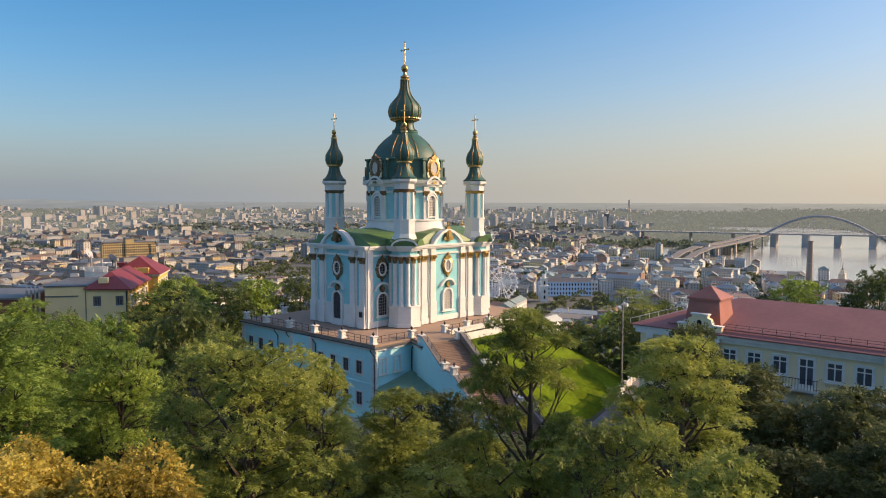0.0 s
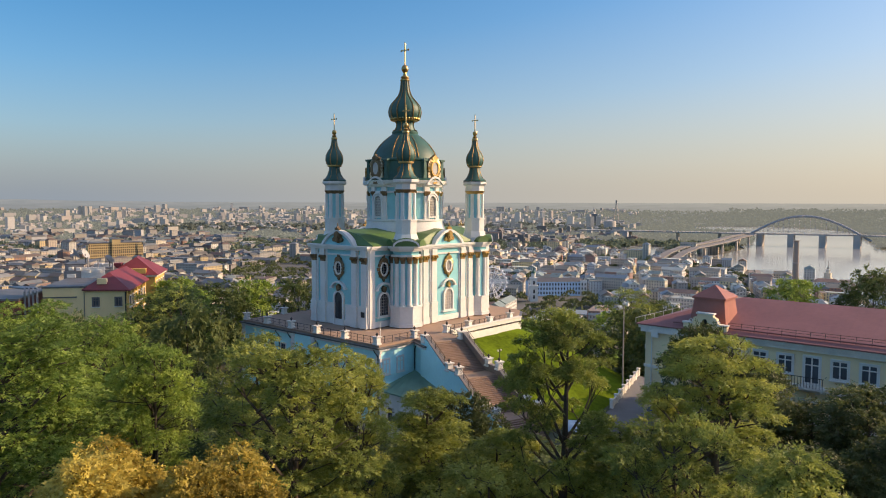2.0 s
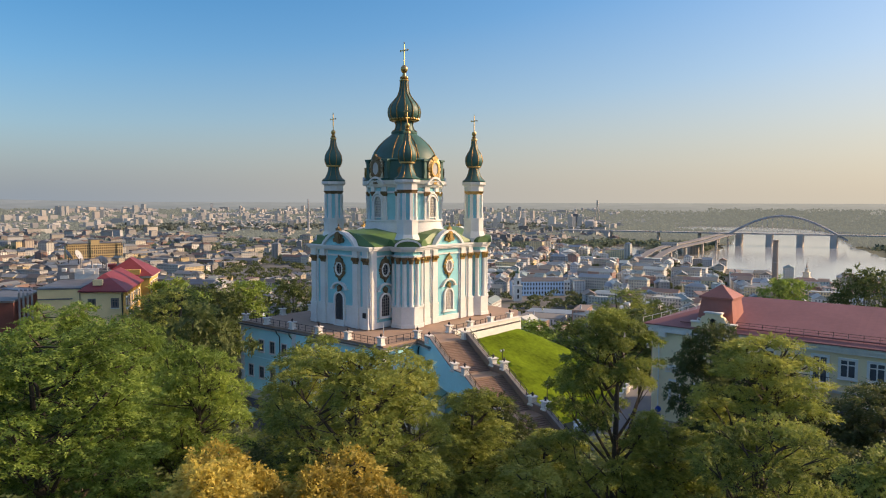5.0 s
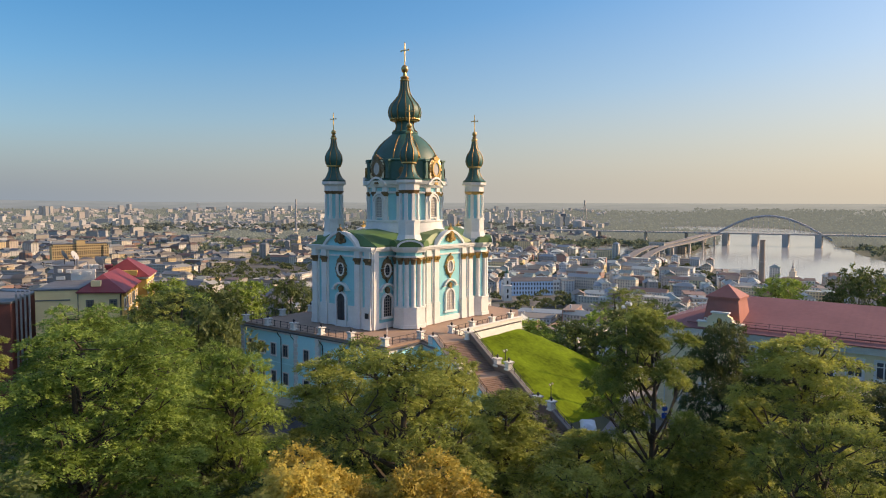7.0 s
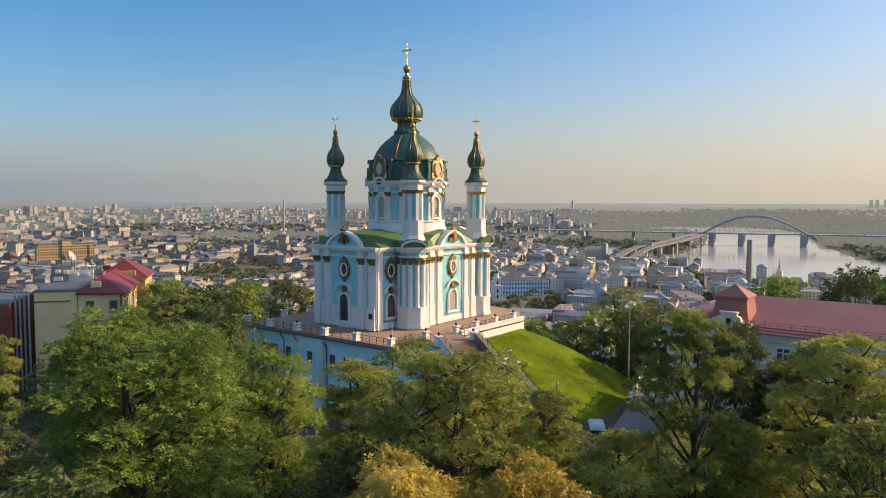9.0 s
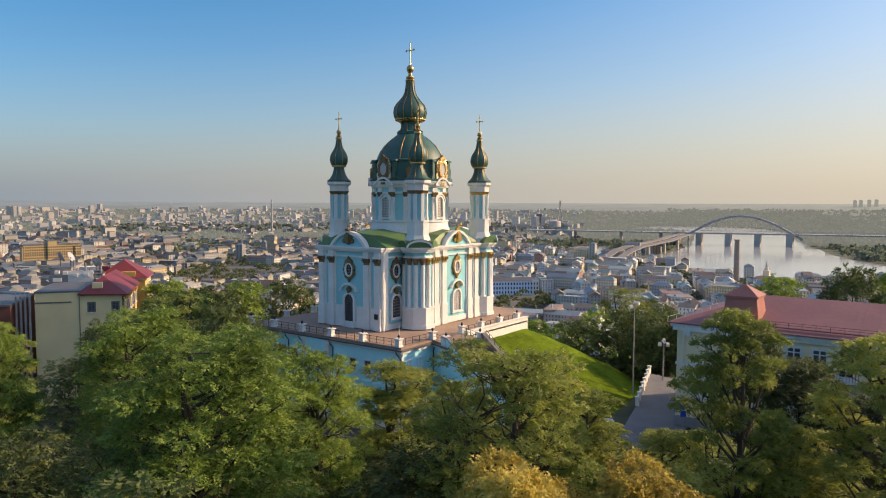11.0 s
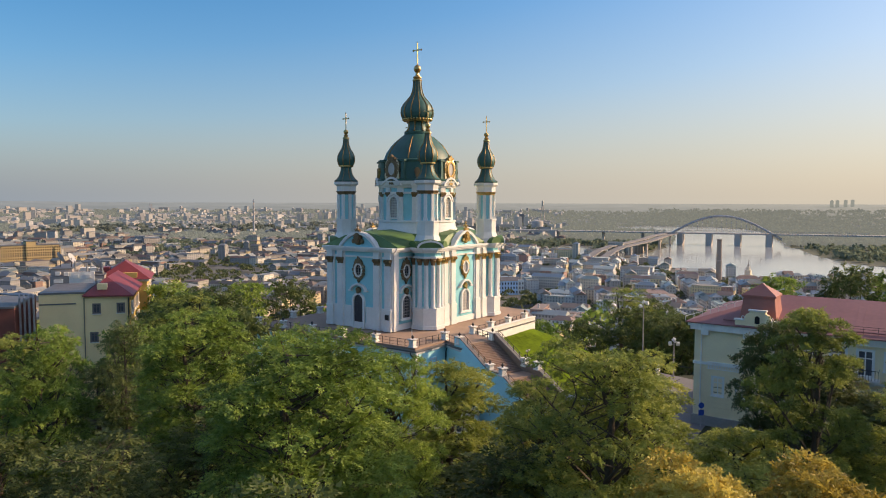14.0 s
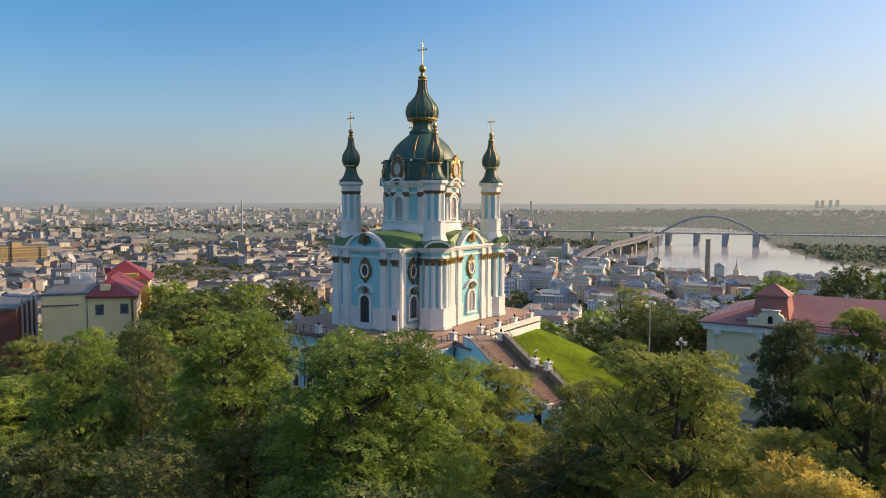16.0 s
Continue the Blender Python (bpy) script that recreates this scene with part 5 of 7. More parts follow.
for k in range(30):
    y = -58.6 - 1.3 * k
    part("snow_guard_post", M().tube([(e0 + 1.0, y, 5.9), (e0 + 1.15, y, 6.6)], 0.03, 4), IRON, pink)
for z in (6.35, 6.6):
    part("snow_guard_rail", M().tube([(e0 + 1.1, -58.6, z), (e0 + 1.1, PY1, z)], 0.022, 4), IRON, pink)
# roof fence up the hip
hipa, hipb = Vector((e0, PY0 + 0.9, 5.7)), Vector((r0, PY0 - 7.5, 8.4))
for k in range(12):
    p = hipa.lerp(hipb, k / 12)
    part("hip_fence_post", M().tube([p, p + Vector((0, 0, 0.55))], 0.035, 4), WHITE2, pink)
part("hip_fence_rail", M().tube([hipa + Vector((0, 0, 0.52)), hipb + Vector((0, 0, 0.52))], 0.035, 4), WHITE2, pink)
# curled gable and the little mansard tower behind it
g = [(-2.3, 5.5), (2.3, 5.5), (2.3, 6.25), (1.5, 6.3), (1.35, 6.5), (1.2, 6.95), (0.85, 7.1), (0.8, 7.35), (-0.8, 7.35), (-0.85, 7.1), (-1.2, 6.95), (-1.35, 6.5), (-1.5, 6.3), (-2.3, 6.25)]
gm_ = pose(PX - 0.4, -56.4, 0, 0, 0, -90)
gab = part("curled_gable", M().plate(g, -0.25, 0.35, gm_), CREAMW, pink)
part("gable_coping", M().plate([(-0.95, 7.35), (0.95, 7.35), (0.95, 7.5), (-0.95, 7.5)], -0.35, 0.4, gm_), WHITE2, gab)
for sx in (-1, 1):
    part("gable_shoulder", M().plate([(min(1.3 * sx, 2.4 * sx), 6.27), (max(1.3 * sx, 2.4 * sx), 6.27), (max(1.3 * sx, 2.4 * sx), 6.4), (min(1.3 * sx, 2.4 * sx), 6.4)], -0.35, 0.4, gm_), WHITE2, gab)
    part("scroll", M().tube([gm_ @ Vector((1.45 * sx + 0.16 * math.cos(q * 0.7), -0.3, 6.62 + 0.16 * math.sin(q * 0.7))) for q in range(10)], 0.06, 5), WHITE2, gab)
part("gable_window", M().plate(arch(0.5, 6.0, 6.6), -0.29, -0.26, gm_), GLASS, gab)
part("mansard_tower", M().prism([(-11.4, -58.2), (-7.4, -58.2), (-7.4, -54.2), (-11.4, -54.2)], 5.7, 8.75, top=[(-11.0, -57.8), (-7.8, -57.8), (-7.8, -54.6), (-11.0, -54.6)])
     .prism([(-11.2, -58.0), (-7.6, -58.0), (-7.6, -54.4), (-11.2, -54.4)], 8.75, 8.95).prism([(-11.2, -58.0), (-7.6, -58.0), (-7.6, -54.4), (-11.2, -54.4)], 8.95, 10.2, top=[(-9.43, -56.23), (-9.37, -56.23), (-9.37, -56.17), (-9.43, -56.17)]), TOWERRED, pink)
for k in range(16):
    y = -59.4 - 2.42 * k
    tall = k == 3
    small_window(PX, y, 2.9 if tall else 3.25, -90, pink, 1.35, 2.6 if tall else 1.75)
    small_window(PX, y, -1.2, -90, pink, 1.2, 2.0)
for y in (-52.4, -55.0):
    small_window(PX - 0.35, y, -1.6, -90, pink, 1.1, 2.0)
part("blind_panel", M().box(PX - 0.42, -55.0, 1.7, PX - 0.3, -52.4, 4.1), CREAMW, pink)
for k in range(9):
    part("rusticated_course", M().box(PX - 0.42, -58.4, -4.6 + 0.58 * k, PX - 0.3, PY0, -4.1 + 0.58 * k), CREAMW, pink)
bal = part("balcony", M().box(PX - 1.3, -68.0, 1.2, PX, -64.6, 1.42).box(PX - 0.9, -67.6, 0.8, PX, -67.2, 1.2).box(PX - 0.9, -65.4, 0.8, PX, -65.0, 1.2), WHITE2, pink)
for y in [-67.9 + 0.27 * k for k in range(13)]:
    part("baluster", M().box(PX - 1.25, y - 0.02, 1.42, PX - 1.21, y + 0.02, 2.4), IRON, bal)
part("balcony_rail", M().tube([(PX, -67.95, 2.42), (PX - 1.23, -67.95, 2.42), (PX - 1.23, -64.65, 2.42), (PX, -64.65, 2.42)], 0.035, 5), IRON, bal)
b2 = part("balustrade_panel", M().box(PX - 0.5, -55.5, 0.3, PX - 0.35, -51.2, 0.4).box(PX - 0.5, -55.5, 1.05, PX - 0.35, -51.2, 1.15), WHITE2, pink)
for k in range(16):
    part("baluster", M().lathe([(0.05, 0.4), (0.09, 0.6), (0.05, 0.8), (0.06, 1.05)], 6, (PX - 0.43, -51.35 - 0.265 * k, 0)), WHITE2, b2)
for y in (-50.5, -58.2, -73.2, -84):
    part("downpipe", M().tube([(PX - 0.9, y, 5.3), (PX - 0.5, y, 4.5), (PX - 0.5, y, -6)], 0.07, 6), WHITE2, pink)
for y, zz in ((-50.9, 4.2), (-55.4, 4.2), (-58.0, 4.2)):
    part("capital", M().box(PX - 0.75, y - 0.4, zz, PX - 0.35, y + 0.4, zz + 0.75), WHITE2, pink)

# ---- yellow block with the dark red roof ----
yel = thing("yellow_block", "pale yellow plastered house with a dark red sheet roof", "building")
YC, YR = Vector((-34.3, 30.0)), 144.0
YM = Matrix.Translation((YC.x, YC.y, 0)) @ Matrix.Rotation(radians(YR), 4, "Z")     # x: along the front away from the corner; -y before the turn faces back
# local axes: x along the front from the lit corner, y towards the viewer
part("wall", M().box(0, -16, -14, 6.2, 0, 4.6, YM).box(6.2, -13, -14, 12.4, 0.0, 5.2, YM), YELLOWP, yel)
part("parapet", M().box(6.1, -13.1, 5.2, 12.5, 0.12, 5.45, YM).box(7.4, 0.0, 3.6, 12.4, 0.1, 3.8, YM), LEAD, yel)
# thin ochre skin puts the warm sunlight into the side wall's colour
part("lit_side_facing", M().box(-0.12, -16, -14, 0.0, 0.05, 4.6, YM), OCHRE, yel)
yr = M().add([YM @ Vector(p) for p in [(-0.7, 0.6, 4.55), (6.5, 0.6, 4.75), (6.5, -16.4, 4.75), (-0.7, -16.4, 4.55), (3.6, -5.0, 7.2), (3.2, -16.4, 7.2), (-0.7, 0.6, 4.75), (6.5, 0.6, 4.95), (6.5, -16.4, 4.95), (-0.7, -16.4, 4.75)]],
             [(0, 1, 2, 3), (1, 0, 6, 7), (0, 3, 9, 6), (2, 1, 7, 8), (3, 2, 8, 9), (7, 6, 4), (6, 9, 5, 4), (8, 7, 4, 5), (9, 8, 5)])
part("roof", yr, REDROOF, yel, "dark red sheet-metal roof")
part("dormer", M().box(3.2, -1.9, 5.6, 4.6, -0.9, 6.5, YM), YELLOWP, yel)
for x, z in ((1.2, 2.8), (4.6, 2.8), (5.0, -1.6), (1.2, -1.6)):
    p = YM @ Vector((x, 0.0, z))
    small_window(p.x, p.y, p.z, YR + 180, yel, 0.85, 1.3, frame_mat=LEAD)
for yy in (-2.2, -4.6, -7.0, -9.4, -11.8, -14.2):
    for z in (2.6, -0.6):
        p = YM @ Vector((-0.12, yy, z))
        small_window(p.x, p.y, p.z, YR - 90, yel, 0.95, 1.7)
    part("side_cornice_bracket", M().box(-0.6, yy + 1.0, 3.9, -0.1, yy + 1.4, 4.5, YM), OCHRE, yel)
part("downpipe", M().tube([YM @ Vector((0.1, 0.15, 4.4)), YM @ Vector((0.1, 0.15, -10))], 0.09, 6), IRON, yel)
part("drain_line", M().tube([YM @ Vector((6.3, 0.1, 4.6)), YM @ Vector((6.3, 0.1, -10))], 0.06, 6), LEAD, yel)
# taller wing behind
wing = thing("corner_house", "ochre corner house with a worn red hipped roof", "building")
part("wall", M().box(-1.2, -30, -16, 7.0, -19.5, 5.2, YM), OCHRE, wing)
part("cornice", M().box(-1.6, -30.3, 4.8, 7.4, -19.1, 5.2, YM), CREAM, wing)
part("roof", M().add([YM @ Vector(p) for p in [(-1.9, -18.9, 5.2), (7.6, -18.9, 5.2), (7.6, -30.5, 5.2), (-1.9, -30.5, 5.2), (2.6, -22.5, 8.4), (3.0, -26.5, 8.4)]], [(0, 1, 2, 3), (1, 0, 4), (2, 1, 4, 5), (3, 2, 5), (0, 3, 5, 4)]), REDROOF, wing)
for yy in (-19.5, -22, -24.5, -27):
    for z in (3.0, -0.4):
        p = YM @ Vector((-1.2, yy - 1.4, z))
        small_window(p.x, p.y, p.z, YR - 90, wing, 1.0, 1.8)
part("dormer", M().box(0.4, -20.4, 5.2, 4.0, -19.2, 6.4, YM), OCHRE, wing)
# brick block with pipes beside it
DUCT = material("galvanised_duct", (0.34, 0.34, 0.34), 0.45, metal=0.4, vary=0.15)
brick = thing("brick_block", "red-brown brick block with a flat roof", "building")
part("wall", M().box(15.2, -12, -14, 34, 2.0, 3.6, YM), REDBRICK, brick)
part("parapet", M().box(15.1, -12.1, 3.6, 34.1, 2.1, 3.9, YM), LEAD, brick)
for k in range(4):
    part("vent_pipe", M().tube([YM @ Vector((12.9 + 0.6 * k, 0.9, -10)), YM @ Vector((12.9 + 0.6 * k, 0.9, 4.9)), YM @ Vector((13.1 + 0.6 * k, 0.2, 5.3)), YM @ Vector((16.0 + 0.6 * k, -2.0, 5.35))], 0.17, 8), DUCT, brick)
plant_room = thing("roof_plant_room", "grey rooftop plant room with air-conditioning boxes", "building")
part("wall", M().box(5.5, -29, -14, 14, -17, 6.3, YM).box(10.6, -28, 6.3, 13.9, -17.4, 7.5, YM), STONE, plant_room)
part("roof_edge", M().box(10.5, -28.1, 7.5, 14.0, -17.3, 7.62, YM).box(5.4, -29.1, 6.3, 10.6, -16.9, 6.42, YM), LEAD, plant_room)
part("side_wall", M().box(7.0, -17.2, 4.8, 11.0, -16.8, 7.0, YM), WHITE2, plant_room)
for k, (x, z) in enumerate(((6.2, 5.3), (12.3, 5.5), (13.0, 5.5), (8, 6.3), (9.8, 6.3), (12.7, 6.8), (11.4, 6.7))):
    part("air_conditioner", M().box(x - 0.35, -17.35, z - 0.3, x + 0.35, -16.6, z + 0.3, YM), WHITE2, plant_room)


for x, z0, z1 in ((5.9, 6.4, 7.9), (8.4, 6.4, 8.3), (10.2, 6.4, 8.8)):
    part("flue", M().tube([YM @ Vector((x, -18.2, z0)), YM @ Vector((x, -18.2, z1))], 0.16, 8), DUCT, plant_room)
part("duct_run", M().tube([YM @ Vector(p) for p in ((5.8, -19.4, 6.7), (9.9, -19.4, 6.7), (10.1, -20.4, 6.7), (10.1, -24, 6.7))], 0.26, 8), DUCT, plant_room)
for x in (5.9, 7.6, 9.3):
    part("roof_hatch", M().prism([(x - 0.7, -23.6), (x + 0.7, -23.6), (x + 0.7, -21.6), (x - 0.7, -21.6)], 6.4, 7.3, YM), REDROOF if x < 7 else WHITE2, plant_room)
DISHGREY = material("grey_dish_paint", (0.42, 0.43, 0.44), 0.5, vary=0.08)


def dish(x, y, z, r, turn):
    t = thing("satellite_dish", "white satellite dish on a rooftop mast", "satellite dish", group="rooftop dishes")
    t.matrix_basis = YM @ pose(x, y, z, 0, 0, turn)
    n = 16
    m = M()
    q = Matrix.Rotation(radians(-62), 4, "X")
    m.lathe([(0.05, 0.0), (r * 0.5, r * 0.08), (r * 0.85, r * 0.22), (r, r * 0.32), (r * 1.02, r * 0.34), (r * 0.86, r * 0.25), (r * 0.5, r * 0.11), (0.05, 0.03)], n, (0, 0, 0), m=Matrix.Translation((0, 0, 1.2)) @ q)
    part("reflector", m, DISHGREY, t, smooth=True)
    part("mast", M().tube([(0, 0.15, -0.4), (0, 0.15, 1.3)], 0.07, 6), IRON, t)
    part("feed_arm", M().tube([(0, -0.1, 1.2), (0, -r * 0.9, 1.2 + r * 0.7)], 0.03, 4), IRON, t)


dish(11.3, -20.5, 7.9, 1.0, 75)
dish(7.2, -20.8, 6.8, 1.0, 150)
dish(13.2, -21.5, 7.9, 1.05, 120)

# ---- low green-roofed house below the trees, by the terrace ----
hut = thing("gate_house", "small house with a pale green ribbed metal roof", "house")
HM = pose(-31.2, 5.4, 0, 0, 0, 0)
part("wall", M().box(-3.2, -4.2, -14, 3.2, 4.2, -11.0, HM), REDBRICK, hut)
part("roof", M().add([HM @ Vector(p) for p in [(-3.8, -4.9, -11.1), (3.8, -4.9, -11.1), (3.8, 4.9, -11.1), (-3.8, 4.9, -11.1), (0, -1.2, -9.3), (0, 1.2, -9.3)]], [(3, 2, 1, 0), (0, 1, 4), (1, 2, 5, 4), (2, 3, 5), (3, 0, 4, 5)]), GREENANNEX, hut)
for k in range(-6, 7):
    part("roof_rib", M().tube([HM @ Vector((-3.7, k * 0.75, -11.05)), HM @ Vector((-0.1 - 0.45 * max(0, abs(k) * 0.75 - 1.2), max(-3, min(3, k * 0.75)), -9.26 - 0.23 * max(0, abs(k) * 0.75 - 1.2)))], 0.04, 4), GREENANNEX, hut)
for k in range(-4, 5):
    part("roof_rib", M().tube([HM @ Vector((k * 0.85, -4.8, -11.05)), HM @ Vector((0.0 + k * 0.12, -1.3 - 0.7 * abs(k) * 0.85 * 0.9, -9.3 - 0.42 * abs(k) * 0.85))], 0.04, 4), GREENANNEX, hut)

# street and pale footway along the terrace building
FOOT = material("pale_footway", (0.50, 0.44, 0.33), 0.85, vary=0.12, grain=2, stains=0.3)
solid("road", M().prism([(-40, -26), (-24.4, -22), (-24.4, 22), (-20, 40), (-34, 40), (-38, 18)], -14, -11.15), ASPH, "grey asphalt street below the terrace", "road", kind="structure")
solid("pavement", M().prism([(-24.4, -18), (-21.4, -18), (-21.4, 22), (-24.4, 22)], -14, -10.85), FOOT, "pale footway along the terrace building", "pavement", kind="structure")
# ---- road, steps and lamps on the far side of the lawn ----
def street_lamp(x, y, z0, h, heads, label):
    t = thing("street_lamp", label, "lamp post", (x, y, z0))
    part("pole", M().tube([(0, 0, -1), (0, 0, h * 0.5), (0, 0, h)], [0.14, 0.11, 0.08], 8), STONE, t)
    for k in range(heads):
        a = 2 * math.pi * k / heads + 0.4
        part("arm", M().tube([(0, 0, h - 0.2 - 0.5 * (k % 2)), (0.5 * math.cos(a), 0.5 * math.sin(a), h - 0.1 - 0.5 * (k % 2))], 0.04, 5), STONE, t)
        part("floodlight", M().box(-0.22, -0.18, -0.25, 0.22, 0.18, 0.25, pose(0.55 * math.cos(a), 0.55 * math.sin(a), h - 0.5 * (k % 2), 35, 0, math.degrees(a))), WHITE, t)


street_lamp(9.5, -36.0, -12.5, 16.6, 3, "tall grey floodlight mast beside the lawn")
street_lamp(6.6, -41.6, -6.25, 5.7, 4, "grey lamp post with white floodlights by the road")

# paved landing beside the long building, with a white balustrade
PLAT = material("grey_landing_paving", (0.18, 0.175, 0.175), 0.85, vary=0.12, grain=2, stains=0.3)
solid("landing", M().prism([(9.5, -38.4), (6.4, -50), (-24, -52), (-24, -47), (-8.1, -43.4)], -14, -6.24), PLAT, "grey paved landing beside the cream building", "pavement", kind="structure")
bals = thing("balustrade", "white balustrade with square posts along the landing", "balustrade")
B0, B1 = Vector((9.3, -38.55, -6.24)), Vector((-8.1, -43.5, -6.24))
for k in range(8):
    p = B0.lerp(B1, k / 7)
    part("post", M().box(-0.2, -0.2, 0, 0.2, 0.2, 1.05, Matrix.Translation(p)).box(-0.26, -0.26, 1.05, 0.26, 0.26, 1.17, Matrix.Translation(p)), WHITE2, bals)
    if k < 7:
        for i in range(1, 8):
            q = p.lerp(B0.lerp(B1, (k + 1) / 7), i / 8)
            part("baluster", M().lathe([(0.07, 0.15), (0.11, 0.4), (0.06, 0.65), (0.08, 0.82)], 6, q), WHITE2, bals)
for z in (0.08, 0.88):
    part("rail", M().tube([B0 + Vector((0, 0, z)), B1 + Vector((0, 0, z))], 0.085, 4), WHITE2, bals)
part("end_rail", M().tube([B0 + Vector((0.3, 0, 1.1)), B0 + Vector((1.6, -1.2, 1.1)), B0 + Vector((1.0, -4.6, 1.1))], 0.05, 5), IRON, bals)
SIGNBLUE = material("blue_sign_enamel", (0.02, 0.09, 0.42), 0.4, vary=0.05)
sign = thing("road_sign", "blue round and square road signs on a grey post", "road sign", (-13.4, -50.9, -6.3), -50)
part("post", M().tube([(0, 0, 0), (0, 0, 2.9)], 0.045, 6), STONE, sign)
part("round_plate", M().lathe([(0.02, -0.02), (0.34, -0.02), (0.34, 0.02), (0.02, 0.02)], 18, (0, 0, 0), m=Matrix.Translation((0, -0.07, 2.5)) @ Matrix.Rotation(math.pi / 2, 4, "X")), SIGNBLUE, sign, "round blue plate")
part("square_plate", M().box(-0.32, -0.09, 1.35, 0.32, -0.05, 2.0), SIGNBLUE, sign, "square blue plate")


def lawn_lamp(x, y, z):
    t = thing("lawn_lamp", "small dark iron lamp post with white globes on the lawn", "lamp post", (x, y, z), group="lamps on the lawn")
    part("post", M().lathe([(0.16, -0.4), (0.16, 0.25), (0.07, 0.4), (0.05, 2.3), (0.02, 2.6)], 8), IRON, t, smooth=True)
    part("cross_arm", M().tube([(-0.35, 0, 2.15), (-0.18, 0, 2.02), (0, 0, 2.1), (0.18, 0, 2.02), (0.35, 0, 2.15)], 0.03, 5), IRON, t)
    for sx in (-0.35, 0.35):
        part("globe", M().lathe([(0.02, 2.12), (0.11, 2.2), (0.14, 2.3), (0.11, 2.4), (0.02, 2.45)], 10, (sx, 0, 0)), WHITE2, t, smooth=True)


lawn_lamp(-5.65, -24.4, -4.4)
lawn_lamp(-6.4, -32.4, -7.85)

# ---- the lower town on the plain ----


def palette(name, colours, by="Random Per Island", rough=0.8, vary=0.25):
    """Plain plaster or roofing whose colour changes from house to house."""
    m = bpy.data.materials.new(name)
    m.use_nodes = True
    nt, b = m.node_tree, m.node_tree.nodes["Principled BSDF"]
    b.inputs["Roughness"].default_value = rough
    geo = nt.nodes.new("ShaderNodeNewGeometry")
    src = geo.outputs["Random Per Island"] if by == "Random Per Island" else nt.nodes.new("ShaderNodeObjectInfo").outputs["Random"]
    ramp = nt.nodes.new("ShaderNodeValToRGB")
    ramp.color_ramp.interpolation = "CONSTANT"
    el = ramp.color_ramp.elements
    el[0].color, el[0].position = (*colours[0], 1), 0.0
    el[1].color, el[1].position = (*colours[1], 1), 1 / len(colours)
    for i, c in enumerate(colours[2:], 2):
        e = el.new(i / len(colours))
        e.color = (*c, 1)
    nt.links.new(src, ramp.inputs[0])
    n = nt.nodes.new("ShaderNodeTexNoise")
    n.inputs["Scale"].default_value, n.inputs["Detail"].default_value = 0.25, 5
    nt.links.new(geo.outputs["Position"], n.inputs["Vector"])
    hsv = nt.nodes.new("ShaderNodeHueSaturation")
    mp = nt.nodes.new("ShaderNodeMath")
    mp.operation = "MULTIPLY_ADD"
    nt.links.new(n.outputs[0], mp.inputs[0])
    mp.inputs[1].default_value, mp.inputs[2].default_value = 2 * vary, 1 - vary
    nt.links.new(mp.outputs[0], hsv.inputs["Value"])
    nt.links.new(ramp.outputs[0], hsv.inputs["Color"])
    nt.links.new(hsv.outputs[0], b.inputs["Base Color"])
    return m


WALLC = [(0.593, 0.552, 0.455), (0.707, 0.682, 0.603), (0.51, 0.436, 0.339), (0.564, 0.56, 0.529), (0.381, 0.385, 0.382), (0.536, 0.465, 0.395), (0.849, 0.841, 0.791), (0.338, 0.202, 0.162), (0.465, 0.479, 0.483), (0.65, 0.524, 0.307), (0.424, 0.414, 0.365), (0.313, 0.304, 0.293)]
ROOFC = [(0.259, 0.286, 0.308), (0.319, 0.339, 0.348), (0.2, 0.181, 0.165), (0.379, 0.39, 0.398), (0.243, 0.157, 0.134), (0.2, 0.258, 0.269), (0.478, 0.492, 0.478), (0.25, 0.226, 0.2), (0.189, 0.237, 0.298), (0.262, 0.196, 0.167), (0.219, 0.226, 0.219)]
CW, CR = palette("town_plaster", [(0.80 * c[0], 0.78 * c[1], 0.74 * c[2]) for c in WALLC]), palette("town_roofing", [(0.56 * c[0], 0.57 * c[1], 0.56 * c[2]) for c in ROOFC], rough=0.65)
FW = palette("outer_district_plaster", [(0.353, 0.357, 0.344), (0.312, 0.294, 0.257), (0.373, 0.383, 0.388), (0.252, 0.241, 0.229), (0.333, 0.315, 0.289), (0.212, 0.189, 0.169)])
HW, HR = palette("house_plaster", [tuple(min(0.85, 1.15 * k) for k in c) for c in WALLC], "object"), palette("house_roofing", [(1.04 * c[0], 1.06 * c[1], 0.98 * c[2]) for c in ROOFC], "object", rough=0.65)
TOWNGLASS = material("town_window", (0.17, 0.17, 0.18), 0.25, vary=0.1, bump=0)
TOWNTREE = leafy("town_foliage", (0.085, 0.105, 0.055), (0.14, 0.165, 0.08), (0.21, 0.23, 0.105), 0.3)
# far-bank leaf colours are lifted to stand in for haze
FARWOOD = leafy("far_bank_foliage", (0.14, 0.175, 0.125), (0.18, 0.22, 0.155), (0.21, 0.25, 0.175), 0.45)
for m in (TOWNTREE, FARWOOD):
    m.node_tree.nodes["Principled BSDF"].inputs["Roughness"].default_value = 1.0
    m.node_tree.nodes["Principled BSDF"].inputs["Specular IOR Level"].default_value = 0.0


def inside(poly, x, y):
    c = False
    for (x0, y0), (x1, y1) in zip(poly, poly[1:] + poly[:1]):
        if (y0 > y) != (y1 > y) and x < (x1 - x0) * (y - y0) / (y1 - y0) + x0:
            c = not c
    return c


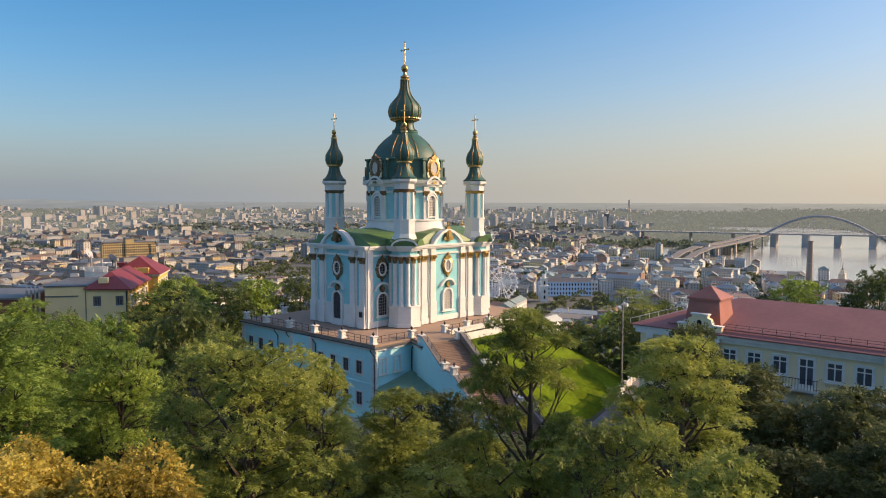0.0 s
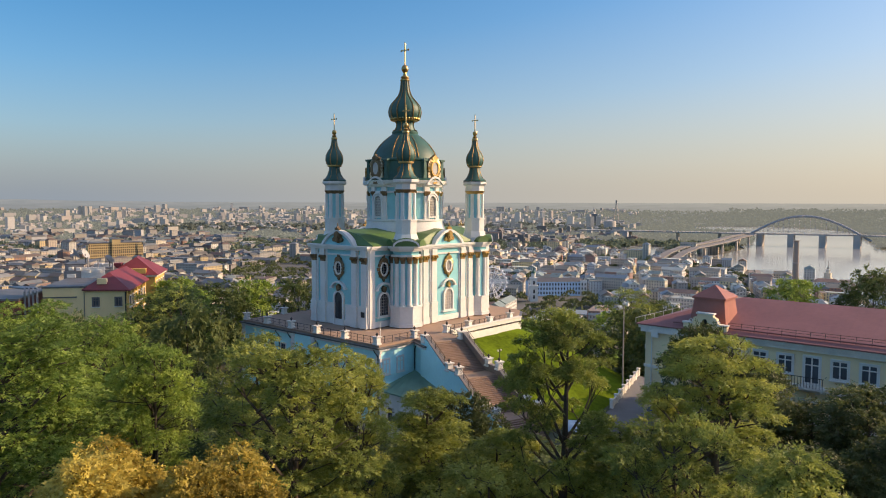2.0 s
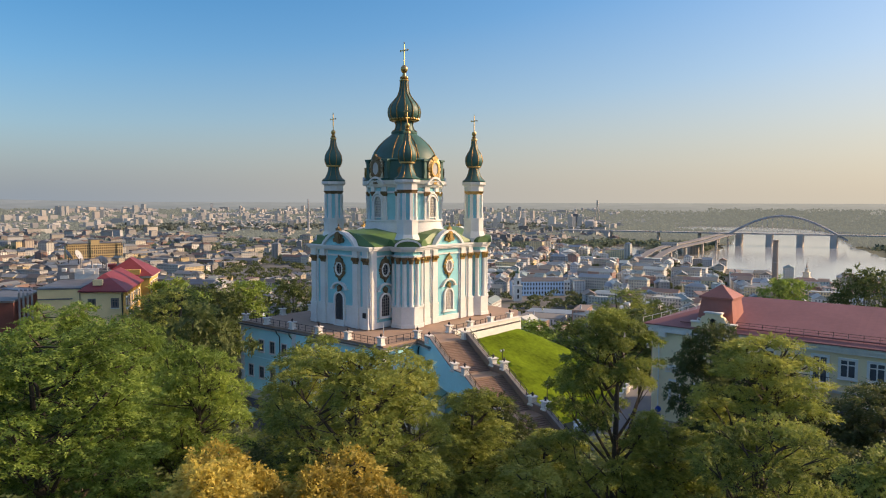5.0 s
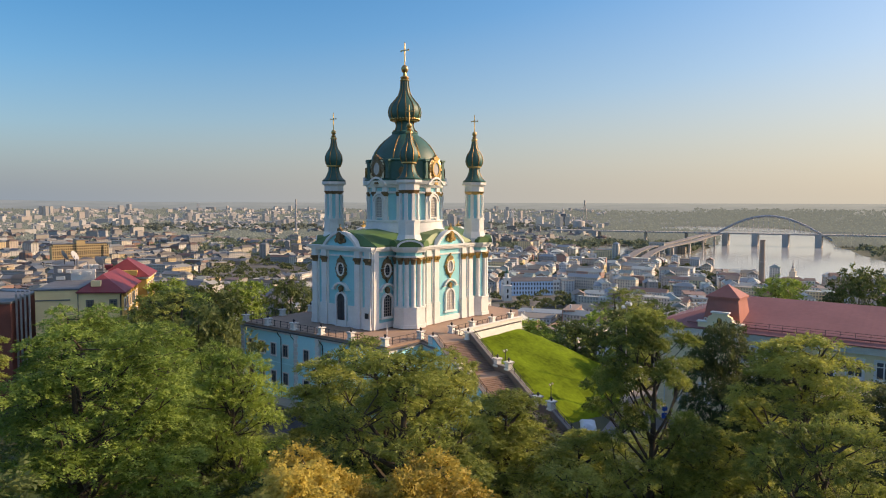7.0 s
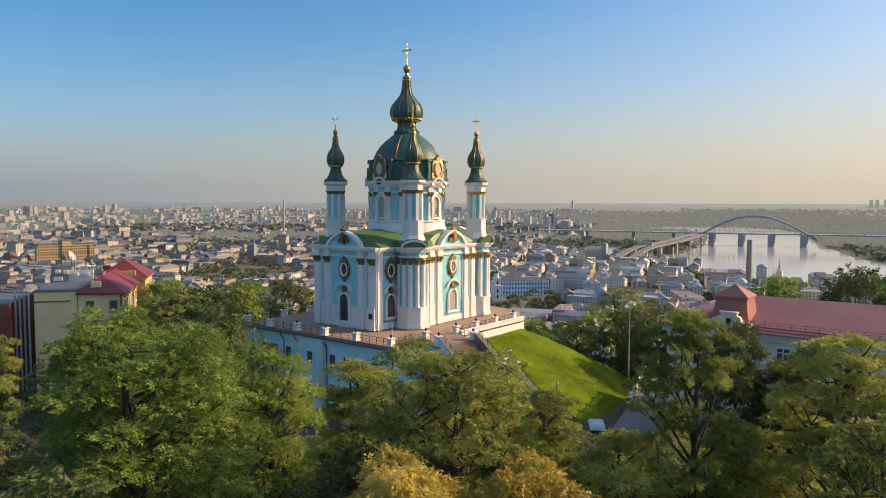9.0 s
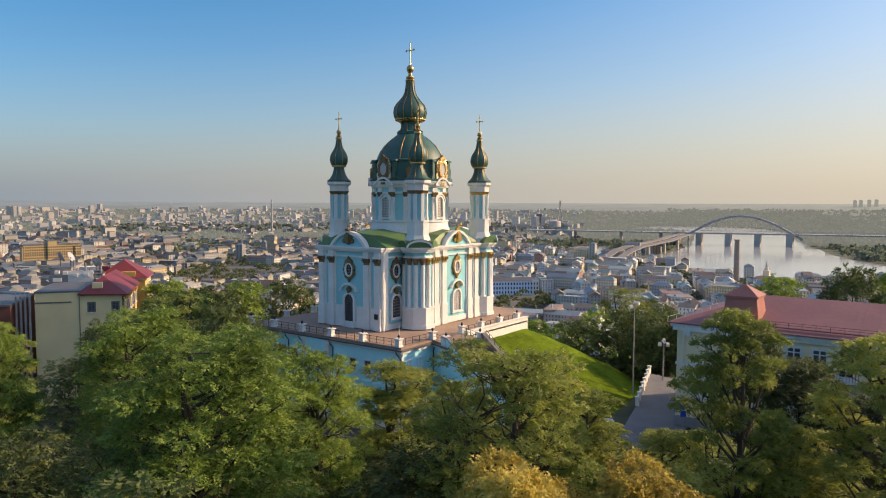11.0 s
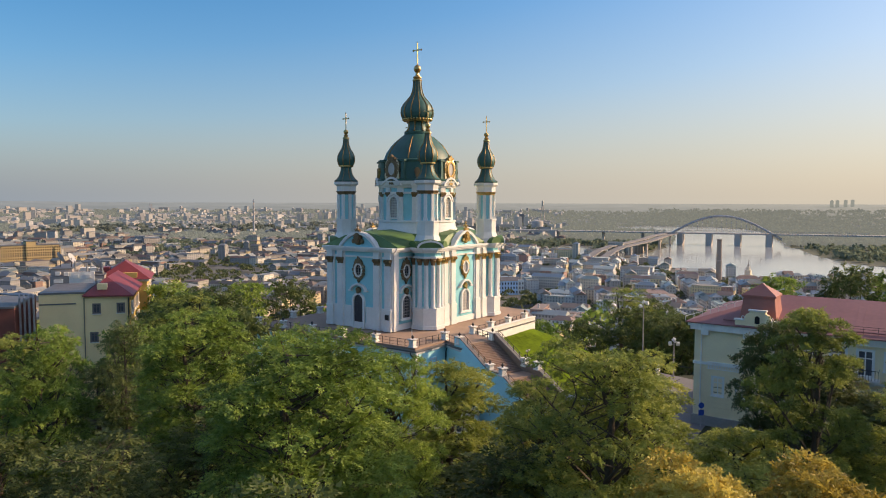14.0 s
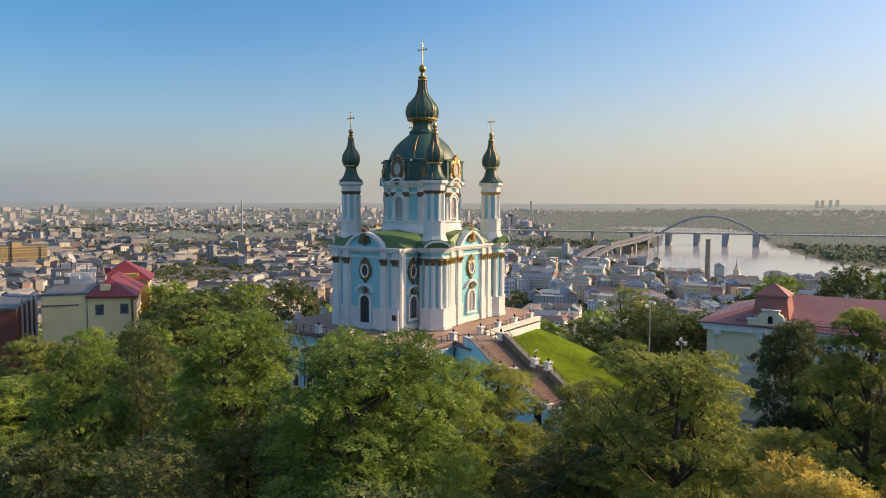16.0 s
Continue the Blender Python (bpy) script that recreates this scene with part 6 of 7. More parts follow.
# river and harbour basin
RIVER = [(1108, 400), (1293, 431), (1504, 447), (1833, 527), (2350, 680), (2568, 849), (2696, 1024), (2908, 1095), (3060, 1000), (3120, 800), (3050, 640), (2772, 470), (2183, 327), (1690, 198), (1449, 116), (1304, 46), (1230, -40), (1040, -90), (930, 20), (915, 115), (931, 174), (1021, 255), (1062, 304)]
BASIN = [(1359, 662), (1460, 680), (1500, 611), (1246, 503), (1158, 501), (1233, 586)]
WATER = bpy.data.materials.new("river_water")
WATER.use_nodes = True
wb = WATER.node_tree.nodes["Principled BSDF"]
wb.inputs["Base Color"].default_value, wb.inputs["Roughness"].default_value = (0.42, 0.42, 0.39, 1), 0.12
wx, wbp = WATER.node_tree.nodes.new("ShaderNodeTexNoise"), WATER.node_tree.nodes.new("ShaderNodeBump")
wgeo = WATER.node_tree.nodes.new("ShaderNodeNewGeometry")
WATER.node_tree.links.new(wgeo.outputs["Position"], wx.inputs["Vector"])
wx.inputs["Scale"].default_value = 0.05
wbp.inputs["Strength"].default_value, wbp.inputs["Distance"].default_value = 0.012, 0.6
WATER.node_tree.links.new(wx.outputs[0], wbp.inputs["Height"])
WATER.node_tree.links.new(wbp.outputs[0], wb.inputs["Normal"])


def rough_shore(poly, step, amp, seed):
    out, rg = [], random.Random(seed)
    for (x0, y0), (x1, y1) in zip(poly, poly[1:] + poly[:1]):
        n = max(1, int(math.hypot(x1 - x0, y1 - y0) / step))
        for i in range(n):
            t = i / n
            out.append((x0 + (x1 - x0) * t + rg.uniform(-amp, amp), y0 + (y1 - y0) * t + rg.uniform(-amp, amp)))
    return out


for nm, poly, lab in (("water", RIVER, "wide calm river reflecting the pale morning sky"), ("water", BASIN, "small harbour basin beside the town")):
    q = rough_shore(poly, 60, 9, 3)
    wm = M()
    wm.v = [(x, y, max(PLAIN, ground_z(x, y)) + 1.2) for x, y in q]
    wm.f = [tuple(range(len(q)))]
    solid(nm, wm, WATER, lab, "river", kind="structure")

# houses
rc = random.Random(11)
ca, sa = math.cos(radians(17)), math.sin(radians(17))
walls, roofs, panes = M(), M(), M()
outer, outer_roofs = M(), M()
KEEP = [(470 * 1.07, 341 * 1.1, 32), (575, 345, 34), (600, 330, 34), (536, 334, 16), (855, 161, 14), (883, 131, 16), (434, 1098, 70), (511, 371, 36), (490, 350, 34), (555, 318, 36), (585, 308, 34), (530, 305, 30), (1060, 626, 30), (1075, 484, 42)]


def house_shell(x, y, z, w, d, h, kind, ang, wm_, rm_, pm_, floors, detail):
    m = pose(x, y, z, 0, 0, ang)
    wm_.box(-w / 2, -d / 2, -6, w / 2, d / 2, h, m)
    if kind == "flat":
        rm_.box(-w / 2 - 0.15, -d / 2 - 0.15, h, w / 2 + 0.15, d / 2 + 0.15, h + 0.5, m)
    else:
        o, rise = 0.5, min(d * 0.3, 4.0)
        inset = d * 0.42 if kind == "hip" else 0.0
        p = [(-w / 2 - o, -d / 2 - o, h), (w / 2 + o, -d / 2 - o, h), (w / 2 + o, d / 2 + o, h), (-w / 2 - o, d / 2 + o, h), (-w / 2 + inset - o, 0, h + rise), (w / 2 - inset + o, 0, h + rise)]
        rm_.add([m @ Vector(q) for q in p], [(3, 2, 1, 0), (0, 1, 5, 4), (1, 2, 5), (2, 3, 4, 5), (3, 0, 4)])
    if detail:
        fh = h / floors
        ww, wh = (1.15, 1.7) if detail == 2 else (1.7, 1.9)
        step = 2.6 if detail == 2 else 4.2
        for sx, L, off in (((1, 0), w, d / 2), ((-1, 0), w, d / 2), ((0, 1), d, w / 2), ((0, -1), d, w / 2)):
            # only the sides turned to the hill are glazed
            n = Vector((0, -1 if sx[0] == 1 else 1)) if sx[0] else Vector((1 if sx[1] == 1 else -1, 0))
            nw = Matrix.Rotation(radians(ang), 2) @ n
            if nw.dot(Vector((CX - x, CY - y)).normalized()) < 0.12:
                continue
            k = max(1, int((L - 1.5) / step))
            for f in range(floors):
                zc = f * fh + fh * 0.55
                for i in range(k):
                    t = (i + 0.5) / k * (L - 1.2) - (L - 1.2) / 2
                    c = n * (off + 0.03)
                    along = Vector((-n.y, n.x))
                    q = [c + along * (t - ww / 2), c + along * (t + ww / 2)]
                    pm_.add([m @ Vector((q[0].x, q[0].y, zc - wh / 2)), m @ Vector((q[1].x, q[1].y, zc - wh / 2)), m @ Vector((q[1].x, q[1].y, zc + wh / 2)), m @ Vector((q[0].x, q[0].y, zc + wh / 2))], [(0, 1, 2, 3)])


tree_spots, plots = [], []
PITCHU, PITCHV = 74.0, 66.0
WALL_LINE = 7.0                           # half a street


def town_plan(u, v):
    """Where a point of the street plan lies, u and v counted in blocks: streets that bend with the ground."""
    gx, gy = u * PITCHU, v * PITCHV
    x, y = CX + ca * gx - sa * gy, CY + sa * gx + ca * gy
    bend = Vector(noise.noise_vector((x * 0.0016, y * 0.0016, 3)))
    return Vector((x + bend.x * 130, y + bend.y * 130))


def free(x, y):
    return not (inside(RIVER, x, y) or inside(BASIN, x, y) or any(math.hypot(x - kx, y - ky) < kr for kx, ky, kr in KEEP))


def polar(x, y):
    return math.hypot(x - CX, y - CY), math.degrees(math.atan2(y - CY, x - CX))


def put_house(x, y, w, d, floors, ang, kind):
    r, az = polar(x, y)
    if 470 < r < 4250 and -4 < az < 80 and free(x, y):
        plots.append((r, x, y, w, d, floors * 3.0 + rc.uniform(0, 1.6), kind, ang, floors))


for iu in range(-14, 64):
    for iv in range(-10, 74):
        mid = town_plan(iu + 0.5, iv + 0.5)
        r, az = polar(*mid)
        if not (440 < r < 4250 and -5 < az < 81):
            continue
        c00, c10, c11, c01 = (town_plan(iu + i, iv + j) for i, j in ((0, 0), (1, 0), (1, 1), (0, 1)))
        east = az < 26 and r > 1500 or az < 12 and r > 1050      # wooded far bank
        built = 0.0 if east else 0.94 if r < 1500 else 0.8 if r < 2000 else 0.6 if r < 2700 else 0.42
        green = 0.5 + 0.5 * noise.noise((mid.x * 0.003, mid.y * 0.003, 7))
        if green > 0.68:
            built *= 0.4

        def within(a, b):
            e0, e1 = c00.lerp(c10, a), c01.lerp(c11, a)
            return e0.lerp(e1, b)
        n_trees = 6 if rc.random() < built else 16 if not east else 9
        if n_trees == 6:
            style = rc.random()
            base = rc.choice((2, 3, 3, 4, 4, 5)) if r < 1600 else rc.choice((2, 3, 5, 5))
            if style < (0.12 if r < 1500 else 0.5):
                # one or two large halls or slabs with trees about them
                ang = math.degrees(math.atan2((c10 - c00).y, (c10 - c00).x)) + rc.choice((0, 0, 90))
                for k in range(rc.choice((1, 2, 2))):
                    p = within(0.3 + 0.4 * k + rc.uniform(-0.08, 0.08), rc.uniform(0.3, 0.7))
                    if r > 2300 and rc.random() < 0.45:
                        put_house(p.x, p.y, rc.uniform(26, 58), rc.uniform(12, 15), rc.choice((5, 7, 9)), ang, "flat")
                    else:
                        put_house(p.x, p.y, rc.uniform(24, 46), rc.uniform(14, 26), rc.choice((1, 2, 3, 4)), ang, rc.choice(("flat", "flat", "hip")))
                n_trees = 8
            else:
                for a_, b_ in ((c00, c10), (c10, c11), (c11, c01), (c01, c00)):
                    e = (b_ - a_)
                    L_, e = e.length, e.normalized()
                    n_in = Vector((-e.y, e.x))
                    at = WALL_LINE
                    while at < L_ - WALL_LINE - 6:
                        w = min(rc.choice((11, 14, 17, 22, 28, 36)), L_ - WALL_LINE - at)
                        d = rc.uniform(10, 14)
                        if rc.random() < 0.86 and w > 7:
                            p = a_ + e * (at + w / 2) + n_in * (WALL_LINE + d / 2 + (rc.uniform(0, 3) if rc.random() < 0.25 else 0))
                            fl_ = max(1, base + rc.choice((-1, 0, 0, 0, 1)))
                            if r > 1300 and rc.random() < 0.05:
                                fl_ = rc.choice((7, 9))
                            put_house(p.x, p.y, w - 0.1, d, fl_, math.degrees(math.atan2(e.y, e.x)), rc.choice(("hip", "gable", "gable", "flat", "flat") if r < 1500 else ("hip", "gable", "flat")))
                        elif rc.random() < 0.8:
                            p = a_ + e * (at + w / 2) + n_in * 12
                            tree_spots.append((p.x, p.y, r))
                        at += w
                for k in range(rc.choice((1, 2, 3))):
                    p = within(rc.uniform(0.36, 0.64), rc.uniform(0.36, 0.64))
                    put_house(p.x, p.y, rc.uniform(7, 18), rc.uniform(6, 10), rc.choice((1, 1, 2)), math.degrees(math.atan2((c10 - c00).y, (c10 - c00).x)) + rc.choice((0, 90)), rc.choice(("gable", "flat")))
                for k in range(4 if r < 1500 else 2):        # trees in the street
                    if rc.random() < 0.5:
                        p = within(rc.random(), 0.02) if k % 2 else within(0.02, rc.random())
                        tree_spots.append((p.x, p.y, r))
        for k in range(n_trees):
            p = within(rc.uniform(0.05, 0.95), rc.uniform(0.05, 0.95)) if n_trees > 6 else within(rc.uniform(0.3, 0.7), rc.uniform(0.3, 0.7))
            if free(p.x, p.y) or r < 900 and math.hypot(p.x - 593, p.y - 342) > 34 and math.hypot(p.x - 511, p.y - 371) > 30 and not inside(RIVER, p.x, p.y):
                tree_spots.append((p.x, p.y, r))

plots.sort()
near_houses, hazy, hazy_roofs, quay, quay_roofs = [], M(), M(), M(), M()
thin = random.Random(31)
for r, x, y, w, d, h, kind, ang, floors in plots:
    z = ground_z(x, y)
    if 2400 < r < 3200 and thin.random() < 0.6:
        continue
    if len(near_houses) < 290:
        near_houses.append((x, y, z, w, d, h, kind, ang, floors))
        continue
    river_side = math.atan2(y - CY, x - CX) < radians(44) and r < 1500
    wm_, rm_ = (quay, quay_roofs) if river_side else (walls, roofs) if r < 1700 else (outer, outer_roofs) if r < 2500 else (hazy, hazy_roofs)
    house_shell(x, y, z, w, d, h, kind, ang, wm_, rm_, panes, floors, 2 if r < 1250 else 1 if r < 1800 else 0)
    if r < 1500:
        m = pose(x, y, z + h, 0, 0, ang)
        for k in range(rc.choice((0, 1, 1, 2, 3))):
            bx, by, bs = rc.uniform(-0.4, 0.4) * w, rc.uniform(-0.2, 0.2) * d, rc.uniform(0.5, 1.3)
            rm_.box(bx - bs, by - 0.6, -0.3, bx + bs, by + 0.6, 1.6 + (2.2 if kind != "flat" else 0.6) * rc.random(), m)

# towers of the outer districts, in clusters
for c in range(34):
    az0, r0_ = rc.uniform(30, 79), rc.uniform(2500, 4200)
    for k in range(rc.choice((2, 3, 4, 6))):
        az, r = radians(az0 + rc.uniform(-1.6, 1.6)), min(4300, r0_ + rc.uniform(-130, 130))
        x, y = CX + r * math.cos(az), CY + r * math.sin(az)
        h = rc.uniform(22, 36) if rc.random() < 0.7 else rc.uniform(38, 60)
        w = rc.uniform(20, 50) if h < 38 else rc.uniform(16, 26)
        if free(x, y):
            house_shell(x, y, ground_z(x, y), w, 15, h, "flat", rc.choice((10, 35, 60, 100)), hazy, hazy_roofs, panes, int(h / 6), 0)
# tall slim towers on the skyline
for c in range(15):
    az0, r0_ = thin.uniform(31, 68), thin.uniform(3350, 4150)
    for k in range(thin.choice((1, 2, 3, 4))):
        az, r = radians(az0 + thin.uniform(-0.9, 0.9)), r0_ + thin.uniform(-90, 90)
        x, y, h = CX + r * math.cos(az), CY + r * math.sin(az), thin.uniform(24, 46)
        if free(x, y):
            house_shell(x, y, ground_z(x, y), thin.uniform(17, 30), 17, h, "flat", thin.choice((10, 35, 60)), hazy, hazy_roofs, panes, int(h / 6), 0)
# bluish emission paints the haze onto the far blocks
HAZYW = palette("haze_glow_plaster", [(0.22, 0.21, 0.20), (0.30, 0.27, 0.24), (0.36, 0.34, 0.32), (0.18, 0.17, 0.17), (0.27, 0.23, 0.20), (0.16, 0.15, 0.15)])
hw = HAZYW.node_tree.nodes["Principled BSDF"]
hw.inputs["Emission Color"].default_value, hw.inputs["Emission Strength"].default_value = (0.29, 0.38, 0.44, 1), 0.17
solid("backdrop", hazy, HAZYW, "distant blocks of flats, the morning haze painted on as a glow", "backdrop", kind="stuff")
solid("backdrop", hazy_roofs, HAZYW, "flat roofs of distant blocks, the haze painted on as a glow", "backdrop", kind="stuff")
# riverside colours are brightened in place of the bright haze towards the sun
solid("riverside_houses", quay, palette("haze_lifted_plaster", [tuple(min(0.85, 1.2 * k) for k in c) for c in WALLC]), "plastered houses of the riverside quarter, colours lifted for haze", "town", kind="stuff")
solid("riverside_roofs", quay_roofs, palette("haze_lifted_roofing", [(1.04 * c[0], 1.08 * c[1], 1.0 * c[2]) for c in ROOFC], rough=0.65), "grey and brown roofs of the riverside quarter, colours lifted for haze", "town", kind="stuff")
solid("outer_district", outer, FW, "pale blocks of flats of the outer districts", "town", kind="stuff")
solid("outer_roofs", outer_roofs, CR, "flat grey roofs of the outer districts", "town", kind="stuff")
solid("town_houses", walls, CW, "plastered town houses stretching over the plain", "town", kind="stuff")
solid("town_roofs", roofs, CR, "grey and red roofs of the town", "town", kind="stuff")
solid("town_windows", panes, TOWNGLASS, "dark windows of the town houses", "town", kind="stuff")
for x, y, z, w, d, h, kind, ang, floors in near_houses:
    a, b, c = M(), M(), M()
    house_shell(0, 0, 0, w, d, h, kind, 0, a, b, M(), floors, 0)
    house_shell(x, y, z, w, d, h, kind, ang, M(), M(), c, floors, 2)
    t = thing("town_house", "plastered town house with a %s roof" % ("flat" if kind == "flat" else "pitched metal"), "house", (x, y, z), ang, group="houses of the lower town")
    part("wall", a, HW, t)
    part("roof", b, HR, t)
    if rc.random() < 0.6:
        part("chimney", M().box(w * 0.2, -0.6, h, w * 0.2 + 1.2, 0.6, h + 3.6), HW, t)
    if c.f:
        inv = pose(x, y, z, 0, 0, ang).inverted()
        c.v = [tuple(inv @ Vector(p)) for p in c.v]
        part("glazing", c, TOWNGLASS, t)["kind"] = "stuff"


# town trees and far woods
def clumps(name, spots, mat, label, leaf, per, seed):
    rg = np.random.default_rng(seed)
    pos, rad = [], []
    for x, y, rr, zz in spots:
        pos.append((x, y, zz))
        rad.append(rr)
    pos, rad = np.array(pos), np.array(rad)
    n = len(pos) * per
    v = rg.normal(size=(n, 3))
    v /= np.linalg.norm(v, axis=1)[:, None]
    v[:, 2] = np.abs(v[:, 2]) * 0.9
    R = np.repeat(rad, per)[:, None]
    lump = (0.72 + 0.36 * rg.random(n))[:, None]
    P = np.repeat(pos, per, 0) + v * R * lump * np.array([1, 1, 0.85])
    A = rg.normal(size=(n, 3)) + v * 0.4
    A /= np.linalg.norm(A, axis=1)[:, None]
    B = np.cross(A, rg.normal(size=(n, 3)))
    B /= np.linalg.norm(B, axis=1)[:, None]
    h = R * leaf * (0.7 + 0.6 * rg.random((n, 1)))
    q = np.stack([P - A * h, P + B * h * 0.6, P + A * h, P - B * h * 0.6], 1).reshape(-1, 3)
    return tagged(new(name, quads_mesh(name, q, mat)), label, "trees", kind="stuff")


spots = []
for x, y, r in tree_spots:
    xx, yy = x + rc.uniform(-6, 6), y + rc.uniform(-6, 6)
    back = (Vector((xx, yy)) - Vector((CX, CY))).normalized() * (90 if r > 1500 else 0)
    if any(inside(RIVER, xx + i, yy + j) for i in (-14, 14) for j in (-14, 14)) or inside(BASIN, xx, yy) or inside(RIVER, xx + back.x, yy + back.y):
        continue
    if r < 1500:
        spots.append((xx, yy, rc.uniform(3.5, 6.5), ground_z(xx, yy) + rc.uniform(2, 5)))
    elif rc.random() < 0.7:
        spots.append((xx, yy, rc.uniform(8, 13), ground_z(xx, yy) + rc.uniform(1, 5)))
# more trees in the gaps between the houses of the old town
built = np.array([(q[1], q[2], 0.5 * math.hypot(q[3], q[4])) for q in plots])
rt = random.Random(58)
for i in range(1500):
    az, r = radians(rt.uniform(24, 66)), rt.uniform(420, 1290)
    x, y = CX + r * math.cos(az), CY + r * math.sin(az)
    if 1.0 < np.min(np.hypot(built[:, 0] - x, built[:, 1] - y) - built[:, 2]) < 9.0 and not inside(RIVER, x, y) and not inside(BASIN, x, y) and not any(math.hypot(x - a, y - b) < c for a, b, c in KEEP):
        spots.append((x, y, rt.uniform(3.5, 6.5), ground_z(x, y) + rt.uniform(3, 6)))
near_sp = [q for q in spots if math.hypot(q[0] - CX, q[1] - CY) < 1300]
far_sp = [q for q in spots if math.hypot(q[0] - CX, q[1] - CY) >= 1300]
clumps("town_trees", near_sp, TOWNTREE, "trees of streets and courtyards in the town", 0.34, 40, 4)
# haze over the distant woods is put in as a glow of the leaves
HAZEWOOD = leafy("haze_glow_foliage", (0.07, 0.085, 0.07), (0.08, 0.10, 0.08), (0.09, 0.11, 0.085), 0.3)
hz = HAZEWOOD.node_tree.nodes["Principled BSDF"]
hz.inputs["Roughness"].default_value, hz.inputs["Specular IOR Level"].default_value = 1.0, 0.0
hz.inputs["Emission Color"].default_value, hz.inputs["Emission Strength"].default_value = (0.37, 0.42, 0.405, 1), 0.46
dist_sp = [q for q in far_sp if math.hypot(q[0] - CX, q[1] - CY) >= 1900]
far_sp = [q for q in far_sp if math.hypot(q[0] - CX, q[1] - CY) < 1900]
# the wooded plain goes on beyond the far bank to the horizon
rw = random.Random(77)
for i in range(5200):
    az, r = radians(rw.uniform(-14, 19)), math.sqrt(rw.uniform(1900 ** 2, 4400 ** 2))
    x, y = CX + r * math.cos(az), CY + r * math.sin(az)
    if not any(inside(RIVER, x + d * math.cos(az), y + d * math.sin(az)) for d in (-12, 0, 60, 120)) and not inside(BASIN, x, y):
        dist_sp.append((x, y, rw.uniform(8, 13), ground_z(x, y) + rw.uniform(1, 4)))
# dark belt of woods before the outer districts
belt_sp = []
for i in range(1500):
    az, r = radians(rw.uniform(27, 66)), rw.uniform(2450, 3150)
    if noise.noise((az * 14, r * 0.004, 3)) > -0.12:
        x, y = CX + r * math.cos(az), CY + r * math.sin(az)
        belt_sp.append((x, y, rw.uniform(11, 18), ground_z(x, y) + rw.uniform(2, 7)))
BELTWOOD = leafy("shaded_belt_foliage", (0.13, 0.15, 0.13), (0.16, 0.185, 0.155), (0.19, 0.22, 0.175), 0.35)
bw = BELTWOOD.node_tree.nodes["Principled BSDF"]
bw.inputs["Roughness"].default_value, bw.inputs["Specular IOR Level"].default_value = 1.0, 0.0
clumps("far_woods", belt_sp, BELTWOOD, "dark belt of woods before the outer districts", 0.55, 12, 12)
clumps("backdrop", dist_sp, HAZEWOOD, "distant woods, the morning haze painted on as a glow", 0.7, 5, 10)
clumps("far_woods", far_sp, FARWOOD, "woods of the outer districts and the far bank", 0.5, 18, 9)
# the wooded slope between the hilltop and the town
spots = []
for i in range(700):
    s, q = rc.uniform(40, 330), rc.uniform(-260, 330)
    x, y = (s + q) / math.sqrt(2), (s - q) / math.sqrt(2)
    if math.hypot(x, y) < 34 or s > 300 or (q < -20 and s < 20):
        continue
    g = ground_z(x, y)
    top = 19 - math.hypot(x - CX, y - CY) * 0.135
    if g + 4 > top:
        continue
    spots.append((x, y, rc.uniform(4, 6.5), min(g + rc.uniform(5, 9), top - 4)))
clumps("slope_woods", spots, LEAF_G, "woods on the slope behind the church", 0.18, 120, 6)

# ---- arched bridge over the river ----
STEEL = material("blue_grey_steel", (0.35, 0.355, 0.37), 0.6, vary=0.1, bump=0)
CONC = material("pale_concrete", (0.46, 0.42, 0.38), 0.8, vary=0.12, grain=0.5, stains=0.05, bump=0)
bridge = thing("arch_bridge", "long road bridge with a blue-grey steel arch", "bridge")
BA, BB = Vector((1721.6, 497.0)), Vector((1778.8, 257.3))
bd = (BB - BA).normalized()
bn = Vector((bd.y, -bd.x))


def bpoint(s, z, off=0.0):
    p = BA + bd * s + bn * off
    return Vector((p.x, p.y, z))


L = (BB - BA).length
for off in (-10, 10):
    part("arch_rib", M().tube([bpoint(-13.4 + (L + 27) * i / 24, -67.2 + 56 * math.sin(math.pi * i / 24), off) for i in range(25)], 2.7, 8), STEEL, bridge)
    for i in range(2, 23):
        s = -13.4 + (L + 27) * i / 24
        top = -67.2 + 56 * math.sin(math.pi * i / 24)
        if top > -49.5:
            part("hanger", M().tube([bpoint(s, -52.7, off), bpoint(s, top, off)], 0.35, 4), STEEL, bridge)
dk = M()
dk.add([bpoint(s, z, o) for s in (-426, 582) for o in (-15.5, 15.5) for z in (-56.4, -53.2)], [(0, 1, 3, 2), (4, 6, 7, 5), (0, 2, 6, 4), (1, 5, 7, 3), (0, 4, 5, 1), (2, 3, 7, 6)])
part("deck", dk, CONC, bridge)
for i in range(110):
    part("truss_bar", M().tube([bpoint(-45 + i * 4.5, -53.2, -15.5), bpoint(-42.8 + i * 4.5, -48.8, -15.5)], 0.32, 4), STEEL, bridge)
part("truss_chord", M().tube([bpoint(-45, -48.8, -15.5), bpoint(448, -48.8, -15.5)], 0.45, 4), STEEL, bridge)
for s in (-27, 27, 95, 162, 233):
    for off in (-9, 9):
        part("pier", M().prism([(-7.8, -6.7), (7.8, -6.7), (7.8, 6.7), (-7.8, 6.7)], PLAIN - 2, -56.2, Matrix.Translation((bpoint(s, 0, off).x, bpoint(s, 0, off).y, 0))), CONC, bridge)
for s in (-67, -168, -290):
    part("pier", M().prism([(-3, -3), (3, -3), (3, 3), (-3, 3)], PLAIN - 2, -56.2, Matrix.Translation((bpoint(s, 0).x, bpoint(s, 0).y, 0))), CONC, bridge)
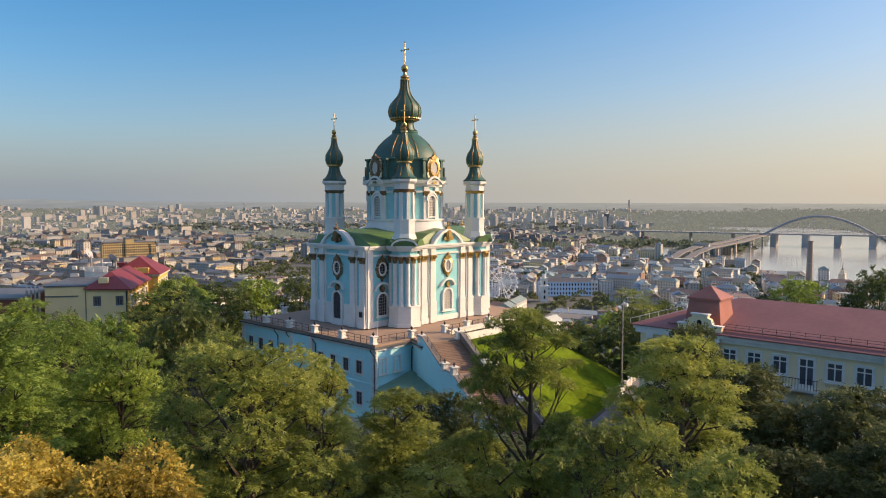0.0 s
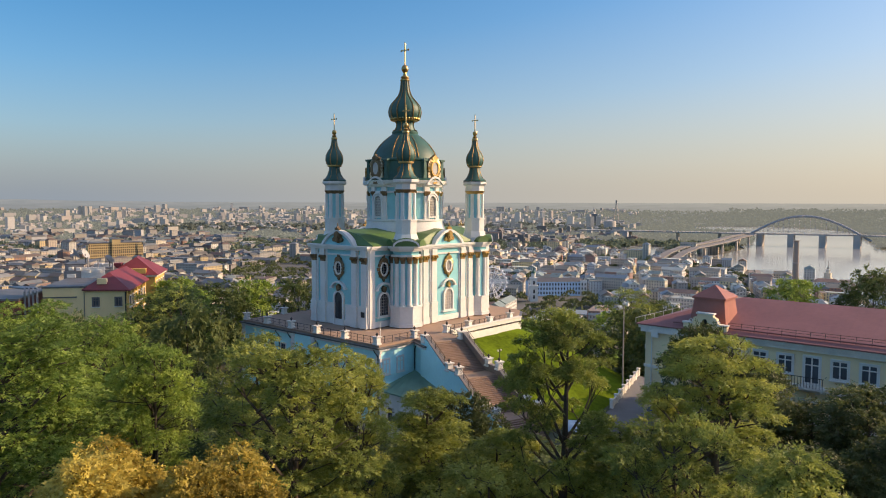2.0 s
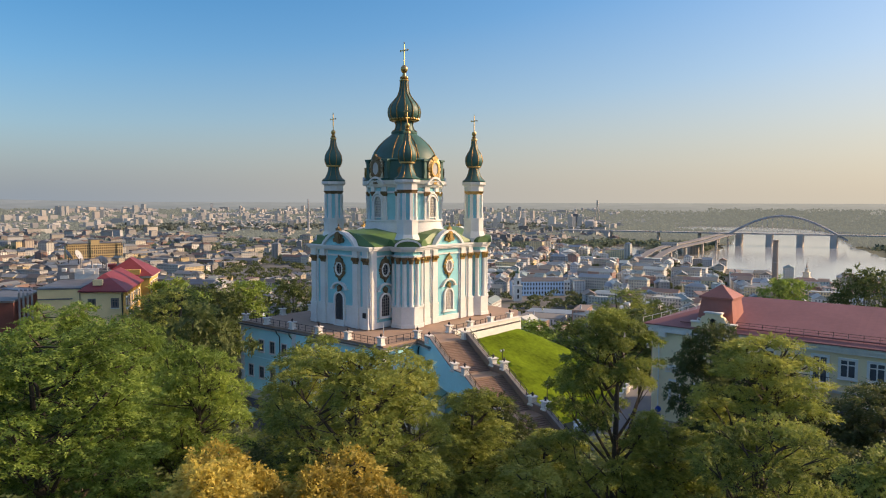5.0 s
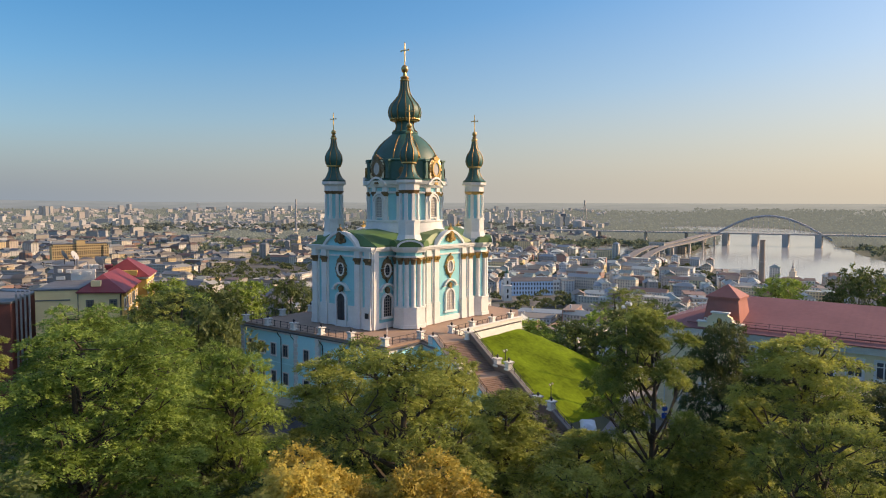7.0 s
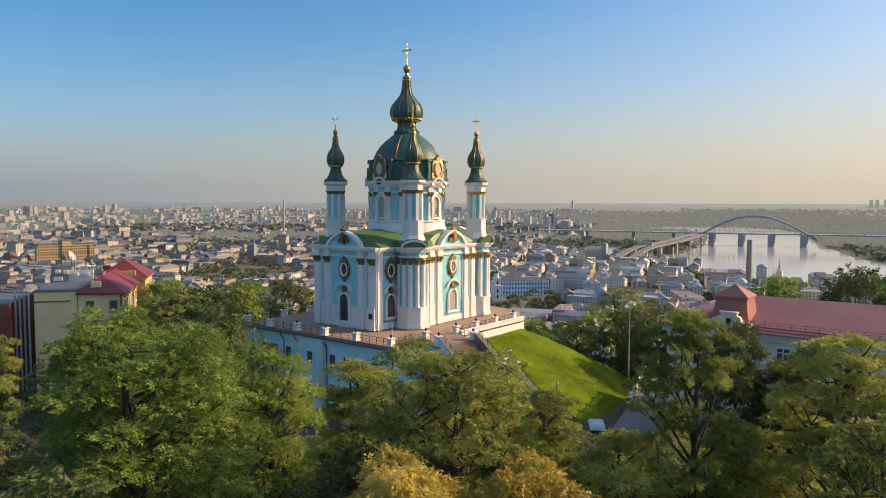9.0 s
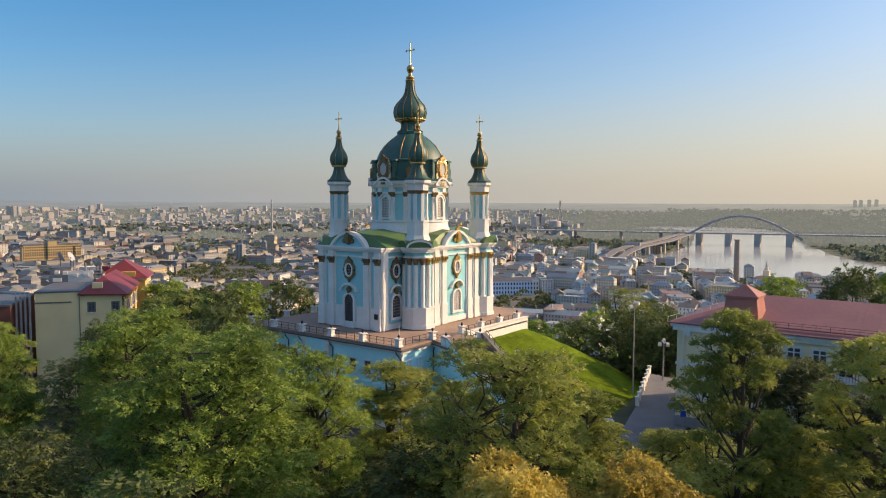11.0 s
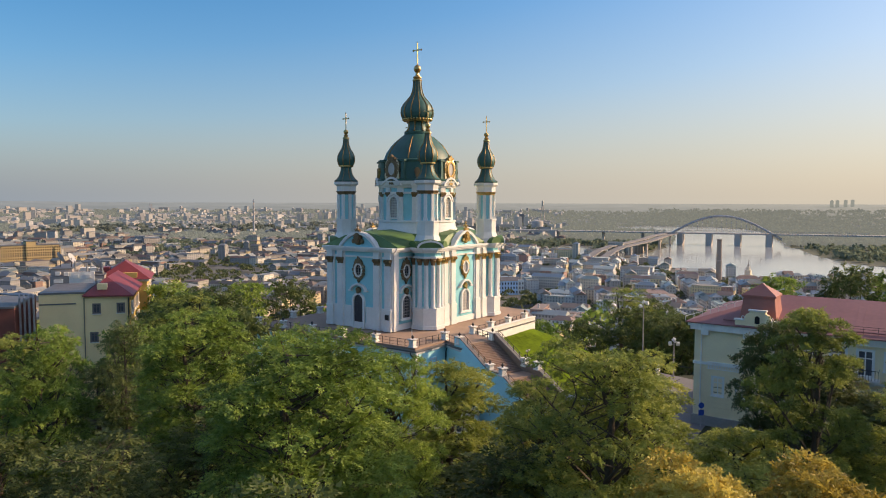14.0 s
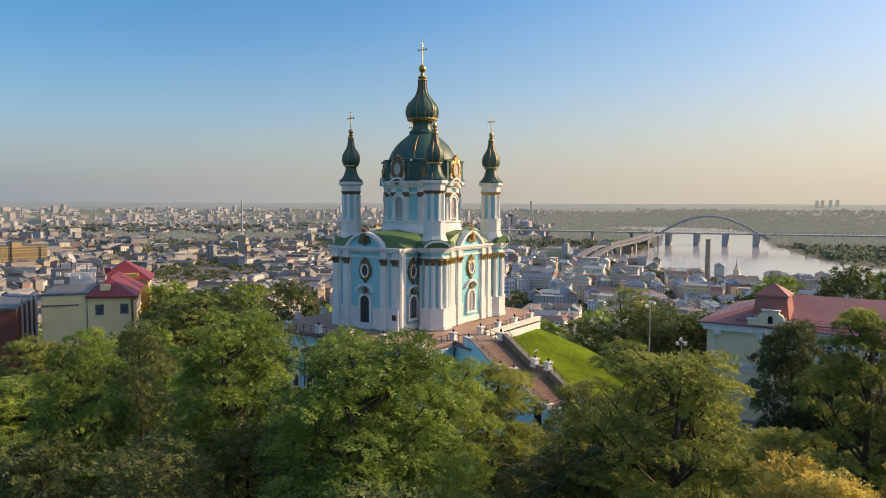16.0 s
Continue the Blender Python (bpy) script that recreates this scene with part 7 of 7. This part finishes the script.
VROAD = material("worn_viaduct_asphalt", (0.24, 0.225, 0.21), 0.85, vary=0.15, grain=0.5, stains=0.05, bump=0)
viad = thing("viaduct", "curved concrete road viaduct on piers", "viaduct")
VIA = [(1721, 508, -55.5), (1560, 486, -56.0), (1400, 456, -57), (1280, 446, -59), (1178, 441, -61), (1110, 435, -66), (1050, 425, -72), (985, 410, -79)]
for off, nm in ((0, 0), (26, 1)):
    pts = [Vector(p) for p in VIA]
    road, n_ = M(), len(pts)
    for k, a in enumerate(pts):
        dd = (pts[min(k + 1, n_ - 1)] - pts[max(k - 1, 0)]).xy.normalized()
        n = Vector((-dd.y, dd.x, 0))
        road.v += [tuple(a + n * (off + w) - Vector((0, 0, z))) for w, z in ((-7, 0), (7, 0), (7, 2.2), (-7, 2.2))]
    road.f = [(4 * k + i, 4 * k + (i + 1) % 4, 4 * k + 4 + (i + 1) % 4, 4 * k + 4 + i) for k in range(n_ - 1) for i in range(4)] + [(3, 2, 1, 0), tuple(4 * n_ - 4 + i for i in range(4))]
    part("roadway", road, VROAD, viad)
    for a, b in zip(pts, pts[1:]):
        for t in (0.5,):
            p = a.lerp(b, t)
            dd = (b - a).xy.normalized()
            p = p + Vector((-dd.y, dd.x, 0)) * off
            part("pier", M().box(p.x - 2, p.y - 2, PLAIN - 2, p.x + 2, p.y + 2, p.z - 2), CONC, viad)

# ---- landmarks ----
slab = thing("unfinished_tower", "dark grey unfinished slab building beyond the town", "building", (2640, 1440, PLAIN), 35)
part("wall", M().box(-26, -12, -2, 26, 12, 58), material("dark_raw_concrete", (0.20, 0.20, 0.21), 0.85, vary=0.15, grain=0.3, stains=0.05, bump=0), slab)
part("roof_mast", M().tube([(4, 0, 58), (4, 0, 92)], [0.9, 0.4], 6), STEEL, slab)
tank = thing("storage_tank", "pale grey round storage tank beyond the town", "tank", (2240, 1150, PLAIN))
part("shell", M().lathe([(22, -2), (22, 36), (20, 39), (4, 42)], 24), CONC, tank, smooth=True)
chim = thing("brick_chimney", "tall dark brick factory chimney by the river", "chimney", (855, 161, PLAIN))
# dark brick colour lifted to stand in for haze
part("shaft", M().lathe([(4.2, -2), (3.6, 20), (3.0, 57)], 16), material("hazed_sooty_brick", (0.29, 0.25, 0.22), 0.9), chim, smooth=True)
part("rim", M().lathe([(3.2, 57), (3.5, 57.3), (3.5, 58.6), (2.6, 58.6)], 16), material("hazed_sooty_brick", (0.29, 0.25, 0.22)), chim)
part("belt", M().lathe([(3.4, 30), (3.9, 30.2), (3.9, 31.2), (3.4, 31.4)], 16), STONE, chim)
stripe = thing("striped_chimney", "tall dark and pale banded power-station chimney", "chimney", (1376, 1697, PLAIN))
for k in range(9):
    part("ring", M().lathe([(3.6 - 0.18 * k, 0 if k == 0 else 50 + 8 * (k - 1)), (3.45 - 0.18 * k, 50 + 8 * k)], 14), CONC if k % 2 else STEEL, stripe)
tower = thing("river_station_tower", "slender pale tower with a spire by the river", "tower", (883, 131, PLAIN))
part("stage", M().box(-5, -5, -2, 5, 5, 12).box(-3.6, -3.6, 12, 3.6, 3.6, 18).box(-4.0, -4.0, 17.6, 4.0, 4.0, 18.4), CREAM, tower)
part("lantern", M().lathe([(2.4, 18.4), (2.4, 22), (2.8, 22.2), (1.4, 23)], 8), CREAM, tower)
part("spire", M().lathe([(1.4, 23), (0.6, 27), (0.12, 33)], 8), STONE, tower)
mast = thing("bridge_pylon", "distant A-shaped pylon of a cable bridge", "pylon", (2839, 1437, -80))
for o in (-14, 14):
    part("leg", M().tube([(0, o, 0), (0, o * 0.15, 92)], [2.6, 1.8], 6), CONC, mast)
part("head", M().box(-2.4, -3.4, 90, 2.4, 3.4, 112), CONC, mast)
WHEELW = material("white_gloss_paint", (0.86, 0.86, 0.86), 0.4, vary=0.04, bump=0)
wheel = thing("ferris_wheel", "white ferris wheel on a square of the lower town", "ferris wheel")
WC = Vector((511, 371, -66.5))
wv = (Vector((CX, CY)) - WC.xy).normalized()
WR = Matrix.Translation(WC) @ Matrix.Rotation(math.atan2(wv.y, wv.x) + 0.35, 4, "Z") @ Matrix.Rotation(math.pi / 2, 4, "Y")
NG = 24
for off in (-1.2, 1.2):
    part("rim", M().tube([WR @ Vector((16.5 * math.cos(2 * math.pi * i / 48), 16.5 * math.sin(2 * math.pi * i / 48), off)) for i in range(49)], 0.55, 5), WHEELW, wheel)
    part("inner_rim", M().tube([WR @ Vector((11 * math.cos(2 * math.pi * i / 48), 11 * math.sin(2 * math.pi * i / 48), off)) for i in range(49)], 0.38, 5), WHEELW, wheel)
for i in range(NG):
    a = 2 * math.pi * i / NG
    ca_, sa_ = math.cos(a), math.sin(a)
    part("spoke", M().tube([WR @ Vector((0, 0, 0)), WR @ Vector((16.5 * ca_, 16.5 * sa_, 1.2 * (1 if i % 2 else -1)))], 0.4, 4), WHEELW, wheel)
    g = WR @ Vector((17.6 * ca_, 17.6 * sa_, 0))
    part("gondola", M().lathe([(0.5, -1.1), (1.1, -0.7), (1.15, 0.4), (0.7, 1.0), (0.1, 1.2)], 8, g), WHEELW, wheel)
for sgn in (-1, 1):
    for k in (-1, 1):
        part("support_leg", M().tube([WR @ Vector((0, 0, 2.2 * sgn)), WR @ Vector((18.5, 7 * k, 4.5 * sgn))], 0.5, 6), WHEELW, wheel)

# blue-white monastery wing and its bell tower
HALLBLUE = material("pale_blue_limewash", (0.55, 0.74, 0.92), 0.8, vary=0.06)
mon = thing("blue_white_hall", "long pale blue and white hall with rows of windows", "building", (593, 342, PLAIN), -45)
part("wall", M().box(-33, -7, -4, 33, 7, 16), HALLBLUE, mon)
part("roof", M().add([(-33.5, -7.5, 16), (33.5, -7.5, 16), (33.5, 7.5, 16), (-33.5, 7.5, 16), (-28, 0, 20), (28, 0, 20)], [(3, 2, 1, 0), (0, 1, 5, 4), (1, 2, 5), (2, 3, 4, 5), (3, 0, 4)]), LEAD, mon)
part("end_bay", M().box(26, -8, -4, 33.4, -7, 17.5), WHITE, mon)
part("end_bay", M().box(-33.4, -8, -4, -26, -7, 17.5), WHITE, mon)
for k in range(20):
    for f in range(3):
        x = -31.5 + 63 * k / 19
        part("window", M().box(x - 0.7, -8.06 if abs(x) > 26 else -7.06, 2.2 + 4.8 * f, x + 0.7, -6.9, 4.8 + 4.8 * f), GLASS, mon)
bell = thing("bell_tower", "white baroque bell tower with a small green cupola", "tower", (536, 334, PLAIN), -45)
part("stage", M().box(-4.2, -4.2, -4, 4.2, 4.2, 16).box(-4.8, -4.8, 16, 4.8, 4.8, 16.8).box(-3.3, -3.3, 16.8, 3.3, 3.3, 24).box(-3.8, -3.8, 24, 3.8, 3.8, 24.8), WHITE, bell)
part("lantern", M().lathe([(2.2, 24.8), (2.2, 29), (2.6, 29.2), (2.5, 29.6)], 8), WHITE, bell)
part("cupola", M().lathe([(2.6, 29.6), (2.2, 31), (1.2, 32.4), (0.5, 33.2), (0.6, 34), (0.2, 35), (0.08, 38.5)], 12), DOME, bell, smooth=True)
for z in (3, 9, 18):
    part("opening", M().plate(arch(1.8, z, z + 3), -4.26 if z < 15 else -3.36, -3.0), GLASS, bell)

# round hall with a brown dome
rot = thing("domed_hall", "round cream hall with a brown ribbed dome", "building", (1059.6, 625.7, PLAIN), 0)
part("wall", M().lathe([(13, -4), (13, 11), (13.8, 11.3), (13.8, 12.2), (12.4, 12.4)], 24), CREAM, rot)
part("dome", M().lathe([(12.4, 12.4), (11.6, 16), (9.2, 19.4), (5.4, 22), (1.2, 23), (1.0, 25), (0.2, 25.6)], 24), material("brown_dome_sheet", (0.26, 0.17, 0.13), 0.5, vary=0.12), rot, smooth=True)
for k in range(18):
    a = 2 * math.pi * k / 18
    part("window", M().box(-0.9, -13.1, 3, 0.9, -12.6, 8, Matrix.Rotation(a, 4, "Z")), GLASS, rot)

# large ochre building with a stepped roofline
fl = thing("ochre_hotel", "large ochre yellow many-storeyed building with dark arched loggias", "building", (434, 1098, PLAIN), -13)
HY = material("hotel_ochre", (0.52, 0.38, 0.19), 0.8, vary=0.1)
part("wall", M().box(-40, -9, -4, -5, 9, 36).box(5, -9, -4, 40, 9, 36), HY, fl)
part("corner_tower", M().box(-6.5, -11.5, -4, 6.5, 9, 42), HY, fl)
part("gable_bay", M().box(-42, -10.5, -4, -33, 9, 33), HY, fl)
part("gable_bay", M().box(33, -10.5, -4, 42, 9, 33), HY, fl)
part("roof", M().box(-41, -10, 36, -5, 10, 37.2).box(5, -10, 36, 41, 10, 37.2).box(-7, -12, 42, 7, 10, 43.4), LEAD, fl)
for k in range(26):
    for f in range(8):
        x = -40 + 80 * k / 25
        y = -11.6 if abs(x) < 6.5 else -10.6 if abs(x) > 33 else -9.08
        tall = f == 4
        part("window", M().box(x - 0.9, y, 2 + 4.2 * f, x + 0.9, -8, 4.2 + 4.2 * f + (1.4 if tall else 0)), DOOR if tall else GLASS, fl)

# ---- far distance: wooded plain rising to the horizon, haze painted as emission, a plain backdrop ----
HAZE = bpy.data.materials.new("painted_haze_distance")
HAZE.use_nodes = True
hn, hl = HAZE.node_tree.nodes, HAZE.node_tree.links
hb = hn["Principled BSDF"]
hb.inputs["Roughness"].default_value = 1.0
hgeo, hno, hra = hn.new("ShaderNodeNewGeometry"), hn.new("ShaderNodeTexNoise"), hn.new("ShaderNodeValToRGB")
hmap = hn.new("ShaderNodeMapping")
hmap.inputs["Scale"].default_value = (1, 1, 0.0)
hl.new(hgeo.outputs["Position"], hmap.inputs["Vector"])
hl.new(hmap.outputs[0], hno.inputs["Vector"])
hno.inputs["Scale"].default_value, hno.inputs["Detail"].default_value = 0.006, 8
hra.color_ramp.elements[0].position, hra.color_ramp.elements[1].position = 0.35, 0.7
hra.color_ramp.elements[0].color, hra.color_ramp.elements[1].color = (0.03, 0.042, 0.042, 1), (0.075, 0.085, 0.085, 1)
hl.new(hno.outputs[0], hra.inputs[0])
hl.new(hra.outputs[0], hb.inputs["Base Color"])
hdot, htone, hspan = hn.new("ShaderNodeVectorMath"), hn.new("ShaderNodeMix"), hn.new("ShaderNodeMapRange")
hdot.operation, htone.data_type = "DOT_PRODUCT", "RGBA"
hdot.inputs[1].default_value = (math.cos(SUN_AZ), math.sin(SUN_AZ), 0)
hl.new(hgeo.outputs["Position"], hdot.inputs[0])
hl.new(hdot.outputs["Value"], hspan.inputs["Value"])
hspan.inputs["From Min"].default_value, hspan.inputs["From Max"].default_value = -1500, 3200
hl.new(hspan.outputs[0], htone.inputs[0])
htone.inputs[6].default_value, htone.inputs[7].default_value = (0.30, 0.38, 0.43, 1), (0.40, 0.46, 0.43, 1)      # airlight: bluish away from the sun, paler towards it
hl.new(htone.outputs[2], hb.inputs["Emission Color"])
# the glow grows with height, so the painted haze thickens towards the horizon
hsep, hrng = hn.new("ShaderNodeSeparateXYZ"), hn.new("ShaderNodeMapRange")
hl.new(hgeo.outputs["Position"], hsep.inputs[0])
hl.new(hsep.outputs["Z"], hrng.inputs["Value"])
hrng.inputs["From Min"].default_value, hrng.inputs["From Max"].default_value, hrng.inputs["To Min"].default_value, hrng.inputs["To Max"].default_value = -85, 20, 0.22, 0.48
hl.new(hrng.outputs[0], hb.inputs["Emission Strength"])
bk = M()
far = [r for r in RINGS if r >= 3300]
for r in far:
    for i in range(SEG):
        a = 2 * math.pi * i / SEG
        x, y = CX + r * math.cos(a), CY + r * math.sin(a)
        bk.v.append((x, y, ground_z(x, y)))
for j in range(len(far) - 1):
    bk.f += [(j * SEG + i, (j + 1) * SEG + i, (j + 1) * SEG + (i + 1) % SEG, j * SEG + (i + 1) % SEG) for i in range(SEG)]
solid("backdrop", bk, HAZE, "wooded plain at the horizon with painted haze", "backdrop", kind="structure", smooth=True)
# tower blocks share the glowing haze colour
for x, y in ((4560, 453), (4578, 426), (4604, 387), (4626, 354)):
    t = thing("tower_block", "tall slab of flats greyed by painted haze", "tower block", (x, y, ground_z(x, y)), 20, group="tower blocks on the horizon")
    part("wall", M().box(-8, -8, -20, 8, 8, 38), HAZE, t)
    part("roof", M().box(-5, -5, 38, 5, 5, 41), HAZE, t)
